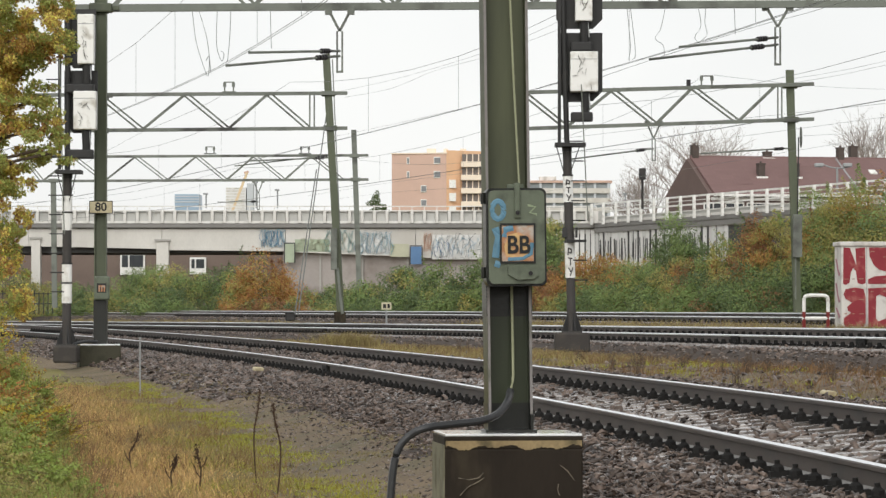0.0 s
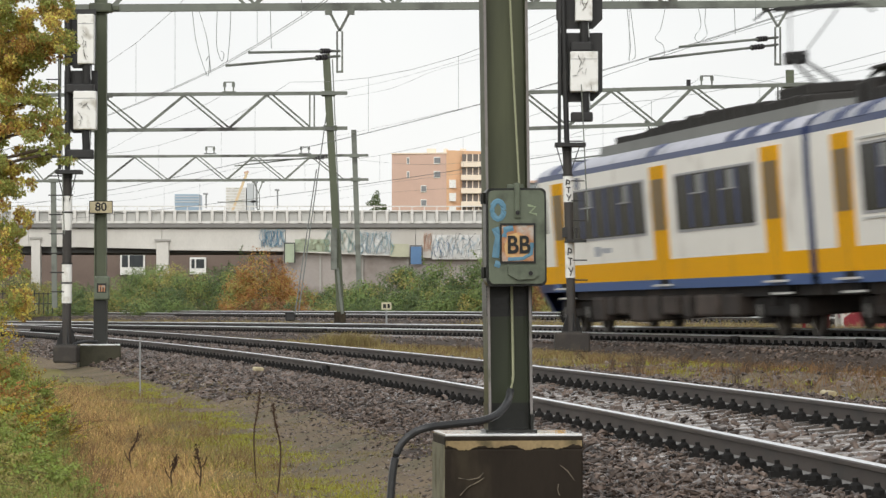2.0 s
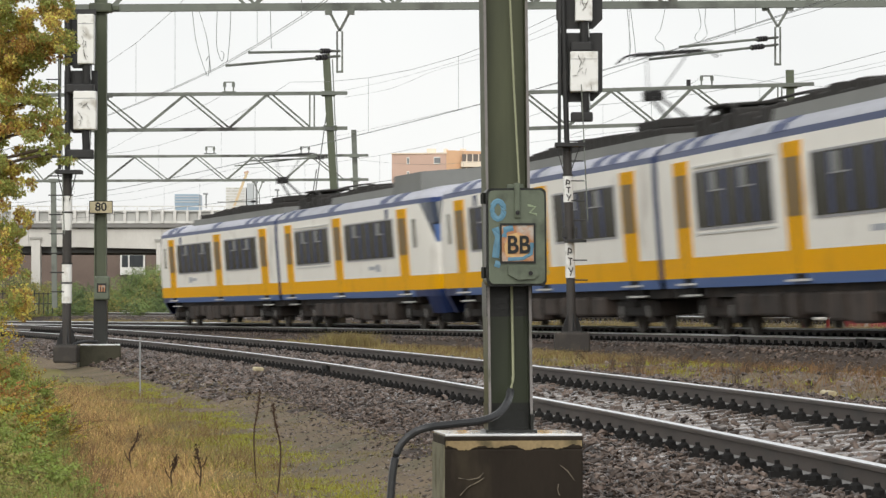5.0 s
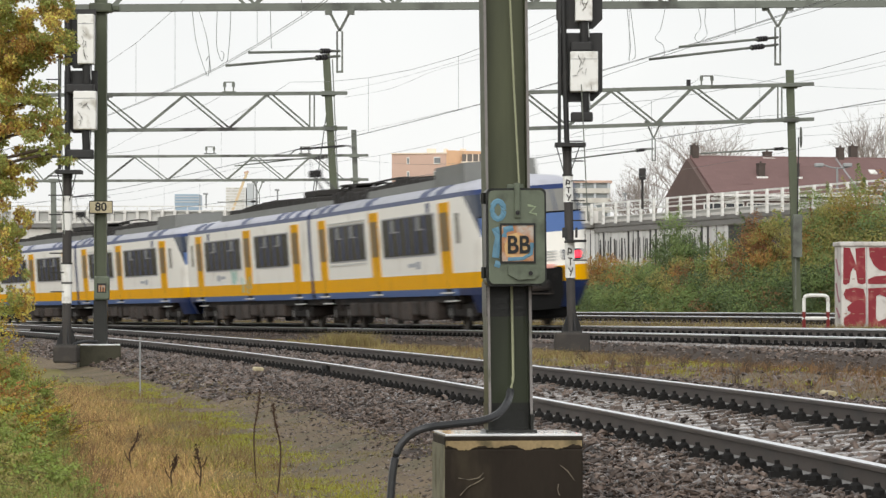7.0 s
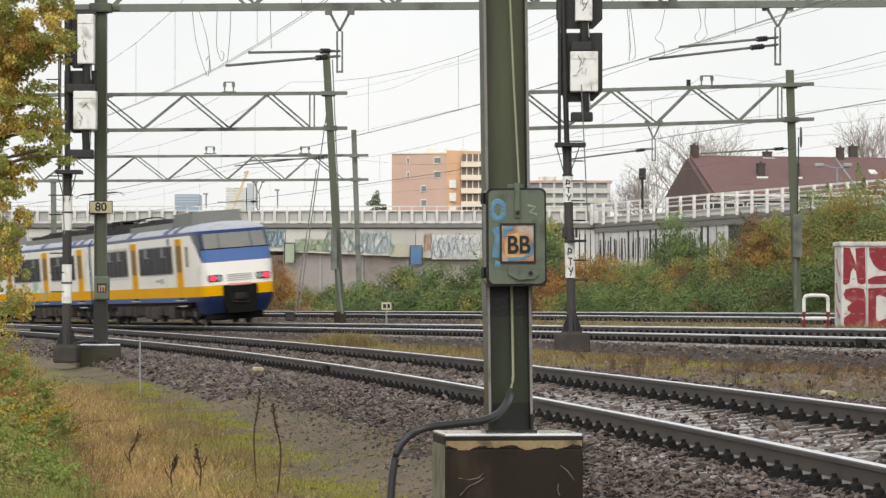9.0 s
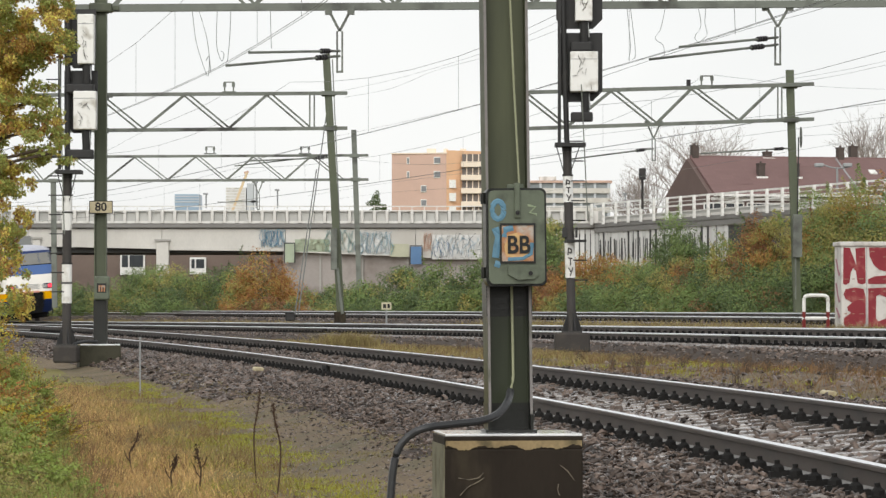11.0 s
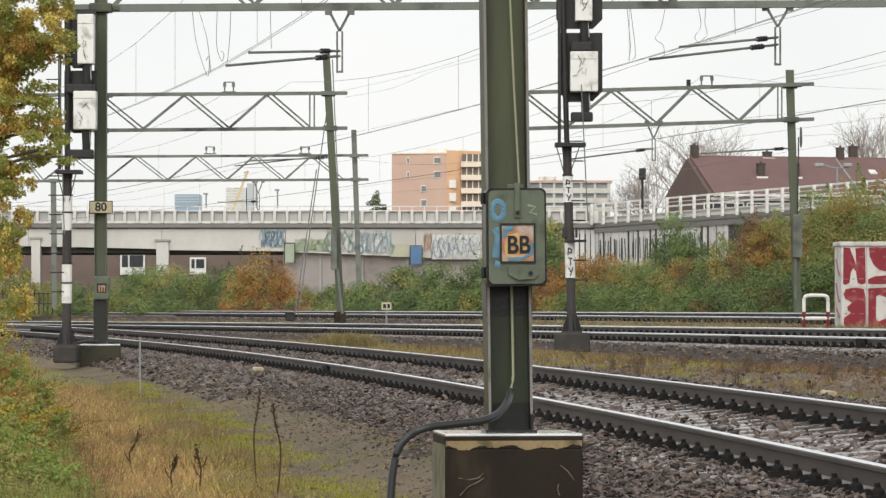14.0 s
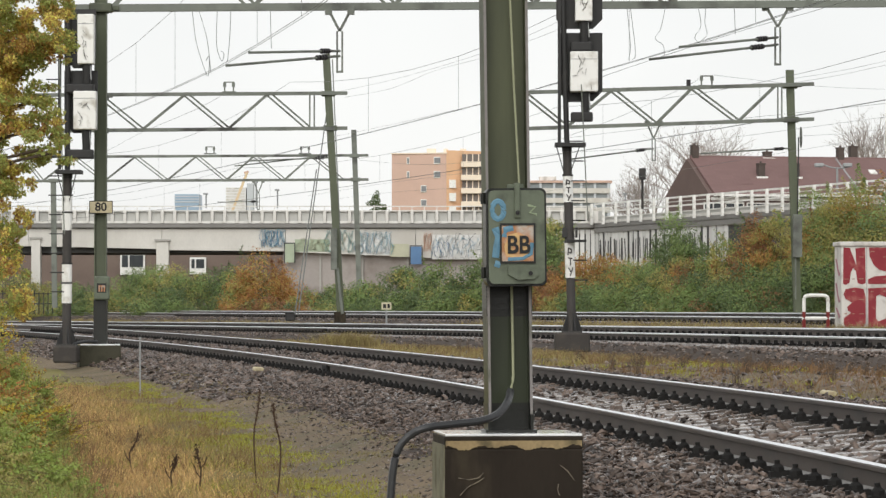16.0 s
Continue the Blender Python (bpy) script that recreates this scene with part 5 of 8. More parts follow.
def shifted(pts, d):
    return [(x, y + d) for x, y in pts]


via = empty("road_viaduct", Matrix(), "grey concrete road viaduct with pale parapet and graffiti", "viaduct")
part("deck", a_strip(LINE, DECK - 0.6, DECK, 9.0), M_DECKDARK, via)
part("road_surface", a_strip(shifted(LINE, 0.5), DECK, DECK + 0.02, 8.0), M_ASPHALT, via)
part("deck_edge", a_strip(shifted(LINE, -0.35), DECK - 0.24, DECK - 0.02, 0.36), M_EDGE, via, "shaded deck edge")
base_line = shifted(LINE, -0.3)
for a, b in zip(base_line, base_line[1:]):
    part("parapet_base", a_strip([a, b], DECK, DECK + 0.14, 0.3), M_PALECONC, via)
part("coping", a_strip(shifted(LINE[:3], -0.3), DECK + 0.71, DECK + 0.78, 0.26), M_PALECONC, via)
rail_top = part("guard_rail", a_strip(shifted(LINE[:3], -0.2), DECK + 0.98, DECK + 1.04, 0.06), M_PALECONC, via)
# fascia girders over the railway, then a solid wall
def girder(x0, x1, zb0, zb1):
    ob = part("girder", a_prism([(x0, zb0), (x1, zb1), (x1, DECK - 0.33), (x0, DECK - 0.33)], YB - 0.1, YB + 0.5, "y"), M_CONCRETE, via, "pale concrete girder")
    return ob


girder(-44.0, -24.432, 5.774, 5.774)
girder(-24.432 + 0.02, -16.577, 5.774, 5.608)
girder(-16.577 + 0.03, -9.287, 5.541, 5.475)
girder(-9.287 + 0.03, -1.631, 5.441, 5.142)
girder(-1.631 + 0.03, 7.29, 5.108, 4.909)
# Near-black colour holds the shade under the deck and between ribs.
M_GAP = mat("dark grey with under-deck shade", (0.07, 0.07, 0.068), 0.9, spread=0.3, scale=0.6, fine=6, bump=0.1)
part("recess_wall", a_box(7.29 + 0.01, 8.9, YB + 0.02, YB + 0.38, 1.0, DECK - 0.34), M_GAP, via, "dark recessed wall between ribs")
bm = bmesh.new()
box(bm, 0, 0.24, YB - 0.06, YB + 0.01, 1.2, DECK - 0.36)
rib = part("wall_rib", bm, M_SHEET, via)
rib.matrix_basis = pose(7.39, 0, 0)
for u in (1017, 1027, 1037, 1046):
    q = new("wall_rib", rib.data)
    q.parent = via
    q.matrix_basis = pose((u - 784) * YB / 7090, 0, 0)
# Soffit shade comes from its dark colour.
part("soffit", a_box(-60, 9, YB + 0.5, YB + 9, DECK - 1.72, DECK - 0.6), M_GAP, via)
for u0, u1, vt, vb in ((277, 299, 424, 470), (56, 72, 420, 470)):
    part("pier", a_box(-26.096 + u0 * YB / 7090, -26.096 + u1 * YB / 7090, YB - 0.3, YB + 0.6, 1.5, EYE + (561.4 - vt) * YB / 7090, 0.03), M_CONCRETE, via)
    part("pier_cap", a_box(-26.096 + (u0 - 3) * YB / 7090, -26.096 + (u1 + 3) * YB / 7090, YB - 0.4, YB + 0.7, EYE + (561.4 - vt - 3) * YB / 7090, EYE + (561.4 - vt) * YB / 7090), M_DECKDARK, via)
part("abutment", a_box(-9.453, 8.8, YB + 0.4, YB + 2, 1.0, DECK - 1.6, 0.02), M_ABUT, via)
for u in (565, 640, 720):
    part("abutment_rib", a_box(-26.096 + u * YB / 7090, -26.096 + (u + 3) * YB / 7090, YB + 0.25, YB + 0.41, 1.2, DECK - 1.7), M_DECKDARK, via)
# approach wall of ribbed panels, coming nearer
post_mesh = None
bm = bmesh.new()
box(bm, -0.075, 0.075, -0.34, -0.2, DECK - 0.1, DECK + 1.16)
fence_src = part("fence_post", bm, M_WHITE, via, "white painted fence post")
fence_mesh = fence_src.data
fence_src.matrix_basis = pose(9.0, 235.6, 0, 0, 0, -73)
for h, t in ((0.3, 0.06), (0.62, 0.09), (0.88, 0.035), (1.08, 0.1)):
    part("fence_rail", a_strip(shifted(LINE[2:], -0.25), DECK + h, DECK + h + t, 0.06), M_WHITE, via, "white painted fence rail")
part("fence_panel", a_strip(shifted(LINE[2:], 0.1), DECK + 0.06, DECK + 0.33, 0.06), M_PANEL, via)
s = 36.0
while s < 190:
    p = along_line(LINE, s)
    if p is None:
        break
    x, y, a = p
    if post_mesh is None:
        bm = bmesh.new()
        prism(bm, [(-0.085, -0.36), (0.085, -0.36), (0.12, 0.0), (-0.12, 0.0)], DECK + 0.03, DECK + 0.72, "z")
        o = part("parapet_post", bm, M_PALECONC, via)
        post_mesh = o.data
        bm = bmesh.new()
        box(bm, -0.025, 0.025, -0.24, -0.18, DECK + 0.8, DECK + 1.0)
        o2 = part("rail_stanchion", bm, M_PALECONC, via)
        bm = bmesh.new()
        box(bm, 0.12, 0.615, -0.12, -0.02, DECK + 0.14, DECK + 0.70)
        o3 = part("parapet_panel", bm, M_PANEL, via)
        panel_mesh, stan_mesh = o3.data, o2.data
        made = (o, o2, o3)
    elif x > 9.2:
        made = []
        if int(s / 0.735) % 3 == 0:
            q = new("fence_post", fence_mesh)
            q.parent = via
            made.append(q)
    else:
        made = []
        for nm, me in (("parapet_post", post_mesh), ("rail_stanchion", stan_mesh), ("parapet_panel", panel_mesh)):
            q = new(nm, me)
            q.parent = via
            made.append(q)
    for q in made:
        q.matrix_basis = pose(x, y, 0, 0, 0, a)
    s += 0.735
s = 82.3
panel = None
rnd = random.Random(9)
while s < 104:
    x, y, a = along_line(LINE, s)
    if panel is None:
        bm = bmesh.new()
        box(bm, 0, 0.5, -0.02, 0.06, DECK - 2.6, DECK - 0.36)
        q = part("wall_rib", bm, M_SHEET, via)
        panel = q.data
    else:
        q = new("wall_rib", panel)
        q.parent = via
    q.matrix_basis = pose(x, y, 0, 0, 0, a)
    s += rnd.choice((0.51, 0.56, 0.62, 0.74, 0.95))
# dark sprayed letters on the pale ribs
for n in range(34):
    s0 = 83.0 + n * 0.52
    x, y, a = along_line(LINE, s0)
    bm = bmesh.new()
    z0, z1 = DECK - 2.2 + rnd.uniform(-0.1, 0.1), DECK - 1.1 + rnd.uniform(-0.2, 0.25)
    for q in range(rnd.choice((1, 2, 2))):
        xa = rnd.uniform(-0.1, 0.3)
        bar(bm, Vector((xa, -0.024, z0)), Vector((xa + rnd.uniform(-0.15, 0.15), -0.024, z1)), 0.008, rnd.uniform(0.05, 0.12), (0, 1, 0))
    if n % 2:
        zc = rnd.uniform(z0 + 0.1, z1)
        bar(bm, Vector((0.0, -0.025, zc)), Vector((0.32, -0.025, zc + rnd.uniform(-0.1, 0.1))), 0.008, 0.08, (0, 1, 0))
    q = part("graffiti", bm, M_GAP, via, "dark graffiti strokes on the ribbed wall")
    q["kind"] = "stuff"
    q.matrix_basis = pose(x, y, 0, 0, 0, a)
# Dark colour gives the gaps between ribs their shade.
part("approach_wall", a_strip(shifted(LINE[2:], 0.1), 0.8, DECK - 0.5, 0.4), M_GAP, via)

# Approach edge, with its shade in the colour too.
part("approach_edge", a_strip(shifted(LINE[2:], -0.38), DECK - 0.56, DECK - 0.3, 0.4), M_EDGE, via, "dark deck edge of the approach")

PAINTS = {}
for nm, col in (("sky blue", (0.08, 0.3, 0.45)), ("pale green", (0.36, 0.42, 0.31)), ("blue", (0.1, 0.19, 0.34)), ("dark", (0.05, 0.06, 0.08)), ("white", (0.65, 0.65, 0.63)),
                ("orange", (0.5, 0.22, 0.1)), ("cream", (0.44, 0.44, 0.33)), ("teal", (0.1, 0.3, 0.32))):
    PAINTS[nm] = mat(nm + " graffiti paint", col, 0.7, spread=0.25, scale=1.2, fine=10, bump=0)


def tag_piece(x0, x1, z0, z1, y, colour, seed, thick=0.1, n=12):
    """Sprayed strokes on the wall within a rectangle."""
    rnd = random.Random(seed)
    bm = bmesh.new()
    x = x0
    k = 0
    while x < x1:
        st = (x1 - x0) / n
        pts = []
        for q in range(5):
            pts.append((x + rnd.uniform(-0.6, 1.2) * st, y - 0.004 * (seed % 5) - 0.01, z0 + (z1 - z0) * min(1, max(0, (q / 4 if k % 2 else 1 - q / 4) + rnd.uniform(-0.12, 0.12)))))
        sm = smooth_line(pts, 3)
        for a, b in zip(sm, sm[1:]):
            bar(bm, a, b, 0.012, thick * rnd.uniform(0.7, 1.3), (0, 1, 0))
        x += st
        k += 1
    ob = part("graffiti", bm, PAINTS[colour], via, colour + " graffiti strokes on concrete")
    ob["kind"] = "stuff"
    return ob


def patch(x0, x1, z0, z1, y, colour):
    part("paint_patch", a_box(x0, x1, y - 0.008, y, z0, z1), PAINTS[colour], via, colour + " painted patch on concrete")


WY = YB - 0.1
patch(-5.2, -3.1, 5.25, 6.6, WY, "white")
patch(-0.65, 2.2, 5.0, 6.45, WY, "white")
patch(-9.287, -8.754, 4.809, 5.907, WY - 0.3, "pale green")
patch(-8.721, -6.691, 5.441, 6.174, WY, "pale green")
patch(-3.096, -1.997, 5.142, 5.907, WY, "cream")
patch(-1.897, -1.265, 4.709, 5.741, WY - 0.3, "blue")
tag_piece(-10.652, -9.387, 5.708, 6.773, WY, "sky blue", 3, 0.24, 14)
tag_piece(-10.718, -9.453, 5.774, 6.706, WY, "blue", 9, 0.09, 8)
tag_piece(-8.521, -6.957, 5.574, 6.174, WY, "cream", 4, 0.1, 8)
tag_piece(-6.924, -5.293, 5.375, 6.706, WY, "teal", 6, 0.2, 11)
tag_piece(-5.193, -3.129, 5.308, 6.64, WY, "white", 7, 0.26, 14)
tag_piece(-5.126, -3.129, 5.308, 6.64, WY, "sky blue", 13, 0.14, 11)
tag_piece(-5.193, -3.062, 5.242, 6.573, WY, "dark", 12, 0.03, 7)
tag_piece(-1.198, -0.699, 5.475, 6.573, WY, "orange", 15, 0.2, 6)
tag_piece(-0.666, 2.197, 5.042, 6.473, WY, "white", 16, 0.22, 18)
tag_piece(-0.666, 2.197, 4.975, 6.54, WY, "dark", 18, 0.04, 12)
tag_piece(-0.666, 0.533, 5.042, 6.04, WY, "blue", 19, 0.07, 6)
tag_piece(-8.6, -6.8, 5.5, 6.3, WY, "cream", 23, 0.14, 8)
tag_piece(-5.1, -3.2, 5.4, 6.5, WY, "teal", 27, 0.13, 6)
tag_piece(-6.8, -5.3, 5.4, 6.6, WY, "cream", 28, 0.16, 6)
tag_piece(-0.6, 2.1, 5.2, 6.3, WY, "sky blue", 29, 0.08, 9)
for x0, x1, z0, z1 in ((-9.29, -8.75, 4.8, 5.91), (-1.9, -1.26, 4.7, 5.75)):
    for a, b, c, d in ((x0 - 0.05, x1 + 0.05, z1, z1 + 0.07), (x0 - 0.06, x0, z0, z1), (x1, x1 + 0.06, z0, z1)):
        part("door_frame", a_box(a, b, WY - 0.32, WY - 0.28, c, d), M_GAP, via, "dark metal door frame")
tag_piece(2.3, 6.9, 5.0, 6.3, WY, "white", 24, 0.16, 18)
tag_piece(2.3, 6.9, 5.0, 6.4, WY, "dark", 26, 0.05, 16)
# low dark fence before the bushes
fn = empty("fence", Matrix(), "low dark metal fence before the bushes", "fence")
for z in (0.25, 0.8):
    part("rail", a_bar((-25.061, 221, 2.08 + z), (-21.57, 221, 2.08 + z), 0.05, 0.05), M_BLACK, fn)
for q in range(15):
    x = -25.061 + q * 0.25
    part("post", a_box(x, x + 0.05, 220.97, 221.03, 2.08 - 0.3, 2.08 + (1.0 if q % 5 == 0 else 0.88)), M_BLACK, fn)

# brick house seen under the viaduct
hs = empty("house", Matrix(), "brown brick house with white windows under the viaduct", "house")
part("wall", a_box(-42.2, -8.34, 264, 272, 0.5, DECK - 0.9), M_BRICKFAR, hs)
M_DIMGLASS = mat("dim window glass", (0.05, 0.055, 0.06), 0.15, spread=0.2, bump=0)
for u0, u1, v0, v1 in ((213, 257, 449, 487), (336, 365, 456, 486)):
    k = 264 / 7090
    xx0, xx1, zz0, zz1 = (u0 - 784) * k, (u1 - 784) * k, EYE + (561.4 - v1) * k, EYE + (561.4 - v0) * k
    w = part("window", a_box(xx0, xx1, 263.75, 263.99, zz0, zz1, 0.02), M_WHITE, hs, "white painted window frame")
    xm = xx0 + (xx1 - xx0) * 0.35
    zm = zz0 + (zz1 - zz0) * 0.36
    part("pane", a_box(xx0 + 0.12, xm - 0.05, 263.72, 263.77, zm, zz1 - 0.12), M_DIMGLASS, w)
    part("pane", a_box(xm + 0.05, xx1 - 0.12, 263.72, 263.77, zm, zz1 - 0.12), M_DIMGLASS, w)

# ---- buildings beyond ----
M_SALMON = mat("salmon brick", (0.56, 0.395, 0.325), 0.9, spread=0.12, scale=0.3, fine=4, bump=0)
M_PEACH = mat("peach facade", (0.75, 0.48, 0.3), 0.85, spread=0.1, scale=0.3, fine=4, bump=0)
M_BALC = mat("pale balcony front", (0.78, 0.68, 0.56), 0.8, spread=0.1, bump=0)
M_FARGLASS = mat("far window glass", (0.19, 0.2, 0.21), 0.15, spread=0.3, scale=0.5, bump=0)
# Loggia shade is set by this darker wall colour.
M_BALCREC = mat("shaded loggia wall", (0.16, 0.14, 0.13), 0.8, spread=0.4, scale=0.4, fine=2, bump=0)
YT = 740.0
kt = YT / 7090
ap = empty("apartment_block", Matrix(), "tall salmon brick apartment block with balconies", "apartment building")
xa, xb, xc = -9.498, 0.626, 8.976
part("wall", a_prism([(xa, YT + 3), (xb, YT), (xb + 3, YT + 14), (xa + 3, YT + 17)], 0, 31.805, "z"), M_SALMON, ap)
part("wall", a_prism([(xb + 0.01, YT), (xc, YT + 6), (xc, YT + 16), (xb + 3, YT + 13.9)], 0, 32.432, "z"), M_PEACH, ap, "peach coloured balcony facade")
part("roof_edge", a_prism([(xa - 0.2, YT + 2.8), (xb + 0.1, YT - 0.2), (xb + 3, YT + 14), (xa + 3, YT + 17)], 31.805, 32.014, "z"), M_BALC, ap)
for u0, u1 in ((755, 772), (785, 793), (815, 825)):
    part("roof_unit", a_box((u0 - 784) * kt, (u1 - 784) * kt, YT + 3, YT + 7, 31.805, 32.849), M_BALC, ap)
for row in range(9):
    v = 283 + 25 * row
    for u, wd in ((722, 5), (774, 13)) if row < 2 else ((750, 11),):
        z = EYE + (561.4 - v) * kt
        x = (u - 784) * kt
        yy = YT + 3 - (x - xa) / (xb - xa) * 3
        w = part("window", a_box(x - wd * kt / 2, x + wd * kt / 2, yy - 0.15, yy + 0.3, z - 0.75, z + 0.55), M_WHITE, ap)
        part("pane", a_box(x - wd * kt / 2 + 0.12, x + wd * kt / 2 - 0.12, yy - 0.2, yy - 0.1, z - 0.6, z + 0.4), M_FARGLASS, w)
    v = 280 + 23.5 * row
    z = EYE + (561.4 - v) * kt
    part("balcony_recess", a_box(3.549, xc - 0.2, YT + 1.2, YT + 5.2, z - 0.7, z + 0.8), M_BALCREC, ap)
    part("balcony_front", a_box(3.34, xc, YT + 0.2, YT + 1.6, z - 1.6, z - 0.62), M_BALC, ap)
    for q in range(4):
        part("balcony_mullion", a_box(4.3 + q * 1.1, 4.5 + q * 1.1, YT + 1.0, YT + 1.25, z - 0.65, z + 0.75), M_BALC, ap)
    if row > 1:
        part("light_panel", a_box(1.148, 2.401, YT + 0.2, YT + 0.6, z - 0.6, z + 0.9), M_WHITE, ap)
# Cladding and glazing colours lightened to carry distance haze.
M_MISTY = mat("concrete cladding paled for haze", (0.5, 0.53, 0.56), 0.8, spread=0.1, scale=0.1, fine=1, bump=0)
M_HAZEGLASS = mat("glazing paled for haze", (0.26, 0.29, 0.3), 0.2, spread=0.3, scale=0.3, fine=2, bump=0)
lo = empty("apartment_block", Matrix(), "low beige apartment block with continuous balconies", "apartment building")
part("wall", a_box(12.934, 29.224, 700, 712, 0, 25.236), M_MISTY, lo)
part("roof_edge", a_box(12.638, 29.52, 699, 713, 25.039, 25.434), M_SALMON, lo)
part("roof_unit", a_box(16.883, 19.845, 702, 706, 25.434, 26.223), M_PALECONC, lo)
for row in range(6):
    z = EYE + (561.4 - 333 - 17 * row) * 0.099
    part("glazing", a_box(13.23, 28.829, 699.7, 700.1, z - 0.1, z + 0.8), M_HAZEGLASS, lo)
    part("balcony_front", a_box(12.934, 29.224, 699.0, 699.8, z - 1.0, z - 0.12), M_CONCRETE, lo)
    for u in range(930, 1080, 24):
        part("partition", a_box((u - 784) * 0.099, (u + 4 - 784) * 0.099, 699.1, 700, z - 0.9, z + 0.85), M_MISTY, lo)
# Tower colours washed out in place of haze.
M_PALETOWER = mat("tower cladding paled for haze", (0.74, 0.74, 0.74), 0.8, spread=0.08, scale=0.1, fine=1, bump=0)
M_BLUEGLASS = mat("blue glass cladding paled for haze", (0.27, 0.37, 0.48), 0.3, spread=0.12, scale=0.1, fine=1, bump=0)
of = empty("office_tower", Matrix(), "distant blue glass office building", "office building")
part("tower", a_box(-100.494, -91.396, 1500, 1520, 0, 47.594), M_BLUEGLASS, of)
for v in (347, 352, 357):
    part("floor_band", a_box(-100.494 - 0.1, -91.396 + 0.1, 1499.8, 1500, 120.373 - v * 0.212 - 0.2, 120.373 - v * 0.212 + 0.2), M_MISTY, of)
of2 = empty("tower_block", Matrix(), "distant pale tower under construction", "tower building")
part("tower", a_box(-81.241, -73.836, 1500, 1520, 0, 50.133), M_PALETOWER, of2)
for v in range(334, 370, 5):
    part("floor_band", a_box(-81.241 - 0.1, -74.471 + 0.1, 1499.7, 1500, EYE + (561.4 - v) * 0.212 - 0.25, EYE + (561.4 - v) * 0.212 + 0.25), M_PALECONC, of2)
part("lift_shaft", a_box(-73.413, -71.086, 1499, 1510, 0, 51.614), M_MISTY, of2)
cr = empty("crane", Matrix(), "distant yellow construction crane jib", "crane")
# Jib yellow is faded towards the haze.
part("jib", a_bar((-78.488, 1480, 39.049), (-72.434, 1480, 54.913), 0.9, 0.9), mat("yellow crane paint paled for haze", (0.66, 0.52, 0.34), 0.6, bump=0), cr)
part("crane_mast", a_box(-78.906 - 1, -78.906 + 1, 1479, 1481, 0, 39.884), M_GREY, cr)
part("pulley_head", a_bar((-73.478, 1480, 54.913), (-71.808, 1480, 55.331), 0.8, 0.8), M_SALMON, cr)

# row of houses with a red tiled roof
M_ROOFTILE = mat("dark red roof tiles", (0.178, 0.109, 0.103), 0.8, spread=0.25, scale=0.5, fine=6, bump=0.2, per_object=0.035, dirt=(0.15, 0.1, 0.095), dirt_amount=0.4, dirt_scale=0.4)
M_GABLE = mat("dark brown brick gable", (0.14, 0.1, 0.09), 0.9, spread=0.2, scale=0.5, fine=6, bump=0.1)
M_HOUSEPANE = mat("dark house window glass", (0.05, 0.055, 0.06), 0.12, spread=0.2, scale=0.3, fine=1, bump=0)
YH = 300.0
TURN = 16.0
hx0, hx1 = 20.099, 20.099 + 30.0
rh = empty("terraced_house", Matrix.Translation((hx0, YH, 0)) @ Matrix.Rotation(math.radians(TURN), 4, "Z") @ Matrix.Translation((-hx0, -YH, 0)), "brick terrace with dark red tiled roof and chimneys", "house")


def along_house(u, e):
    """Place along the house front at which something e metres behind the front stands on the sight line u."""
    sn, cs = math.sin(math.radians(TURN)), math.cos(math.radians(TURN))
    q = (u - 784) / 7090
    return hx0 + (q * (YH + e * cs) - hx0 + e * sn) / (cs - q * sn)


ze, zr = 10.841, 13.748
part("wall", a_box(hx0 - 0.2, hx1, YH, YH + 10, 0, ze), M_GABLE, rh)
part("gable", a_prism([(YH, ze), (YH + 5, zr - 0.1), (YH + 10, ze)], hx0 - 0.2, hx0 + 0.1, "x"), M_GABLE, rh)
roof = part("roof", a_prism([(YH - 0.5, ze - 0.1), (YH + 5, zr), (YH + 10.5, ze - 0.1)], hx0 + 0.1, hx1, "x"), M_ROOFTILE, rh)
bm = bmesh.new()
box(bm, 0, 1.198, -0.06, 0.0, 0, 0.36)
tile_src = part("tile_course", bm, M_ROOFTILE, roof)
slope = math.atan2(zr - ze + 0.1, 5.5)
nl = int((hx1 - hx0) / 1.2)
cnt = 0
for r in range(8):
    f = r / 8
    y, z = YH - 0.5 + 5.5 * f, ze - 0.1 + (zr - ze + 0.1) * f
    for c in range(14):
        q = tile_src if cnt == 0 else new("tile_course", tile_src.data)
        q.parent = roof
        q.matrix_basis = Matrix.Translation((hx0 + 0.1 + c * 1.2, y - 0.02, z + 0.03)) @ Matrix.Rotation(-(math.pi / 2 - slope), 4, "X") @ Matrix.Diagonal((1, 1, 2.45, 1))
        cnt += 1
part("ridge", a_rod((hx0 + 0.1, YH + 5, zr + 0.02), (hx1, YH + 5, zr + 0.02), 0.14, 8), M_ROOFTILE, rh)
part("gutter", a_box(hx0, hx1, YH - 0.75, YH - 0.5, ze - 0.2, ze - 0.02), M_WHITE, rh)
M_CHIMNEY = mat("sooty dark brick", (0.085, 0.068, 0.06), 0.9, spread=0.35, scale=1.5, fine=8, bump=0.2)
M_ROOFBROWN = mat("dark brown roof tiles", (0.085, 0.062, 0.052), 0.85, spread=0.3, scale=0.6, fine=6, bump=0.2)
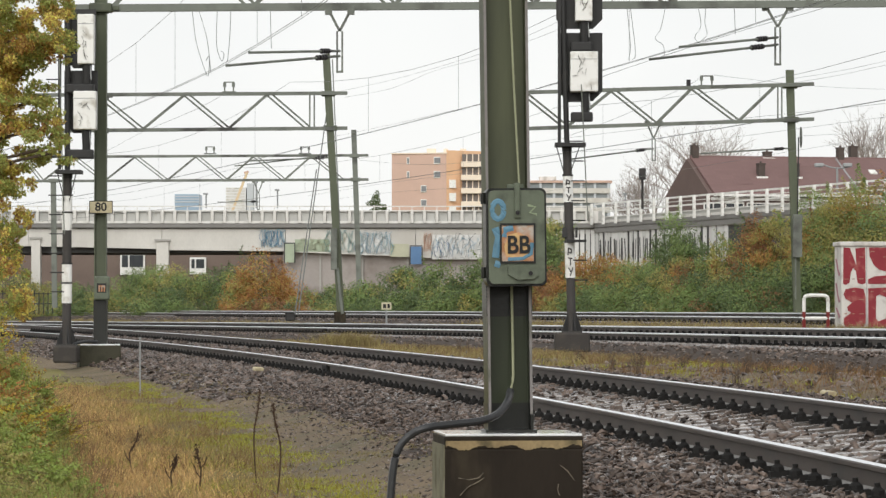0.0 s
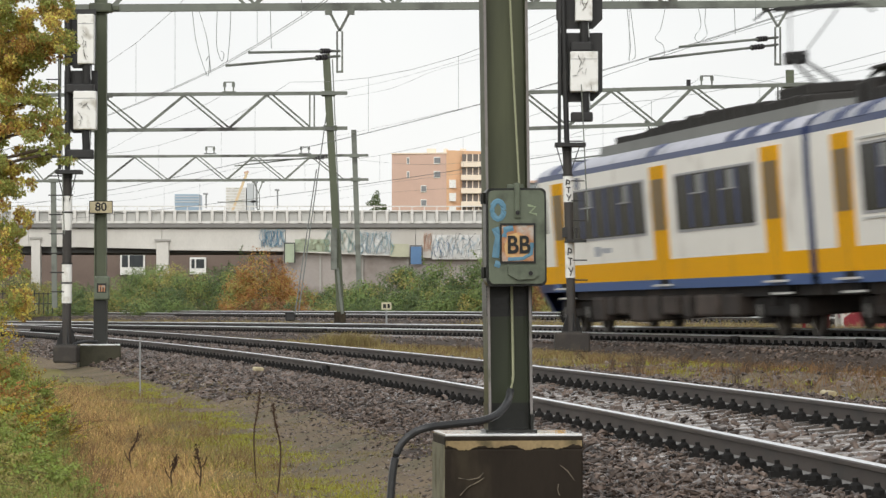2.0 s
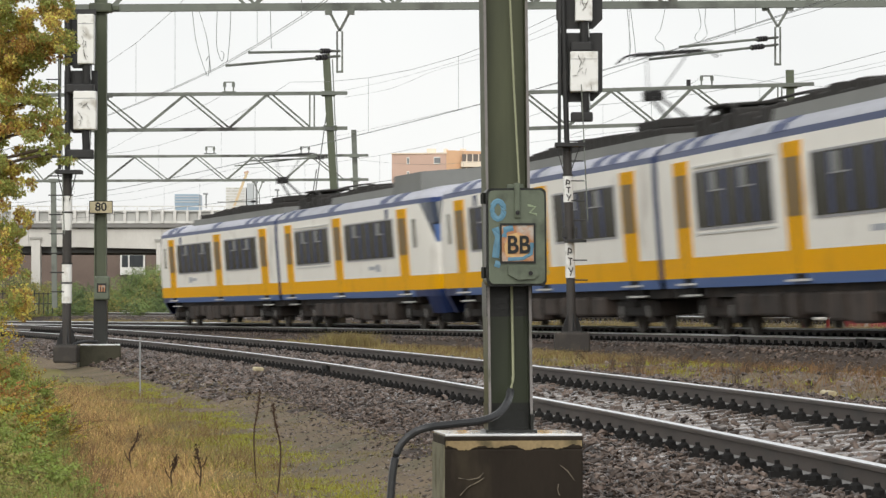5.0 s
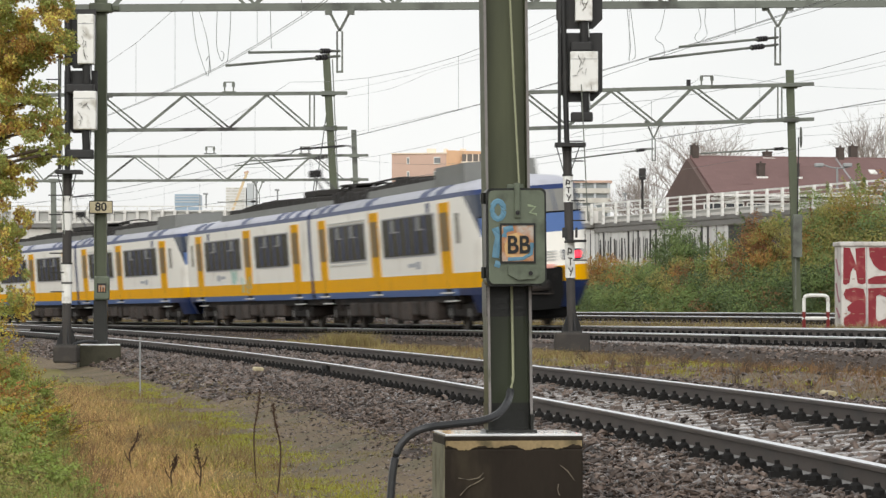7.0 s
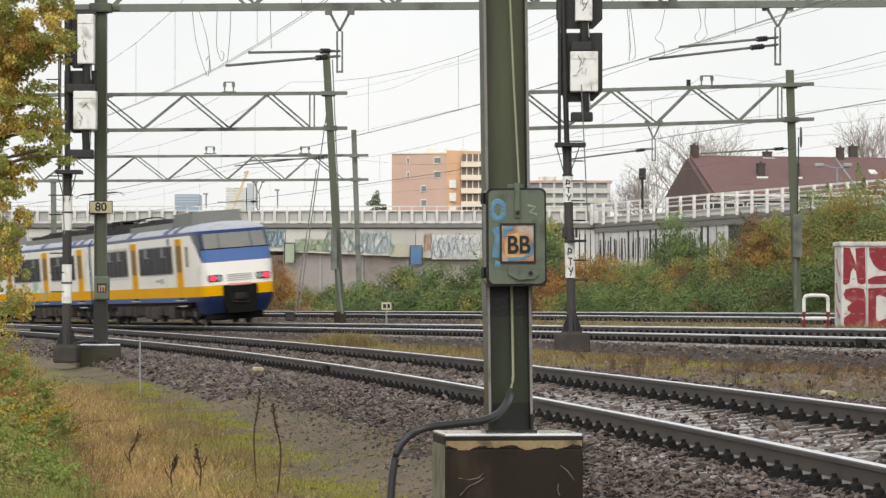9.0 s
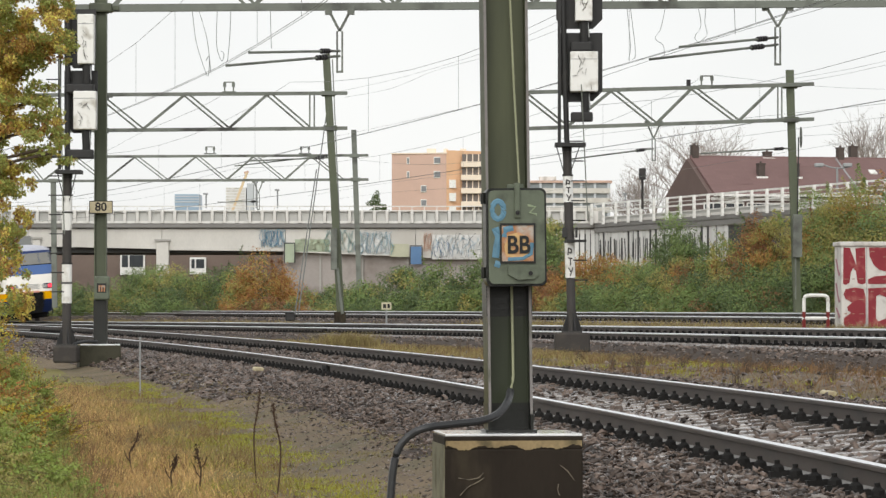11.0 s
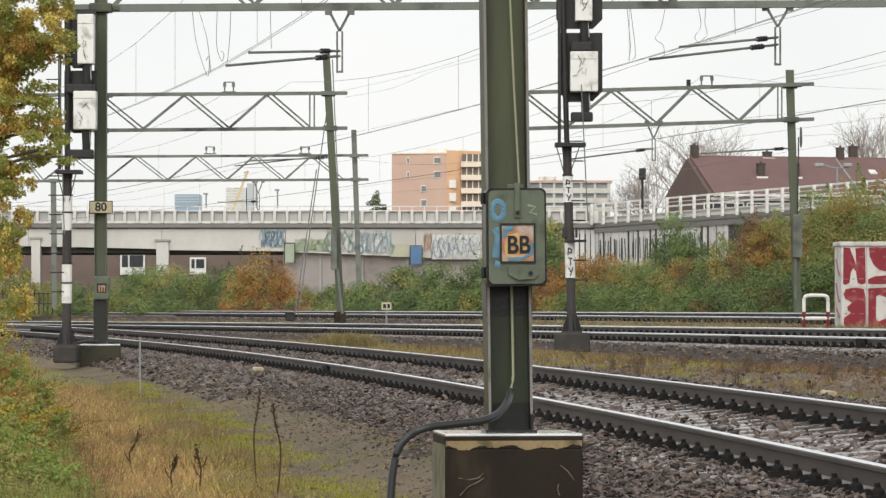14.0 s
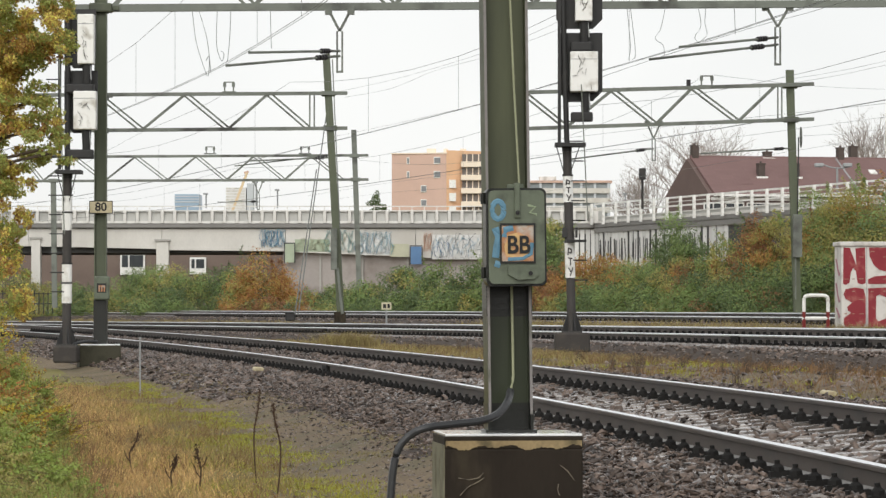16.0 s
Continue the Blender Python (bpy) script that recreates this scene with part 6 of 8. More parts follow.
for u0, u1, vt, e, zb in ((1224, 1235, 257, 5, 13.3), (1352, 1364, 267, 5.2, 13.3), (1482, 1492, 258, 5, 13.3), (1504, 1516, 255, 5.3, 13.3), (1341, 1352, 288, 2.2, 12.0), (1402, 1413, 288, 2.2, 12.0)):
    k = (YH + e) / 7090
    xa, xb, yy, zt = along_house(u0, e), along_house(u1, e), YH + e, EYE + (561.4 - vt) * k
    ch = part("chimney", a_box(xa, xb, yy - 0.3, yy + 0.3, zb, zt - 0.1), M_CHIMNEY, rh)
    part("chimney_cap", a_box(xa - 0.04, xb + 0.04, yy - 0.34, yy + 0.34, zt - 0.1, zt), M_CHIMNEY, ch)
    part("chimney_pot", a_rod((xa + 0.25, yy, zt), (xa + 0.25, yy, zt + 0.14), 0.09, 8), M_CHIMNEY, ch)
    if vt > 260:
        part("flashing", a_box(xa - 0.2, xb + 0.2, yy - 0.42, yy + 0.3, zb + 0.06, zb + (0.5 if e > 3 else 0.24)), M_WHITE, ch, "white lead flashing")
    else:
        part("flashing", a_box(xa - 0.08, xb + 0.08, yy - 0.4, yy + 0.3, zb + 0.05, zb + 0.3), M_GREY, ch, "grey lead flashing")
xd = along_house(1506, 2.0)
part("roof", a_prism([(YH - 0.56, ze - 0.02), (YH + 5, zr + 0.08), (YH + 10.56, ze - 0.02)], xd, hx1 + 0.1, "x"), M_ROOFBROWN, rh, "dark brown tiled roof of the end house")
part("verge", a_prism([(YH - 0.58, ze), (YH + 5, zr + 0.12), (YH + 5, zr - 0.1), (YH - 0.58, ze - 0.2)], xd - 0.16, xd - 0.002, "x"), M_GREY, rh, "pale verge between two roofs")
for u, e in ((1545, 2.8),):
    xa = along_house(u, e)
    zz = ze - 0.1 + (zr - ze + 0.1) * (e + 0.5) / 5.5
    part("roof_window", a_bar((xa, YH + e - 0.25, zz - 0.05), (xa, YH + e + 0.35, zz + 0.27), 0.55, 0.2), M_WHITE, rh, "small pale roof window")
for n, u in enumerate((1262, 1300, 1338, 1376, 1428, 1462, 1490, 1524)):
    xa = along_house(u, 0)
    wd = part("window", a_box(xa - 0.75, xa + 0.75, YH - 0.06, YH + 0.02, 8.1, 10.2), M_WHITE, rh, "white-framed window")
    for q in (-0.66, 0.04):
        for z0, z1 in ((8.2, 9.35), (9.47, 10.1)):
            part("pane", a_box(xa + q, xa + q + 0.62, YH - 0.075, YH - 0.055, z0, z1), M_HOUSEPANE, wd)
part("fascia_board", a_box(hx0, hx1, YH - 0.08, YH - 0.01, ze - 0.5, ze - 0.25), M_WHITE, rh)

# lamps and signal on the viaduct
lp = empty("street_lamp", Matrix(), "grey double-armed street lamp above the viaduct", "street lamp")
part("pole", a_rod((21.166, 215, 8.162), (21.166, 215, 9.648), 0.06, 8), M_GREY, lp)
part("arm", a_tube(smooth_line([(20.439, 215, 9.769), (20.803, 215, 9.648), (21.166, 215, 9.587), (21.591, 215, 9.618), (21.894, 215, 9.709)], 4), 0.04, 6), M_GREY, lp)
for u in (1457, 1508):
    part("lamp_head", a_box((u - 8 - 784) * 0.03, (u + 8 - 784) * 0.03, 214.8, 215.2, 9.648, 9.86, 0.05), M_GREY, lp, "pale lamp head")
sb = empty("railway_signal", Matrix(), "small distant black signal head on a post", "railway signal", "railway signals")
part("pole", a_rod((11.202, 225, 7.674), (11.202, 225, 9.324), 0.07, 8), M_BLACK, sb)
part("head", a_box(11.012, 11.393, 224.8, 225.2, 9.324, 9.959, 0.03), M_BLACK, sb)
for u, v0, v1 in ((363, 343, 368), (452, 322, 368), (490, 336, 368), (1108, 343, 366)):
    l2 = empty("street_lamp", Matrix(), "thin grey street lamp on the viaduct road", "street lamp")
    k = 0.034
    part("pole", a_rod(((u - 784) * k, 242, EYE + (561.4 - v1) * k), ((u - 784) * k, 242, EYE + (561.4 - v0) * k), 0.05, 6), M_GREY, l2)
    part("lamp_head", a_box((u - 5 - 784) * k, (u + 3 - 784) * k, 241.8, 242.2, EYE + (561.4 - v0 - 1) * k, EYE + (561.4 - v0 + 2) * k), M_GREY, l2)


# ---- plants ----
def leaf_mesh(name, centres, normals_jitter, size, mats, mat_ids, rng, aspect=1.7, droop=0.0, corners=4):
    """Many small leaves, each a folded quad, as one mesh."""
    n = len(centres)
    a = rng.normal(size=(n, 3))
    a[:, 2] -= droop
    a /= np.linalg.norm(a, axis=1)[:, None]
    b = np.cross(a, rng.normal(size=(n, 3)))
    b /= np.linalg.norm(b, axis=1)[:, None] + 1e-9
    nn = np.cross(a, b)
    s = size * rng.uniform(0.6, 1.4, n)[:, None]
    tip, base = centres + a * s * aspect / 2, centres - a * s * aspect / 2
    left = centres + b * s / 2 + nn * s * 0.12
    right = centres - b * s / 2 + nn * s * 0.12
    verts = np.stack([base, left, tip, right] if corners == 4 else [base, left, tip], 1).reshape(-1, 3)
    i = np.arange(n) * corners
    faces = np.arange(n * corners)
    me = bpy.data.meshes.new(name)
    me.vertices.add(n * corners)
    me.vertices.foreach_set("co", verts.ravel())
    me.loops.add(n * corners)
    me.loops.foreach_set("vertex_index", faces.ravel())
    me.polygons.add(n)
    me.polygons.foreach_set("loop_start", i)
    for m in mats:
        me.materials.append(m)
    me.polygons.foreach_set("material_index", mat_ids.astype(np.int32))
    me.update()
    me.validate()
    return me


def clumped(rng, n, clumps, shell=0.75):
    """Points on the ragged shells of ellipsoid clumps (centre, radii), with the clump of each."""
    vol = np.array([c[1][0] * c[1][2] for c in clumps])
    idx = rng.choice(len(clumps), n, p=vol / vol.sum())
    c = np.array([k[0] for k in clumps])[idx]
    r = np.array([k[1] for k in clumps])[idx]
    d = rng.normal(size=(n, 3))
    d /= np.linalg.norm(d, axis=1)[:, None]
    rad = shell + (1.08 - shell) * rng.random(n) ** 0.7
    rad *= 1 + 0.16 * np.sin(d[:, 0] * 7 + idx) * np.cos(d[:, 2] * 9 + idx * 2)
    return c + d * r * rad[:, None], idx


def facing_leaves(name, centres, normals, size, mats, mat_ids, rng, aspect=1.6, corners=4):
    """Many small leaves that lie roughly along a crown's surface, as one mesh."""
    n = len(centres)
    nn = normals + rng.normal(0, 0.5 if corners == 4 else 0.36, (n, 3))
    nn /= np.linalg.norm(nn, axis=1)[:, None] + 1e-9
    a = np.cross(nn, rng.normal(size=(n, 3)))
    a /= np.linalg.norm(a, axis=1)[:, None] + 1e-9
    b = np.cross(nn, a)
    s = size * rng.uniform(0.55, 1.35, n)[:, None]
    if corners == 3:
        ring = [centres - a * s * aspect / 2, centres + b * s * 0.62 + a * s * aspect * 0.3, centres - b * s * 0.62 + a * s * aspect * 0.3]
    else:
        ring = [centres - a * s * aspect / 2, centres + b * s / 2, centres + a * s * aspect / 2, centres - b * s / 2]
    verts = np.stack(ring, 1).reshape(-1, 3)
    me = bpy.data.meshes.new(name)
    me.vertices.add(n * corners)
    me.vertices.foreach_set("co", verts.astype(np.float32).ravel())
    me.loops.add(n * corners)
    me.loops.foreach_set("vertex_index", np.arange(n * corners, dtype=np.int32))
    me.polygons.add(n)
    me.polygons.foreach_set("loop_start", np.arange(n, dtype=np.int32) * corners)
    for m in mats:
        me.materials.append(m)
    me.polygons.foreach_set("material_index", mat_ids.astype(np.int32))
    me.update()
    me.validate()
    return me


def bush(x, y, top, width, seed, mats, weights, leaf, n, name="bush", label="dense green bush beside the tracks", deep=1.2, clumps=34, wisps=14, lump=0.2, corners=4):
    """A bush of leafy clumps heaped over one another, with a ragged outline and loose shoots."""
    rng = np.random.default_rng(seed)
    z0 = ground_z(x, min(y, 320))
    h = max(top - z0, 0.25)
    ob = empty(name, pose(x, y, z0), label, name, "bushes along the railway")
    wts = np.array(weights, float) / sum(weights)
    u = rng.uniform(-1, 1, clumps)
    env = h * (1 - 0.45 * np.abs(u) ** 2.2) * rng.uniform(0.86, 1.0, clumps)
    rad = rng.uniform(0.6, 1.25, clumps) * lump * min(max(h, width * 0.5), width * 0.9)
    f = rng.random(clumps) ** 0.75
    zc = f * np.maximum(env - rad, 0.05) + 0.04
    yc = (f - 0.55) * deep + rng.normal(0, 0.12, clumps)
    c = np.stack([u * width * 0.42, yc, zc], 1)
    r = np.stack([rad * 1.2, rad, rad * 0.85], 1)
    main = wts * np.array([m is not M_LEAFYELLOW or corners == 4 for m in mats])
    kind = rng.choice(len(mats), clumps, p=main / main.sum())
    i = rng.choice(clumps, n, p=rad ** 2 / (rad ** 2).sum())
    d = rng.normal(size=(n, 3))
    d[:, 1] -= 0.5
    d[:, 2] += 0.25
    d /= np.linalg.norm(d, axis=1)[:, None]
    bumpy = 1 + 0.22 * np.sin(d[:, 0] * 6 + i * 1.7) * np.cos(d[:, 2] * 7 + i) + rng.normal(0, 0.12, n) + rng.exponential(0.1, n)
    p = c[i] + d * r[i] * bumpy[:, None]
    p[:, 2] = np.abs(p[:, 2])
    nr = d + np.array([0, 0, 0.25])
    ids = kind[i]
    swap = rng.random(n) < 0.06
    ids[swap] = rng.choice(len(mats), swap.sum(), p=wts)
    # loose shoots over the top
    per = max(12, n // 230)
    wp, wi = [], []
    bm = bmesh.new()
    for q in range(wisps):
        k = rng.integers(0, clumps)
        a = c[k] + np.array([rng.normal() * rad[k] * 0.6, 0, rad[k] * 0.5])
        tip = a + np.array([rng.normal() * 0.16, rng.normal() * 0.1, rng.uniform(0.35, 1.0) * (0.16 * h + 0.03)])
        tube(bm, [tuple(a), tuple((a + tip) / 2 + rng.normal(0, 0.01, 3)), tuple(tip)], leaf * 0.09, 4)
        t = rng.random(per)[:, None]
        wp.append(a + (tip - a) * t + rng.normal(0, leaf * 0.9, (per, 3)))
        wi.append(np.full(per, kind[k]))
    if wisps:
        p, ids = np.concatenate([p] + wp), np.concatenate([ids] + wi)
        nr = np.concatenate([nr, rng.normal(size=(per * wisps, 3))])
    for q in range(0, clumps, 3):
        tube(bm, [(c[q][0] * 0.6, c[q][1] * 0.4, -0.03), (c[q][0] * 0.85, c[q][1] * 0.8, c[q][2] * 0.5), tuple(c[q])], leaf * 0.22, 4)
    crown = new("foliage", facing_leaves("foliage", p, nr, leaf, mats, ids, rng, 1.6, corners))
    crown.parent = ob
    crown["kind"] = "stuff"
    st = part("stem_mass", bm, M_BARK, ob)
    st["kind"] = "stuff"
    return ob


HEDGE_LEAVES = [M_LEAFGREEN, M_LEAFDARK, M_LEAFOLIVE, M_LEAFYELLOW, M_LEAFORANGE, M_LEAFRUST]
GN, GD, DK, OL, YO, OR, RU, TW = ((5, 4, 1.2, 0.1, 0, 0.1), (3.2, 5.8, 1, 0.05, 0, 0.1), (2.5, 7, 0.6, 0.05, 0, 0), (2.5, 1.5, 6, 0.35, 0.25, 0), (2, 0.7, 5.5, 1.0, 0.6, 0.3),
                                  (0.4, 0.5, 2.2, 1.0, 6, 1.2), (0.4, 0.8, 1, 0.5, 3, 5), (0.5, 1, 1.5, 0, 0.6, 4))
WORDS = {GN: "dense green bush beside the tracks", GD: "dense green bramble bush beside the tracks", DK: "dark green bramble thicket beside the tracks", OL: "yellowing olive-green bush beside the tracks",
         YO: "olive and yellow autumn bush beside the tracks", OR: "round orange autumn bush beside the tracks", RU: "rust-brown autumn bush beside the tracks", TW: "twiggy brown undergrowth beside the tracks"}
far_rows = [(20, 470, 226, 80, OL), (75, 482, 228, 70, OL), (125, 490, 224, 70, GN), (165, 498, 221, 70, GD), (205, 484, 219, 70, OL), (245, 470, 216, 66, GN), (285, 460, 214, 66, OL), (306, 456, 213, 46, OL),
            (342, 464, 209, 80, GD), (378, 466, 208, 70, GD), (290, 506, 207, 110, DK), (405, 452, 207, 44, GN), (428, 484, 205, 60, DK), (464, 432, 200, 96, OR), (432, 474, 199, 50, OR), (500, 478, 201, 44, OR),
            (470, 520, 197, 80, TW), (545, 508, 191, 70, TW)]
middle_rows = [(590, 490, 186, 56, GN), (625, 478, 183, 70, GN), (665, 464, 180, 70, GN), (705, 462, 177, 70, DK), (745, 468, 174, 64, GD), (782, 452, 171, 60, GN), (820, 452, 168, 70, GD), (848, 450, 166, 54, GN),
               (640, 512, 179, 100, GN), (722, 508, 173, 120, DK), (806, 500, 167, 110, GD), (955, 350, 154, 60, OL), (984, 368, 155, 50, OL), (972, 400, 153, 60, GN), (952, 452, 149, 70, RU), (988, 486, 147.5, 60, RU), (1020, 436, 147, 60, OR), (1050, 432, 147.5, 90, OR), (1082, 436, 147, 60, OR), (1114, 452, 150, 60, OL), (1150, 448, 149, 70, RU),
               (1006, 500, 146.5, 60, OL), (1036, 494, 146, 76, GN), (1078, 480, 144, 84, GD), (1110, 462, 142.5, 84, GN), (1140, 452, 142, 84, GN)]
near_rows = [(1168, 472, 140, 74, GD), (1204, 480, 138.5, 64, OL), (1242, 466, 137, 76, GN), (1280, 476, 135.5, 76, GN), (1194, 368, 148, 84, GN), (1226, 380, 147.5, 56, GN), (1178, 400, 147, 50, GD), (1206, 446, 141, 66, RU), (1258, 428, 141, 56, OL),
             (1298, 402, 139.5, 66, OL), (1330, 368, 139, 74, RU), (1356, 384, 138, 60, OR), (1388, 330, 138, 64, YO), (1310, 456, 136, 74, GD), (1342, 470, 134, 94, GD), (1396, 452, 134, 84, DK), (1424, 368, 137, 80, OL),
             (1450, 322, 136.5, 90, YO), (1440, 462, 133.5, 76, DK), (1490, 298, 136, 110, OL), (1536, 284, 135, 110, YO), (1470, 400, 135, 90, OL), (1500, 424, 134, 96, GD), (1562, 402, 133, 96, DK), (1604, 270, 134, 130, OL), (1590, 442, 131, 96, DK)]
for i, (u, v, y, w, g) in enumerate(far_rows + middle_rows + near_rows):
    k = y / 7090
    area = w * (545 - v)
    bush((u - 784) * k, y, EYE + (561.4 - v) * k, w * 1.3 * k, 100 + i, HEDGE_LEAVES, g, 0.054 if y > 160 else 0.043, int(3800 + area * 0.62), "bush", WORDS[g], 1.3, 40 if v < 440 else 28, 46 if v < 440 else 30, 0.21, 3)


def bare_tree(x, y, z0, h, spread, seed, label):
    """A leafless tree: trunk and forking branches."""
    rnd = random.Random(seed)
    t = empty("bare_tree", pose(x, y, z0), label, "tree")
    part("trunk", a_rod((0, 0, 0), (0, 0, h * 0.45), 0.3, 8, 0.2), M_TWIG, t)
    bm = bmesh.new()

    def grow(p, d, ln, r, depth):
        q = p + d * ln
        rod(bm, p, q, r, 3 if depth > 2 else 6, r * 0.65)
        if depth == 7:
            return
        for _ in range(3 if depth < 4 else 2):
            nd = (d + Vector((rnd.uniform(-0.6, 0.6) * spread, rnd.uniform(-0.5, 0.5), rnd.uniform(-0.15, 0.45)))).normalized()
            grow(p.lerp(q, rnd.uniform(0.6, 1.0)), nd, ln * rnd.uniform(0.6, 0.85), r * 0.63, depth + 1)
    for _ in range(5):
        d = Vector((rnd.uniform(-0.7, 0.7) * spread, rnd.uniform(-0.4, 0.4), 1)).normalized()
        grow(Vector((0, 0, h * 0.4)), d, h * 0.155, 0.13, 1)
    part("branch_mass", bm, M_TWIG, t)["kind"] = "stuff"


bare_tree(22.107, 340, 0, 21.5, 1.5, 3, "tall leafless tree behind the houses")
bare_tree(19.269, 345, 0, 17.5, 1.3, 8, "leafless tree behind the houses")
bare_tree(36.351, 330, 0, 21, 1.1, 5, "tall leafless tree behind the tiled roof")
# conifer beyond the viaduct
cf = empty("conifer", pose(-6.931, 420, 0), "dark green conifer beyond the viaduct", "tree")
part("trunk", a_rod((0, 0, 0), (0, 0, 13.5), 0.2, 6, 0.04), M_BARK, cf)
rng = np.random.default_rng(2)
cl = [((rng.normal() * 0.2, 0, 14.6 - k * 0.36), (0.25 + k * 0.13, 0.25 + k * 0.13, 0.3)) for k in range(16)]
pts, idx = clumped(rng, 3500, cl, 0.5)
crown = new("needles", leaf_mesh("needles", pts, 0, 0.14, [M_LEAFDARK], np.zeros(3500), rng))
crown.parent = cf


# ---- overhead wires ----
def wire(name_parent, pts, r=0.008):
    return part("wire", a_tube(pts, r, 4), M_WIRE, name_parent)


def catenary(centre, r, low_z, w, supports, label, high=5.36, mess=7.4, sag=0.85):
    c = empty("overhead_wire", Matrix(), label, "overhead wire", "overhead wires")
    con, mes = [], []
    for i, (y0, y1) in enumerate(zip(supports, supports[1:])):
        for k in range(9):
            f = k / 8
            y = y0 + (y1 - y0) * f
            zz = low_z(y) + 0.06
            off = 0.2 * (-1 if i % 2 else 1) * (1 - 2 * f)
            x = at_depth(centre, r + w, y) + off
            s = mess - sag * 4 * f * (1 - f)
            con.append((x, y, zz + high))
            mes.append((x, y, zz + s))
            if 0 < k < 8 and k % 2 == 0 or k in (1, 7):
                part("dropper", a_rod((x, y, zz + high), (x, y, zz + s), 0.004, 4), M_WIRE, c)
    wire(c, con, 0.0055)
    wire(c, [(x + 0.06, y, z) for x, y, z in con], 0.0055)
    wire(c, mes, 0.006)
    return c


SPANS = [-10, 21.8, 78, 136, 188, 250, 310]
catenary(CA, RA, rail_z_a, 0.36, SPANS, "thin contact and messenger wires over the near track")
catenary(CC, RC, lambda y: Z_C, 0.3, [-10, 40, 79, 131, 188, 250, 310], "thin contact and messenger wires over the middle track", 5.7, 7.95)
catenary(CC, RD, rail_z_d, 0.35, [-10, 40, 85, 131, 188, 250, 310], "thin contact and messenger wires over the far track", 5.2, 6.75, 0.5)


# feeder, stay and second contact wires
ew = empty("overhead_wire", Matrix(), "thin feeder and stay wires strung between portals", "overhead wire", "overhead wires")
for pts in (((8.76, 130, 9.46), (12.17, 131.5, 9.19), (16.59, 150, 10.13)),
            ((-4.54, 175, 11.46), (-1.78, 150, 10.52), (1.1, 118, 9.36), (2.69, 95, 8.59), (3.55, 75, 7.96)),
            ((-4.29, 175, 11.21), (-2.09, 158, 10.61), (-0.28, 140, 10.22), (1.14, 122, 9.49), (2.78, 98, 8.63), (3.7, 78, 8.0)),
            ((-5.05, 180, 9.68), (-1.99, 150, 8.8), (1.1, 118, 7.88), (2.78, 98, 7.34), (3.43, 88, 7.05)),
            ((-3.92, 188, 8.96), (-1.09, 175, 8.27), (1.49, 160, 7.81), (4.2, 148, 7.64), (6.66, 129, 7.05)),
            ((-6.91, 205, 7.8), (-3.76, 185, 7.61), (-1.02, 165, 7.29), (1.4, 150, 7.07), (3.87, 140, 7.02), (6.69, 129.5, 7.07)),
            ((11.6, 131, 7.52), (12.52, 124, 7.29), (13.58, 118, 7.22)),
            ((3.09, 150, 8.12), (6.71, 130, 7.73), (10.13, 112, 7.34), (11.74, 102, 7.09)),
            ((6.84, 129, 7.05), (8.5, 124, 7.1), (9.92, 119, 7.11), (11.41, 113, 7.1), (12.43, 108, 7.06)),
            ((3.6, 175, 6.94), (8.38, 150, 7.02), (10.86, 125, 6.77), (12.66, 110, 6.65)),
            ((-12.52, 140, 6.96), (-9.21, 120, 7.04), (-6.12, 100, 6.81), (-4.98, 92, 6.77)),
            ((-20.12, 225, 7.93), (-15.96, 210, 7.8), (-12.17, 190, 7.67), (-9.64, 178, 7.71), (-7.31, 165, 7.64)),
            ((-6.1, 235, 8.54), (-2.92, 220, 8.44), (1.86, 200, 8.13), (5.64, 185, 7.95)),
            ((3.93, 129, 7.39), (5.75, 129, 8.08), (7.89, 129.5, 9.08), (8.3, 129.6, 9.34)),
            ((11.47, 131, 9.4), (12.55, 126, 9.36), (13.49, 122, 9.4)),
            ((11.47, 131, 9.26), (12.55, 126, 9.23), (13.49, 122, 9.28)),
            ((3.11, 80, 6.38), (4.0, 78, 6.59), (5.71, 75, 7.0), (6.65, 73, 7.15), (7.85, 71, 7.42))):
    wire(ew, smooth_line(pts, 6), 0.0045)


# slack jumper cables under the near portal
jc = empty("jumper_cable", Matrix(), "slack looping jumper cables hung from a portal beam", "cable")
for pts in (((-4.86, 77.6, 7.526), (-4.769, 77.2, 6.951), (-4.614, 76.8, 6.468), (-4.489, 76.5, 6.201), (-4.485, 76.8, 6.598), (-4.55, 76.8, 6.511)), ((-4.728, 77.6, 7.526), (-4.551, 77.2, 6.951), (-4.435, 76.5, 6.255)), ((-4.384, 77.7, 7.533), (-4.366, 77.2, 6.842), (-4.235, 76.6, 6.499), (-4.203, 76.8, 6.652), (-4.279, 77, 6.72)),
            ((-4.126, 77.8, 7.541), (-4.127, 77.4, 6.965), (-4.116, 76.4, 6.464)), ((-3.366, 78, 7.556), (-3.302, 77, 6.774))):
    part("cable", a_tube(smooth_line(pts, 4), 0.006, 4), M_WIRE, jc)
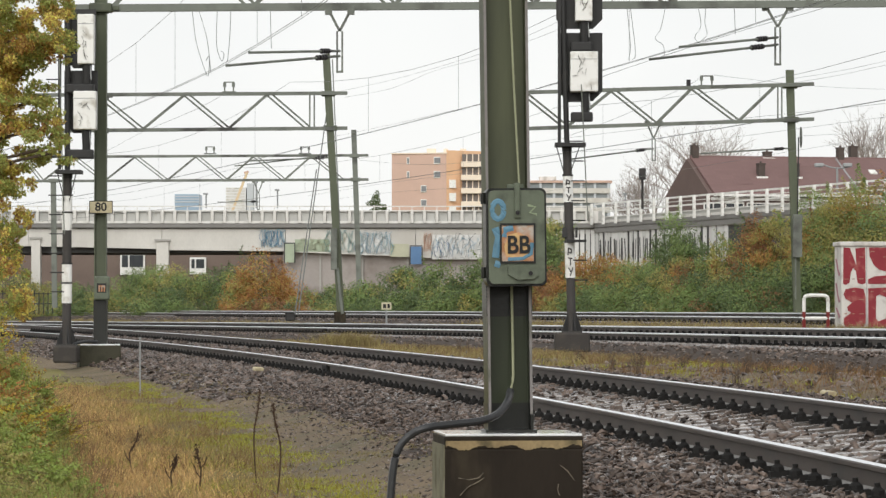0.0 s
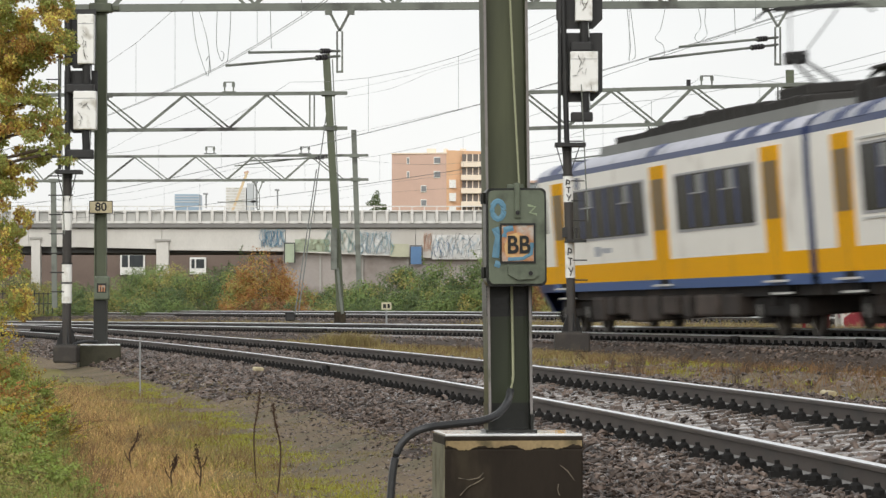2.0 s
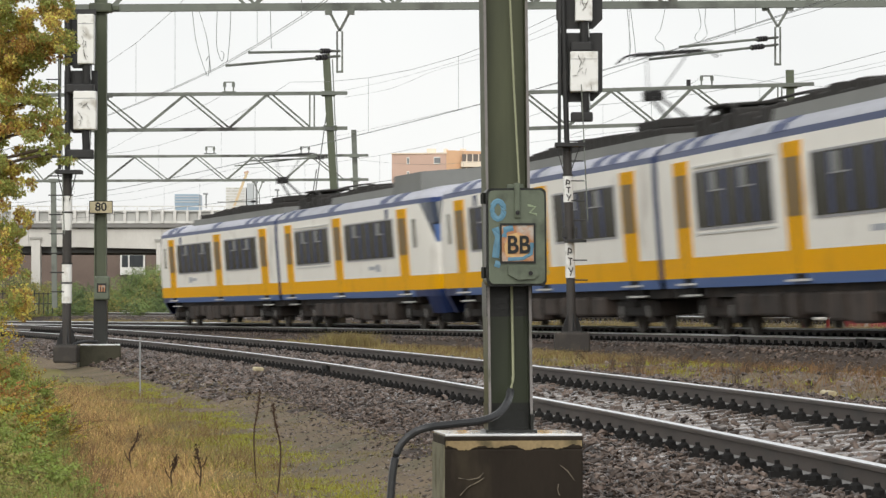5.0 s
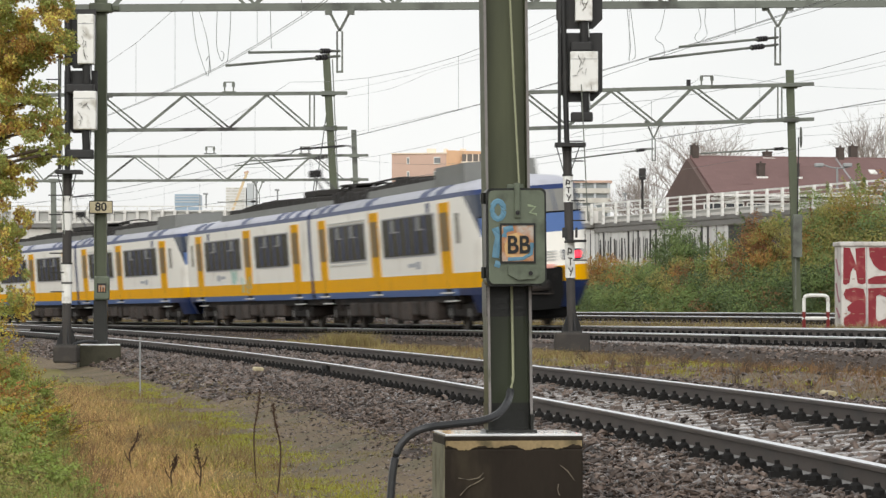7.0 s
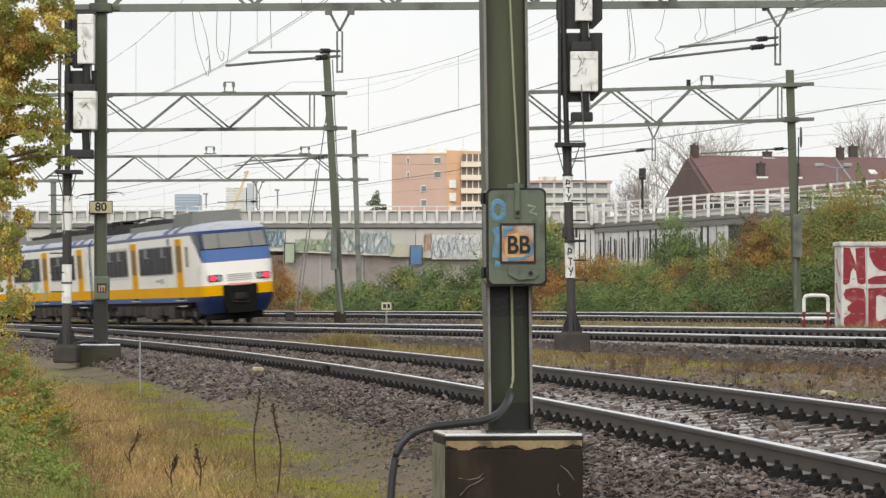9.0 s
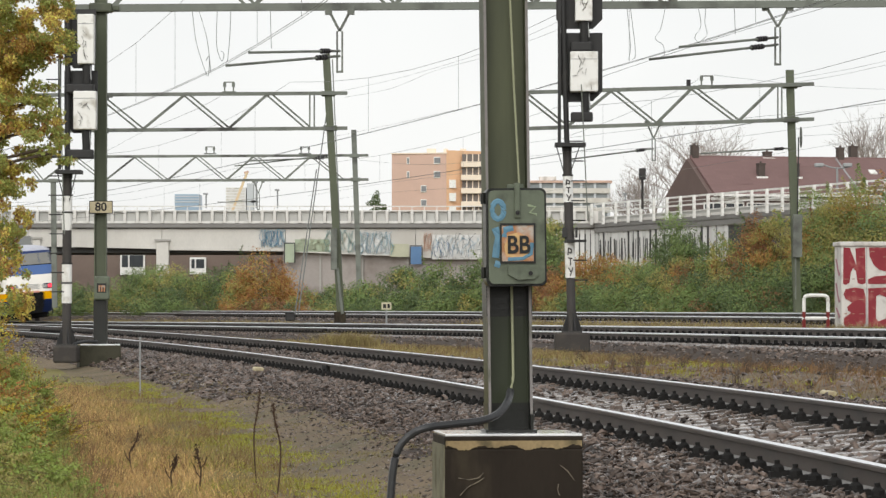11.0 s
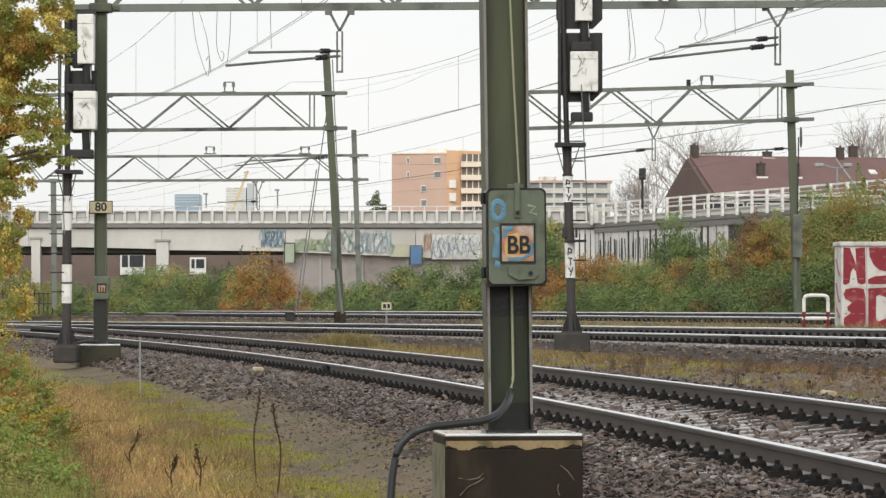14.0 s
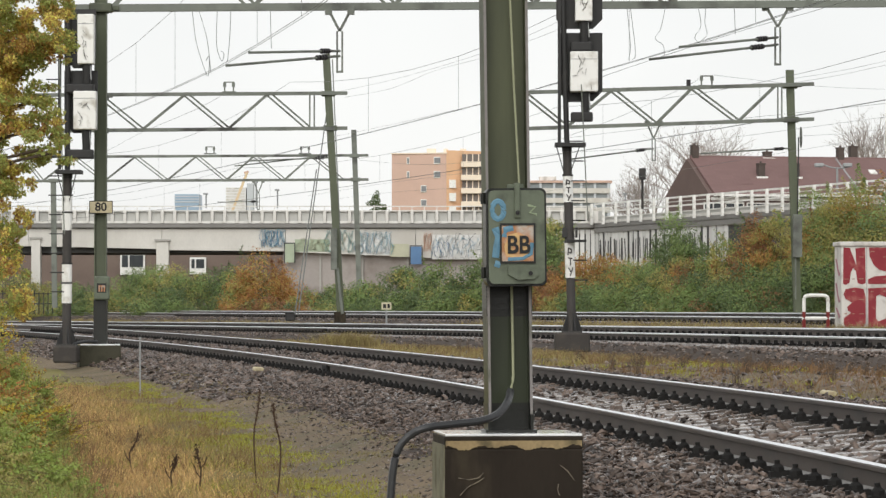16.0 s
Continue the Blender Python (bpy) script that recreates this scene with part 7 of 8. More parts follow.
for pts in (((3.623, 78.8, 7.684), (3.662, 78.2, 6.91), (3.61, 77.8, 6.608)), ((3.69, 78.8, 7.684), (3.761, 78.2, 6.777), (3.676, 77.8, 6.597)), ((4.39, 79, 7.722), (4.279, 78.6, 7.269), (4.158, 78.4, 7.056), (4.302, 78.2, 6.91), (4.301, 77.8, 6.685)),
            ((5.049, 79.2, 7.737), (5.079, 78.8, 7.339), (4.944, 78.6, 7.092), (5.03, 78.2, 6.932)), ((5.206, 79.2, 7.737), (5.157, 78.8, 7.395), (5.175, 78.4, 7.144), (5.052, 78.2, 6.998)), ((5.779, 79.4, 7.753), (5.743, 78.6, 7.159))):
    part("cable", a_tube(smooth_line(pts, 4), 0.006, 4), M_WIRE, jc)


# ---- sleepers and rail fasteners ----
def fastener_bm():
    bm = bmesh.new()
    box(bm, -0.065, 0.065, -0.04, 0.04, -0.012, 0.025)
    rod(bm, (-0.012, 0, 0.015), (-0.012, 0, 0.05), 0.043, 8, 0.038)
    rod(bm, (-0.012, 0, 0.05), (-0.012, 0, 0.068), 0.038, 8, 0.018)
    rod(bm, (-0.012, 0, 0.065), (-0.012, 0, 0.09), 0.017, 6)
    return bm


def far_fastener_bm():
    bm = bmesh.new()
    box(bm, -0.075, 0.065, -0.05, 0.05, -0.012, 0.025)
    rod(bm, (-0.012, 0, 0.02), (-0.012, 0, 0.08), 0.05, 5, 0.03)
    return bm


def sleeper_bm():
    bm = bmesh.new()
    prism(bm, [(-0.52, -0.2), (2.02, -0.2), (2.02, -0.02), (1.98, 0.0), (1.1, -0.015), (0.4, -0.015), (-0.48, 0.0), (-0.52, -0.02)], -0.13, 0.13, "y")
    return bm


def track_matrix(centre, r, low_z, cant, theta):
    x, y = centre[0] + r * math.cos(theta), centre[1] + r * math.sin(theta)
    return Matrix.Translation((x, y, low_z(y))) @ Matrix.Rotation(theta, 4, "Z") @ Matrix.Rotation(-math.atan(cant / GAUGE), 4, "Y")


def sleepers(track, centre, r, low_z, cant, theta0, k0, k1, singles, simple=False):
    fm = bpy.data.meshes.new("fastener")
    b = far_fastener_bm() if simple else fastener_bm()
    b.to_mesh(fm)
    b.free()
    fm.materials.append(M_FAST)
    sm = bpy.data.meshes.new("sleeper")
    b = sleeper_bm()
    b.to_mesh(sm)
    b.free()
    sm.materials.append(M_SLEEPER)
    co = np.array([v.co[:] for v in fm.vertices])
    fc = [list(p.vertices) for p in fm.polygons]
    verts, faces = [], []
    for k in range(k0, k1):
        m = track_matrix(centre, r, low_z, cant, theta0 - 0.6 * k / r)
        s = None
        if k in singles:
            s = new("sleeper", sm)
            s.parent = track
            s.matrix_basis = m @ Matrix.Translation((0, 0, -0.162))
        for w, near in ((-0.135, True), (GAUGE - 0.135, True), (0.135, False), (GAUGE + 0.135, False)):
            local = Matrix.Translation((w, 0, 0.012)) @ Matrix.Rotation(0 if near else math.pi, 4, "Z")
            if s is not None and near:
                f = new("fastener", fm)
                f.parent = s
                f.matrix_basis = local
            else:
                mm = np.array(m @ Matrix.Translation((0, 0, -0.162)) @ local)
                base = len(verts)
                verts.extend((co @ mm[:3, :3].T + mm[:3, 3]).tolist())
                faces.extend([[i + base for i in p] for p in fc])
    me = bpy.data.meshes.new("fastener_rest")
    me.from_pydata(verts, [], faces)
    me.materials.append(M_FAST)
    ob = new("fastener_rest", me)
    ob.parent = track
    ob["kind"] = "stuff"


sleepers(track_a, CA, RA, rail_z_a, CANT_A, 0.10622, -150, 26, range(-115, 26))
sleepers(track_c, CC, RC, lambda y: Z_C, CANT_C, 0.16, -190, 50, range(-70, 40), True)
sleepers(track_d, CC, RD, rail_z_d, CANT_D, 0.2, -130, 40, range(-20, 10), True)


for track, centre, r, low_z, cant, spots in ((track_a, CA, RA, rail_z_a, CANT_A, ((0.0, 56.2), (GAUGE, 50.6))), (track_c, CC, RC, lambda y: Z_C, CANT_C, ((0.0, 64.5), (0.0, 73.7), (0.0, 124.0)))):
    for w, y in spots:
        th = math.asin((y - centre[1]) / r)
        f = part("fishplate", a_box(-0.055, 0.055, -0.3, 0.3, -0.13, -0.025, 0.008), M_FAST, track, "dark bolted rail joint")
        f.matrix_basis = track_matrix(centre, r, low_z, cant, th) @ Matrix.Translation((w, 0, 0))


# ---- ballast and grass ----
def scatter_mesh(name, verts, faces, material, label, category):
    me = bpy.data.meshes.new(name)
    n, k = faces.shape
    me.vertices.add(len(verts))
    me.vertices.foreach_set("co", verts.astype(np.float32).ravel())
    me.loops.add(n * k)
    me.loops.foreach_set("vertex_index", faces.astype(np.int32).ravel())
    me.polygons.add(n)
    me.polygons.foreach_set("loop_start", np.arange(n) * k)
    me.materials.append(material)
    me.update()
    return tagged(new(name, me), label, category, kind="stuff")


BLOCK_V = np.array([(x, y, z) for z in (-1, 1) for y in (-1, 1) for x in (-1, 1)], float)
BLOCK_F = np.array([(4, 5, 7, 6), (0, 1, 5, 4), (1, 3, 7, 5), (3, 2, 6, 7), (2, 0, 4, 6), (1, 0, 2, 3)])


def stones(name, xyz, size, rng, label, flat=0.55, material=None, sides=6):
    """Broken stones: skewed blocks with uneven corners, lying at all angles."""
    n = len(xyz)
    v = BLOCK_V[None] * rng.uniform(0.45, 1.0, (n, 8, 1)) + rng.normal(0, 0.2, (n, 8, 3))
    v = v * np.stack([rng.uniform(0.8, 2.0, n), rng.uniform(0.45, 1.0, n), rng.uniform(0.5, 1.1, n) * flat * 0.85], 1)[:, None, :]
    a = rng.uniform(0, 6.283, n)
    for ax, (p, q) in enumerate(((0, 2), (1, 2))):
        tilt = rng.normal(0, 0.4, n)
        c, s = np.cos(tilt)[:, None], np.sin(tilt)[:, None]
        w = v.copy()
        w[..., p] = v[..., p] * c - v[..., q] * s
        w[..., q] = v[..., p] * s + v[..., q] * c
        v = w
    c, s = np.cos(a)[:, None], np.sin(a)[:, None]
    v = np.stack([v[..., 0] * c - v[..., 1] * s, v[..., 0] * s + v[..., 1] * c, v[..., 2]], -1)
    v = v * size[:, None, None] + xyz[:, None, :]
    f = BLOCK_F[None, :sides] + (np.arange(n) * 8)[:, None, None]
    return scatter_mesh(name, v.reshape(-1, 3), f.reshape(-1, 4), material or M_STONE, label, "ballast")


def on_track_plan(rng, n, y0, y1, w0, w1, centre=CA, r=RA, near=1.0, w_pow=1.0):
    y = y0 + (y1 - y0) * rng.random(n) ** near
    w = w0 + (w1 - w0) * rng.random(n) ** w_pow
    x = centre[0] + np.sqrt((r + w) ** 2 - (y - centre[1]) ** 2)
    z = np.array([ground_z(a, b) for a, b in zip(x, y)])
    return np.stack([x, y, z], 1), w


def clear_of_rails(w):
    m = np.ones(len(w), bool)
    for q in (0.0, GAUGE):
        m &= np.abs(w - q) > 0.13
    return m


rng = np.random.default_rng(11)
p, w = on_track_plan(rng, 60000, 17, 52, -2.0, 3.3, near=1.35)
ok = clear_of_rails(w)
ok &= rng.random(len(w)) < np.clip((w + 1.85) / 0.5, 0.06, 1)
th = np.arctan2(p[:, 1] - CA[1], p[:, 0] - CA[0])
phase = np.abs(((0.10622 - th) * RA / 0.6 + 0.5) % 1.0 - 0.5) * 0.6
on_sleeper = (phase < 0.12) & (w > 0.1) & (w < 1.4)
ok &= ~(on_sleeper & (rng.random(len(w)) < 0.72))
p = p[ok]
sz = 0.0085 + 0.021 * rng.random(len(p)) ** 1.6
w = w[ok]
sz *= np.clip((w + 2.3) / 1.0, 0.4, 1)
p[:, 2] += sz * 0.3 + rng.random(len(p)) ** 2 * np.where((w > 0.1) & (w < 1.4), 0.03, 0.05)
stones("ballast", p, sz, rng, "wet brown-grey crushed stone ballast of the near track", sides=5)
p, w = on_track_plan(rng, 1500, 17, 60, 0.12, 1.38, near=1.3)
sz = 0.012 + 0.026 * rng.random(len(p)) ** 1.4
p[:, 2] = np.array([rail_z_a(b) for b in p[:, 1]]) + w * CANT_A / GAUGE - 0.168 + sz * 0.35
stones("ballast", p, sz, rng, "wet stones spread over the sleepers of the near track", 0.6, sides=5)
p, w = on_track_plan(rng, 17000, 50, 115, -2.0, 3.3, near=1.2)
ok = clear_of_rails(w)
p = p[ok]
sz = rng.uniform(0.02, 0.046, len(p))
p[:, 2] += sz * 0.35
stones("ballast", p, sz, rng, "brown-grey crushed stone ballast beyond the mast", sides=5)
p, w = on_track_plan(rng, 5000, 50, 115, 0.12, 1.38, near=1.1)
sz = rng.uniform(0.02, 0.045, len(p))
p[:, 2] = np.array([rail_z_a(b) for b in p[:, 1]]) + w * CANT_A / GAUGE - 0.168 + sz * 0.35
stones("ballast", p, sz, rng, "stones spread over the far sleepers of the near track", 0.6, sides=5)
p, w = on_track_plan(rng, 10000, 55, 150, -2.9, 2.6, CC, RC, near=1.2)
ok = clear_of_rails(w)
p = p[ok]
sz = rng.uniform(0.02, 0.042, len(p))
p[:, 2] += sz * 0.35
stones("ballast", p, sz, rng, "dark crushed stone ballast of the middle track", sides=5)
p, w = on_track_plan(rng, 5000, 85, 220, -2.4, 2.6, CC, RD, near=1.2)
ok = clear_of_rails(w)
p = p[ok]
sz = rng.uniform(0.04, 0.07, len(p))
stones("ballast", p, sz, rng, "crushed stone ballast of the far track", sides=5)
p, w = on_track_plan(rng, 5000, 48, 115, -0.8, -0.1, near=1.1)
sz = rng.uniform(0.022, 0.045, len(p))
p[:, 2] += sz * 0.4
stones("ballast", p, sz, rng, "stones heaped over the sleeper ends", 0.6, sides=5)
# loose gravel on the path
p, w = on_track_plan(rng, 9500, 20, 70, -3.2, -1.7, near=1.5)
sz = 0.005 + 0.014 * rng.random(len(p)) ** 2
stones("loose_gravel", p, sz, rng, "loose gravel on the trackside path", sides=5)
# crumbs of soil and stones in the middle strip
p, w = on_track_plan(rng, 4000, 30, 95, 3.2, 7.2, near=1.2)
sz = rng.uniform(0.015, 0.05, len(p))
stones("loose_gravel", p, sz, rng, "stones scattered on the strip between tracks", sides=5)


def blades(name, xyz, height, width, rng, material, label, lean=0.5):
    n = len(xyz)
    a = rng.uniform(0, 6.283, n)
    ln = rng.normal(0, lean, (n, 2)) * height[:, None]
    side = np.stack([np.cos(a), np.sin(a), np.zeros(n)], 1) * width[:, None] / 2
    mid = xyz + np.stack([ln[:, 0] * 0.3, ln[:, 1] * 0.3, height * 0.6], 1)
    tip = xyz + np.stack([ln[:, 0], ln[:, 1], height], 1)
    v = np.stack([xyz - side, xyz + side, mid + side * 0.7, mid - side * 0.7, tip], 1)
    f = np.array([(0, 1, 2), (0, 2, 3), (3, 2, 4)])[None] + (np.arange(n) * 5)[:, None, None]
    return scatter_mesh(name, v.reshape(-1, 3), f.reshape(-1, 3), material, label, "grass")


def tufted(rng, n, tufts, spread, *args, **kw):
    """Blade feet gathered in tufts."""
    base, w = on_track_plan(rng, tufts, *args, **kw)
    i = rng.integers(0, tufts, n)
    off = rng.normal(0, spread, (n, 2))
    p = base[i].copy()
    p[:, :2] += off
    return p, w[i]


# straw field in the foreground: matted straw, brown stems, moss and bare patches
def patchy(p, seed, scale, low, high):
    """Keep points where a broad noise lies between low and high."""
    q = np.array([noise.noise((a * scale, b * scale * 0.45, seed)) for a, b in p[:, :2]])
    return (q > low) & (q < high)


p, w = tufted(rng, 62000, 2400, 0.1, 21.5, 60, -5.1, -2.7, near=1.2, w_pow=0.8)
m = patchy(p, 3.0, 1.3, -0.22, 2) & (rng.random(len(p)) < np.clip((-3.0 - w) / 0.8, 0.1, 1))
p, w = p[m], w[m]
h = rng.uniform(0.02, 0.14, len(p)) * np.clip((-2.5 - w) / 0.8, 0.25, 1)
blades("dry_grass", p, h, rng.uniform(0.003, 0.0075, len(p)), rng, M_DRYGRASS, "dry straw-coloured grass beside the path", 1.1)
p, w = tufted(rng, 18000, 700, 0.12, 21.5, 60, -5.1, -2.7, near=1.2)
blades("dry_grass", p, rng.uniform(0.03, 0.16, len(p)), rng.uniform(0.003, 0.006, len(p)), rng, M_PALEGRASS, "pale withered grass beside the path", 1.0)
p, w = tufted(rng, 13000, 420, 0.09, 21.5, 60, -5.1, -2.6, near=1.2)
m = patchy(p, 9.0, 1.1, 0.0, 2)
blades("withered_weeds", p[m], rng.uniform(0.04, 0.2, m.sum()), rng.uniform(0.003, 0.006, m.sum()), rng, M_BROWNSTEM, "brown withered stems in the dry grass", 0.7)
p, w = tufted(rng, 110000, 1300, 0.2, 21.5, 64, -4.7, -2.1, near=1.1, w_pow=0.8)
m = patchy(p, 5.0, 1.2, -0.16, 2) & (rng.random(len(p)) < np.clip((w + 4.6) / 0.8, 0.2, 1))
p, w = p[m], w[m]
h = rng.uniform(0.008, 0.045, len(p))
blades("green_grass", p, h, rng.uniform(0.004, 0.008, len(p)), rng, M_MOSSGRASS, "short mossy green grass beside the path", 0.9)
p, w = tufted(rng, 9000, 360, 0.05, 22, 62, -5.4, -4.2, near=1.1)
blades("green_grass", p, rng.uniform(0.08, 0.34, len(p)), rng.uniform(0.004, 0.008, len(p)), rng, M_WEEDGREEN, "tall green weeds at the edge of the shrubs", 0.4)
p, w = tufted(rng, 5000, 220, 0.04, 22, 62, -5.4, -4.0, near=1.1)
blades("withered_weeds", p, rng.uniform(0.08, 0.32, len(p)), rng.uniform(0.003, 0.006, len(p)), rng, M_BROWNSTEM, "brown stems at the edge of the shrubs", 0.4)
p, w = tufted(rng, 16000, 420, 0.1, 21.5, 70, -2.7, -1.35, near=1.1)
m = patchy(p, 25.0, 1.5, 0.02, 2)
p = p[m]
blades("green_grass", p, rng.uniform(0.006, 0.03, len(p)), rng.uniform(0.004, 0.008, len(p)), rng, M_PATHMOSS, "thin moss on the gravel path", 0.9)
# strips between the tracks: straw, moss, brown weeds and bare stony soil
p, w = tufted(rng, 34000, 1500, 0.16, 60, 135, 3.6, 7.0, near=1.0)
m = patchy(p, 12.0, 0.5, -0.25, 2)
p = p[m]
blades("dry_grass", p, rng.uniform(0.04, 0.17, len(p)), rng.uniform(0.008, 0.015, len(p)), rng, M_PALEGRASS, "dry yellowish grass between two tracks", 0.9)
p, w = tufted(rng, 22000, 560, 0.2, 32, 130, 3.4, 7.0, near=1.2)
m = patchy(p, 15.0, 0.7, -0.02, 2)
p = p[m]
blades("green_grass", p, rng.uniform(0.02, 0.09, len(p)), rng.uniform(0.007, 0.013, len(p)), rng, M_MOSSGRASS, "green grass tufts between two tracks", 0.9)
p, w = tufted(rng, 17000, 900, 0.1, 30, 85, 3.5, 7.2, near=1.2)
m = patchy(p, 18.0, 0.9, -0.12, 2)
p = p[m]
blades("withered_weeds", p, rng.uniform(0.03, 0.2, len(p)), rng.uniform(0.004, 0.009, len(p)), rng, M_BROWNSTEM, "brown withered weeds between two tracks", 0.8)
p, w = tufted(rng, 1800, 60, 0.03, 30, 80, 3.6, 7.0, near=1.2)
blades("withered_weeds", p, rng.uniform(0.12, 0.34, len(p)), rng.uniform(0.004, 0.008, len(p)), rng, M_BARK, "dark dead stalks standing between two tracks", 0.25)
p, w = tufted(rng, 18000, 1300, 0.18, 80, 215, 3.4, 6.4, CC, RC)
h = rng.uniform(0.08, 0.25, len(p))
blades("dry_grass", p, h, rng.uniform(0.012, 0.022, len(p)), rng, M_PALEGRASS, "dry grass strip before the far track")
p, w = tufted(rng, 16000, 900, 0.2, 90, 230, 3.2, 6.5, CC, RD)
h = rng.uniform(0.12, 0.45, len(p))
blades("green_grass", p, h, rng.uniform(0.013, 0.022, len(p)), rng, M_WEEDGREEN, "tall grass at the foot of the bushes")


p, w = tufted(rng, 14000, 1100, 0.2, 76, 130, 4.0, 6.6, CC, RC)
blades("dry_grass", p, rng.uniform(0.18, 0.42, len(p)), rng.uniform(0.015, 0.03, len(p)), rng, M_PALEGRASS, "yellowish grass strip between the two far tracks")


# tall grass tuft between the tracks
p = np.array((-2.002, 84, 1.237))[None] + rng.normal(0, 1, (2600, 3)) * np.array([0.3, 0.3, 0])
p[:, 2] = [ground_z(a, b) for a, b in zip(p[:, 0], p[:, 1])]
blades("dry_grass", p, rng.uniform(0.15, 0.42, len(p)), rng.uniform(0.008, 0.014, len(p)), rng, M_PALEGRASS, "tall straw grass tuft between two tracks")


# ---- weeds and shrubs in the foreground ----
def stalk(x, y, z0, h, seed, lean):
    """A dead dock stalk: a bent stem with a seed head of small bracts."""
    rg = np.random.default_rng(seed)
    s = empty("weed_stalk", pose(x, y, z0), "dead brown dock stalk with seed head", "weed", "dead weed stalks")
    pts = [(0, 0, -0.02), (-0.2 * lean * h, 0, 0.25 * h), (-0.25 * lean * h, 0, 0.55 * h), (0.1 * lean * h, 0, 0.8 * h), (0.25 * lean * h, 0, h)]
    sm = smooth_line(pts, 4)
    part("stem", a_tube(sm, 0.0055, 6), M_DEADSTEM, s)
    c = []
    for k in range(90):
        q = sm[int(len(sm) * rg.uniform(0.55, 0.999))]
        c.append((q.x + rg.normal() * 0.009, q.y + rg.normal() * 0.009, q.z + rg.normal() * 0.02))
    head = new("seed_head", leaf_mesh("seed_head", np.array(c), 0, 0.011, [M_DEADSTEM], np.zeros(len(c)), rg))
    head.parent = s
    head["kind"] = "stuff"
    for k in ((0.3, 0.5) if h < 0.35 else ()):
        q = sm[int(len(sm) * k)]
        part("side_twig", a_tube([q, q + Vector((-0.03 * (1 if k < 0.4 else -1), 0, 0.04)), q + Vector((-0.045 * (1 if k < 0.4 else -1), 0, 0.09))], 0.004, 5), M_DEADSTEM, s)


M_DEADSTEM = mat("dead brown stem", (0.06, 0.035, 0.022), 0.9, spread=0.3, scale=8, bump=0)
for i, (u, v0, v1, y, ln) in enumerate(((455, 834, 690, 29.5, 0.12), (490, 868, 716, 27.5, -0.16), (238, 806, 765, 31, 0.4), (308, 850, 808, 28, 0.3), (352, 850, 796, 28, -0.2))):
    k = y / 7090
    gx = (u - 784) * k
    gz = ground_z(gx, y)
    stalk(gx, y, gz, EYE + (561.4 - v1) * k - gz, 40 + i, ln)

for i, (u, v, y, wpx, wts, n) in enumerate(((-45, 555, 40, 150, (7, 2, 1.2, 0.3), 15000), (-30, 600, 36, 150, (7, 2, 1, 0.4), 17000), (-10, 650, 33, 130, (4, 1, 3, 1.6), 15000), (5, 700, 31, 130, (3, 1.5, 3, 1.8), 14000),
                                           (10, 760, 28, 160, (6, 3, 1.2, 0.5), 18000), (50, 800, 26, 150, (7, 3, 0.6, 0.2), 17000), (-20, 535, 44, 150, (5, 2, 2, 0.6), 12000), (95, 842, 24.5, 120, (6, 3, 0.5, 0.1), 12000),
                                           (60, 668, 38, 60, (5, 2, 1.2, 0.3), 7000), (95, 720, 34, 50, (4, 2, 2, 0.6), 5000))):
    k = y / 7090
    bush((u - 784) * k, y, EYE + (561.4 - v) * k, wpx * k, 300 + i, [M_LEAFGREEN2, M_LEAFOLIVE, M_LEAFYELLOW, M_LEAFORANGE], wts, 0.0135 if y < 30 else 0.017, int(n * 0.75), "shrub", "leafy green and yellow shrub beside the path", 0.6, 46, 80, 0.14)


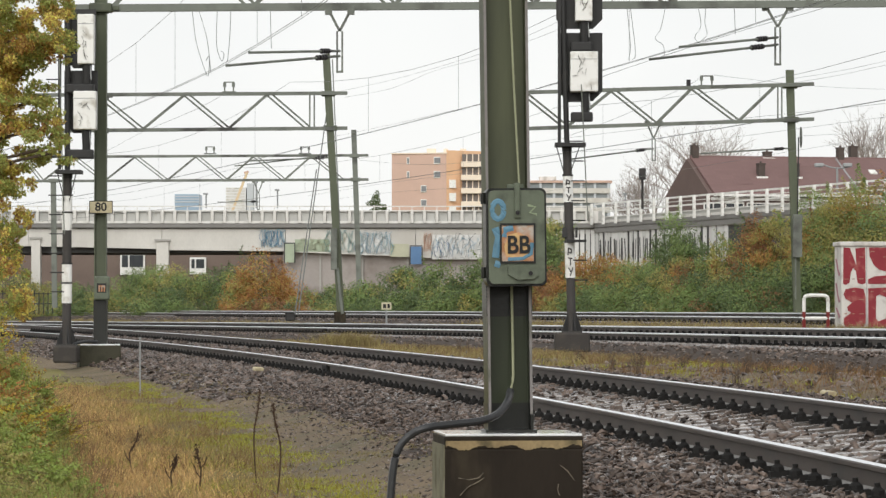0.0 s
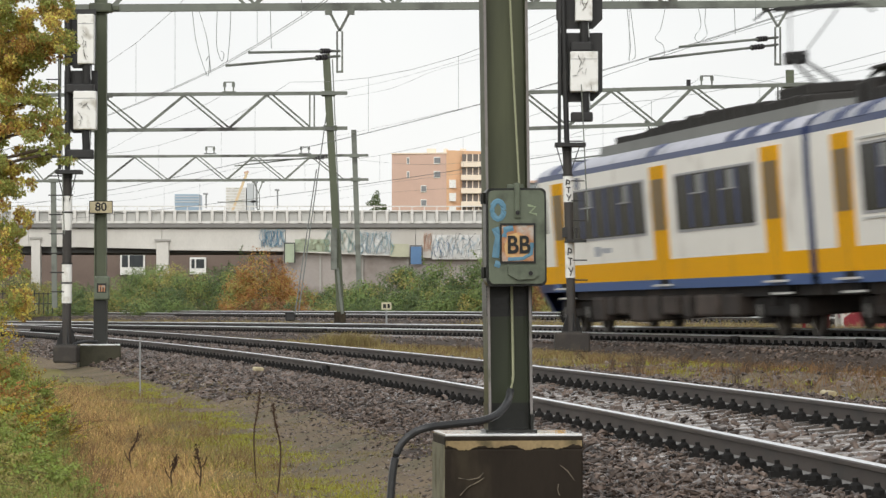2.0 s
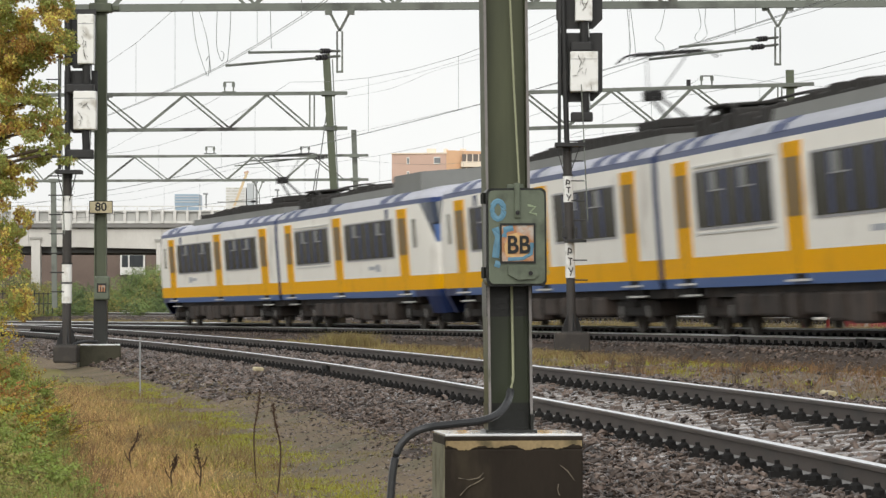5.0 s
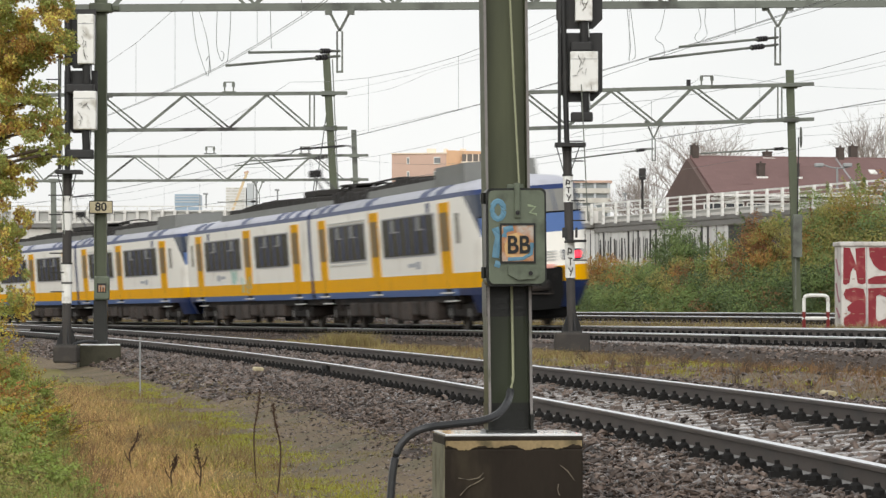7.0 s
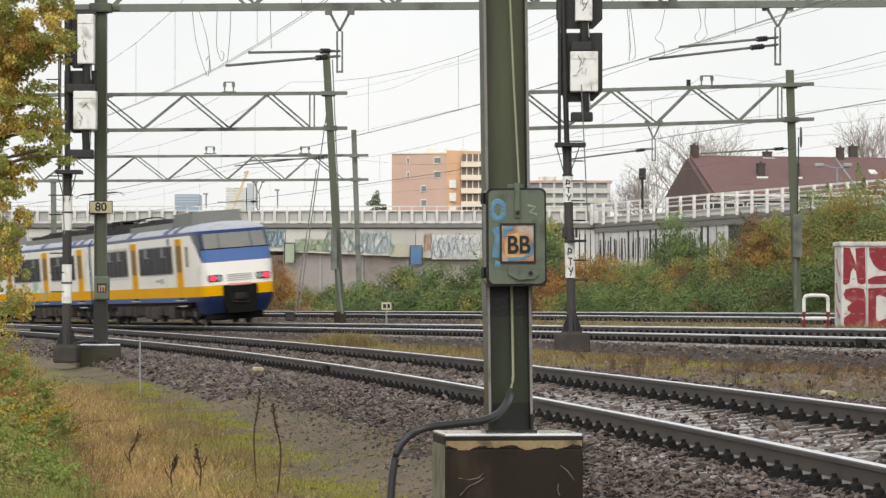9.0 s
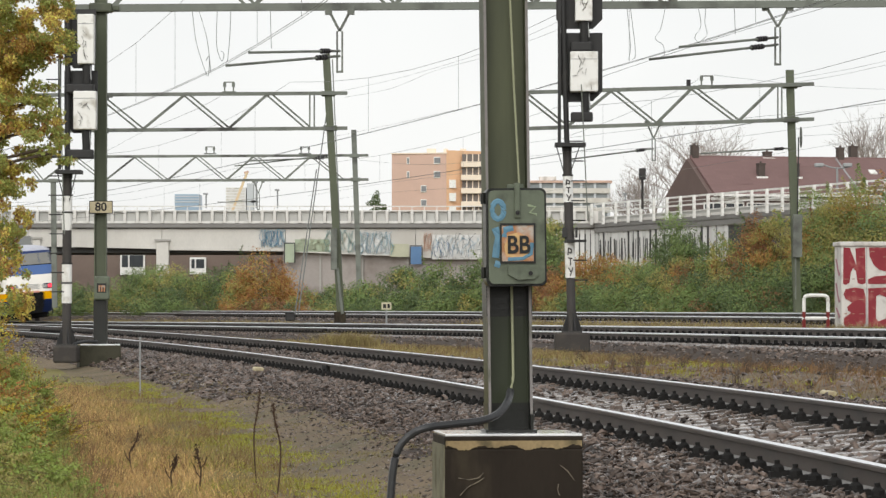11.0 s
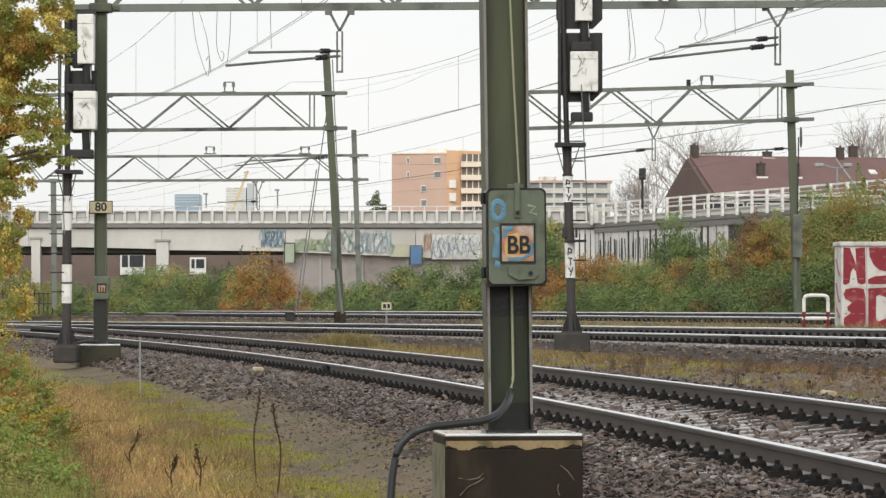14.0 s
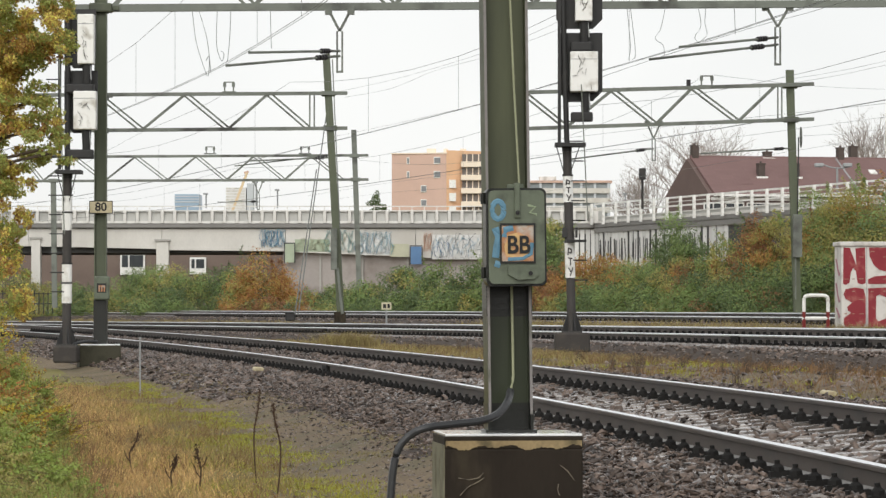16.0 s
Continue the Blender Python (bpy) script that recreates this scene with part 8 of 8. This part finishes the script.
def autumn_tree():
    """The tree whose crown hangs into the view: trunk, limbs and leaf clumps."""
    y = 34.0
    k = y / 7090
    rg = np.random.default_rng(77)
    x0 = -4.671
    z0 = ground_z(x0, y)
    t = empty("oak_tree", Matrix(), "oak tree with green, yellow and brown autumn leaves", "tree")
    part("trunk", a_tube(smooth_line([(x0, y, z0 - 0.1), (x0 + 0.1, y, z0 + 1.5), (x0 - 0.05, y, z0 + 3.2), (x0 + 0.1, y, z0 + 6.5)], 4), 0.14, 10), M_BARK, t)
    spots = [(30, 30, 75, 60), (90, 20, 35, 35), (95, 75, 35, 40), (60, 90, 60, 45), (110, 90, 22, 18), (20, 110, 60, 50), (10, 20, 70, 60), (70, 60, 50, 40), (60, 180, 55, 35), (85, 225, 35, 30), (70, 265, 45, 35), (30, 215, 55, 45),
             (95, 270, 18, 12), (15, 165, 40, 40), (20, 290, 40, 40), (10, 345, 35, 40), (25, 400, 25, 40), (12, 460, 28, 45), (5, 515, 25, 40), (-40, 150, 80, 120), (-60, 330, 70, 140), (-40, 500, 50, 80), (0, -60, 110, 70), (100, -40, 40, 50)]
    clumps, kinds = [], []
    limbs = bmesh.new()
    for (u, v, ru, rv) in spots:
        for _ in range(10):
            c = ((u + rg.normal() * ru * 0.48 - 784) * k, y + rg.normal() * 0.35, EYE + (561.4 - v - rg.normal() * rv * 0.48) * k)
            clumps.append((c, (ru * k * rg.uniform(0.22, 0.45), 0.18, rv * k * rg.uniform(0.2, 0.42))))
            kinds.append(rg.choice(3, p=(0.5, 0.38, 0.12)) if not (150 < v < 300 and u > 40) else rg.choice(3, p=(0.8, 0.15, 0.05)))
        e = Vector(((u - 784) * k, y, EYE + (561.4 - v) * k))
        b = Vector((x0, y, min(max(e.z - 0.6, z0 + 1.2), z0 + 6)))
        tube(limbs, smooth_line([b, b.lerp(e, 0.5) + Vector((0, 0.1, 0.12)), e], 4), 0.014, 5)
    part("limb_mass", limbs, M_BARK, t)["kind"] = "stuff"
    n = 66000
    pts, idx = clumped(rg, n, clumps, 0.25)
    ids = np.array(kinds)[idx]
    sw = rg.random(n) < 0.2
    ids[sw] = rg.choice(3, sw.sum(), p=(0.45, 0.47, 0.08))
    crown = new("leafage", leaf_mesh("crown", pts, 0, 0.0185, [M_OAKGREEN, M_OAKYELLOW, M_OAKBROWN], ids, rg))
    crown.parent = t


M_OAKGREEN = mat("oak leaf green", (0.37, 0.385, 0.115), 0.55, spread=0.2, scale=1, fine=5, bump=0, per_island=0.4, hue=0.03, thin=0.5)
M_OAKYELLOW = mat("oak leaf yellow", (0.66, 0.5, 0.15), 0.55, spread=0.2, scale=1, fine=5, bump=0, per_island=0.4, hue=0.04, thin=0.5)
M_OAKBROWN = mat("oak leaf rust", (0.42, 0.24, 0.075), 0.55, spread=0.2, scale=1, fine=5, bump=0, per_island=0.45, hue=0.03, thin=0.4)
autumn_tree()


# ---- what moves ----
def train_front(t):
    """Metres along the middle track, from its centre's eastern radius, of the train's nose."""
    return 126.907 + 19.325 * t + 0.3073 * t * t


def car_pose(s, back):
    r = RC + GAUGE / 2
    def at(q):
        a = q / r
        return Vector((CC[0] + r * math.cos(a), CC[1] + r * math.sin(a), Z_C + CANT_C / 2))
    p, q = at(s - 9.1), at(s + 9.1)
    mid = (p + q) / 2
    yaw = math.atan2(q.y - p.y, q.x - p.x)
    lean = math.atan(CANT_C / GAUGE)
    m = Matrix.Translation(mid) @ Matrix.Rotation(yaw, 4, "Z") @ Matrix.Rotation(-lean, 4, "X")
    return m @ Matrix.Rotation(math.pi, 4, "Z") if back else m


def motions():
    times = [i * 0.5 for i in range(33)]
    for k, (car, wheels) in enumerate(CARS):
        walk(car, [(t, car_pose(train_front(t) - 13.05 - 26.1 * k, k % 2 == 1)) for t in times])
        for wh in wheels:
            x, y, z = wh.location
            sign = -1 if k % 2 else 1
            rows, turn = [], 0.0
            for i in range(481):
                t = i / 30
                if i:
                    turn += min(math.degrees((train_front(t) - train_front(t - 1 / 30)) / 0.46), 85.0)
                rows.append((t, pose(x, y, z, 0, sign * turn, 0)))
            walk(wh, rows)


motions()
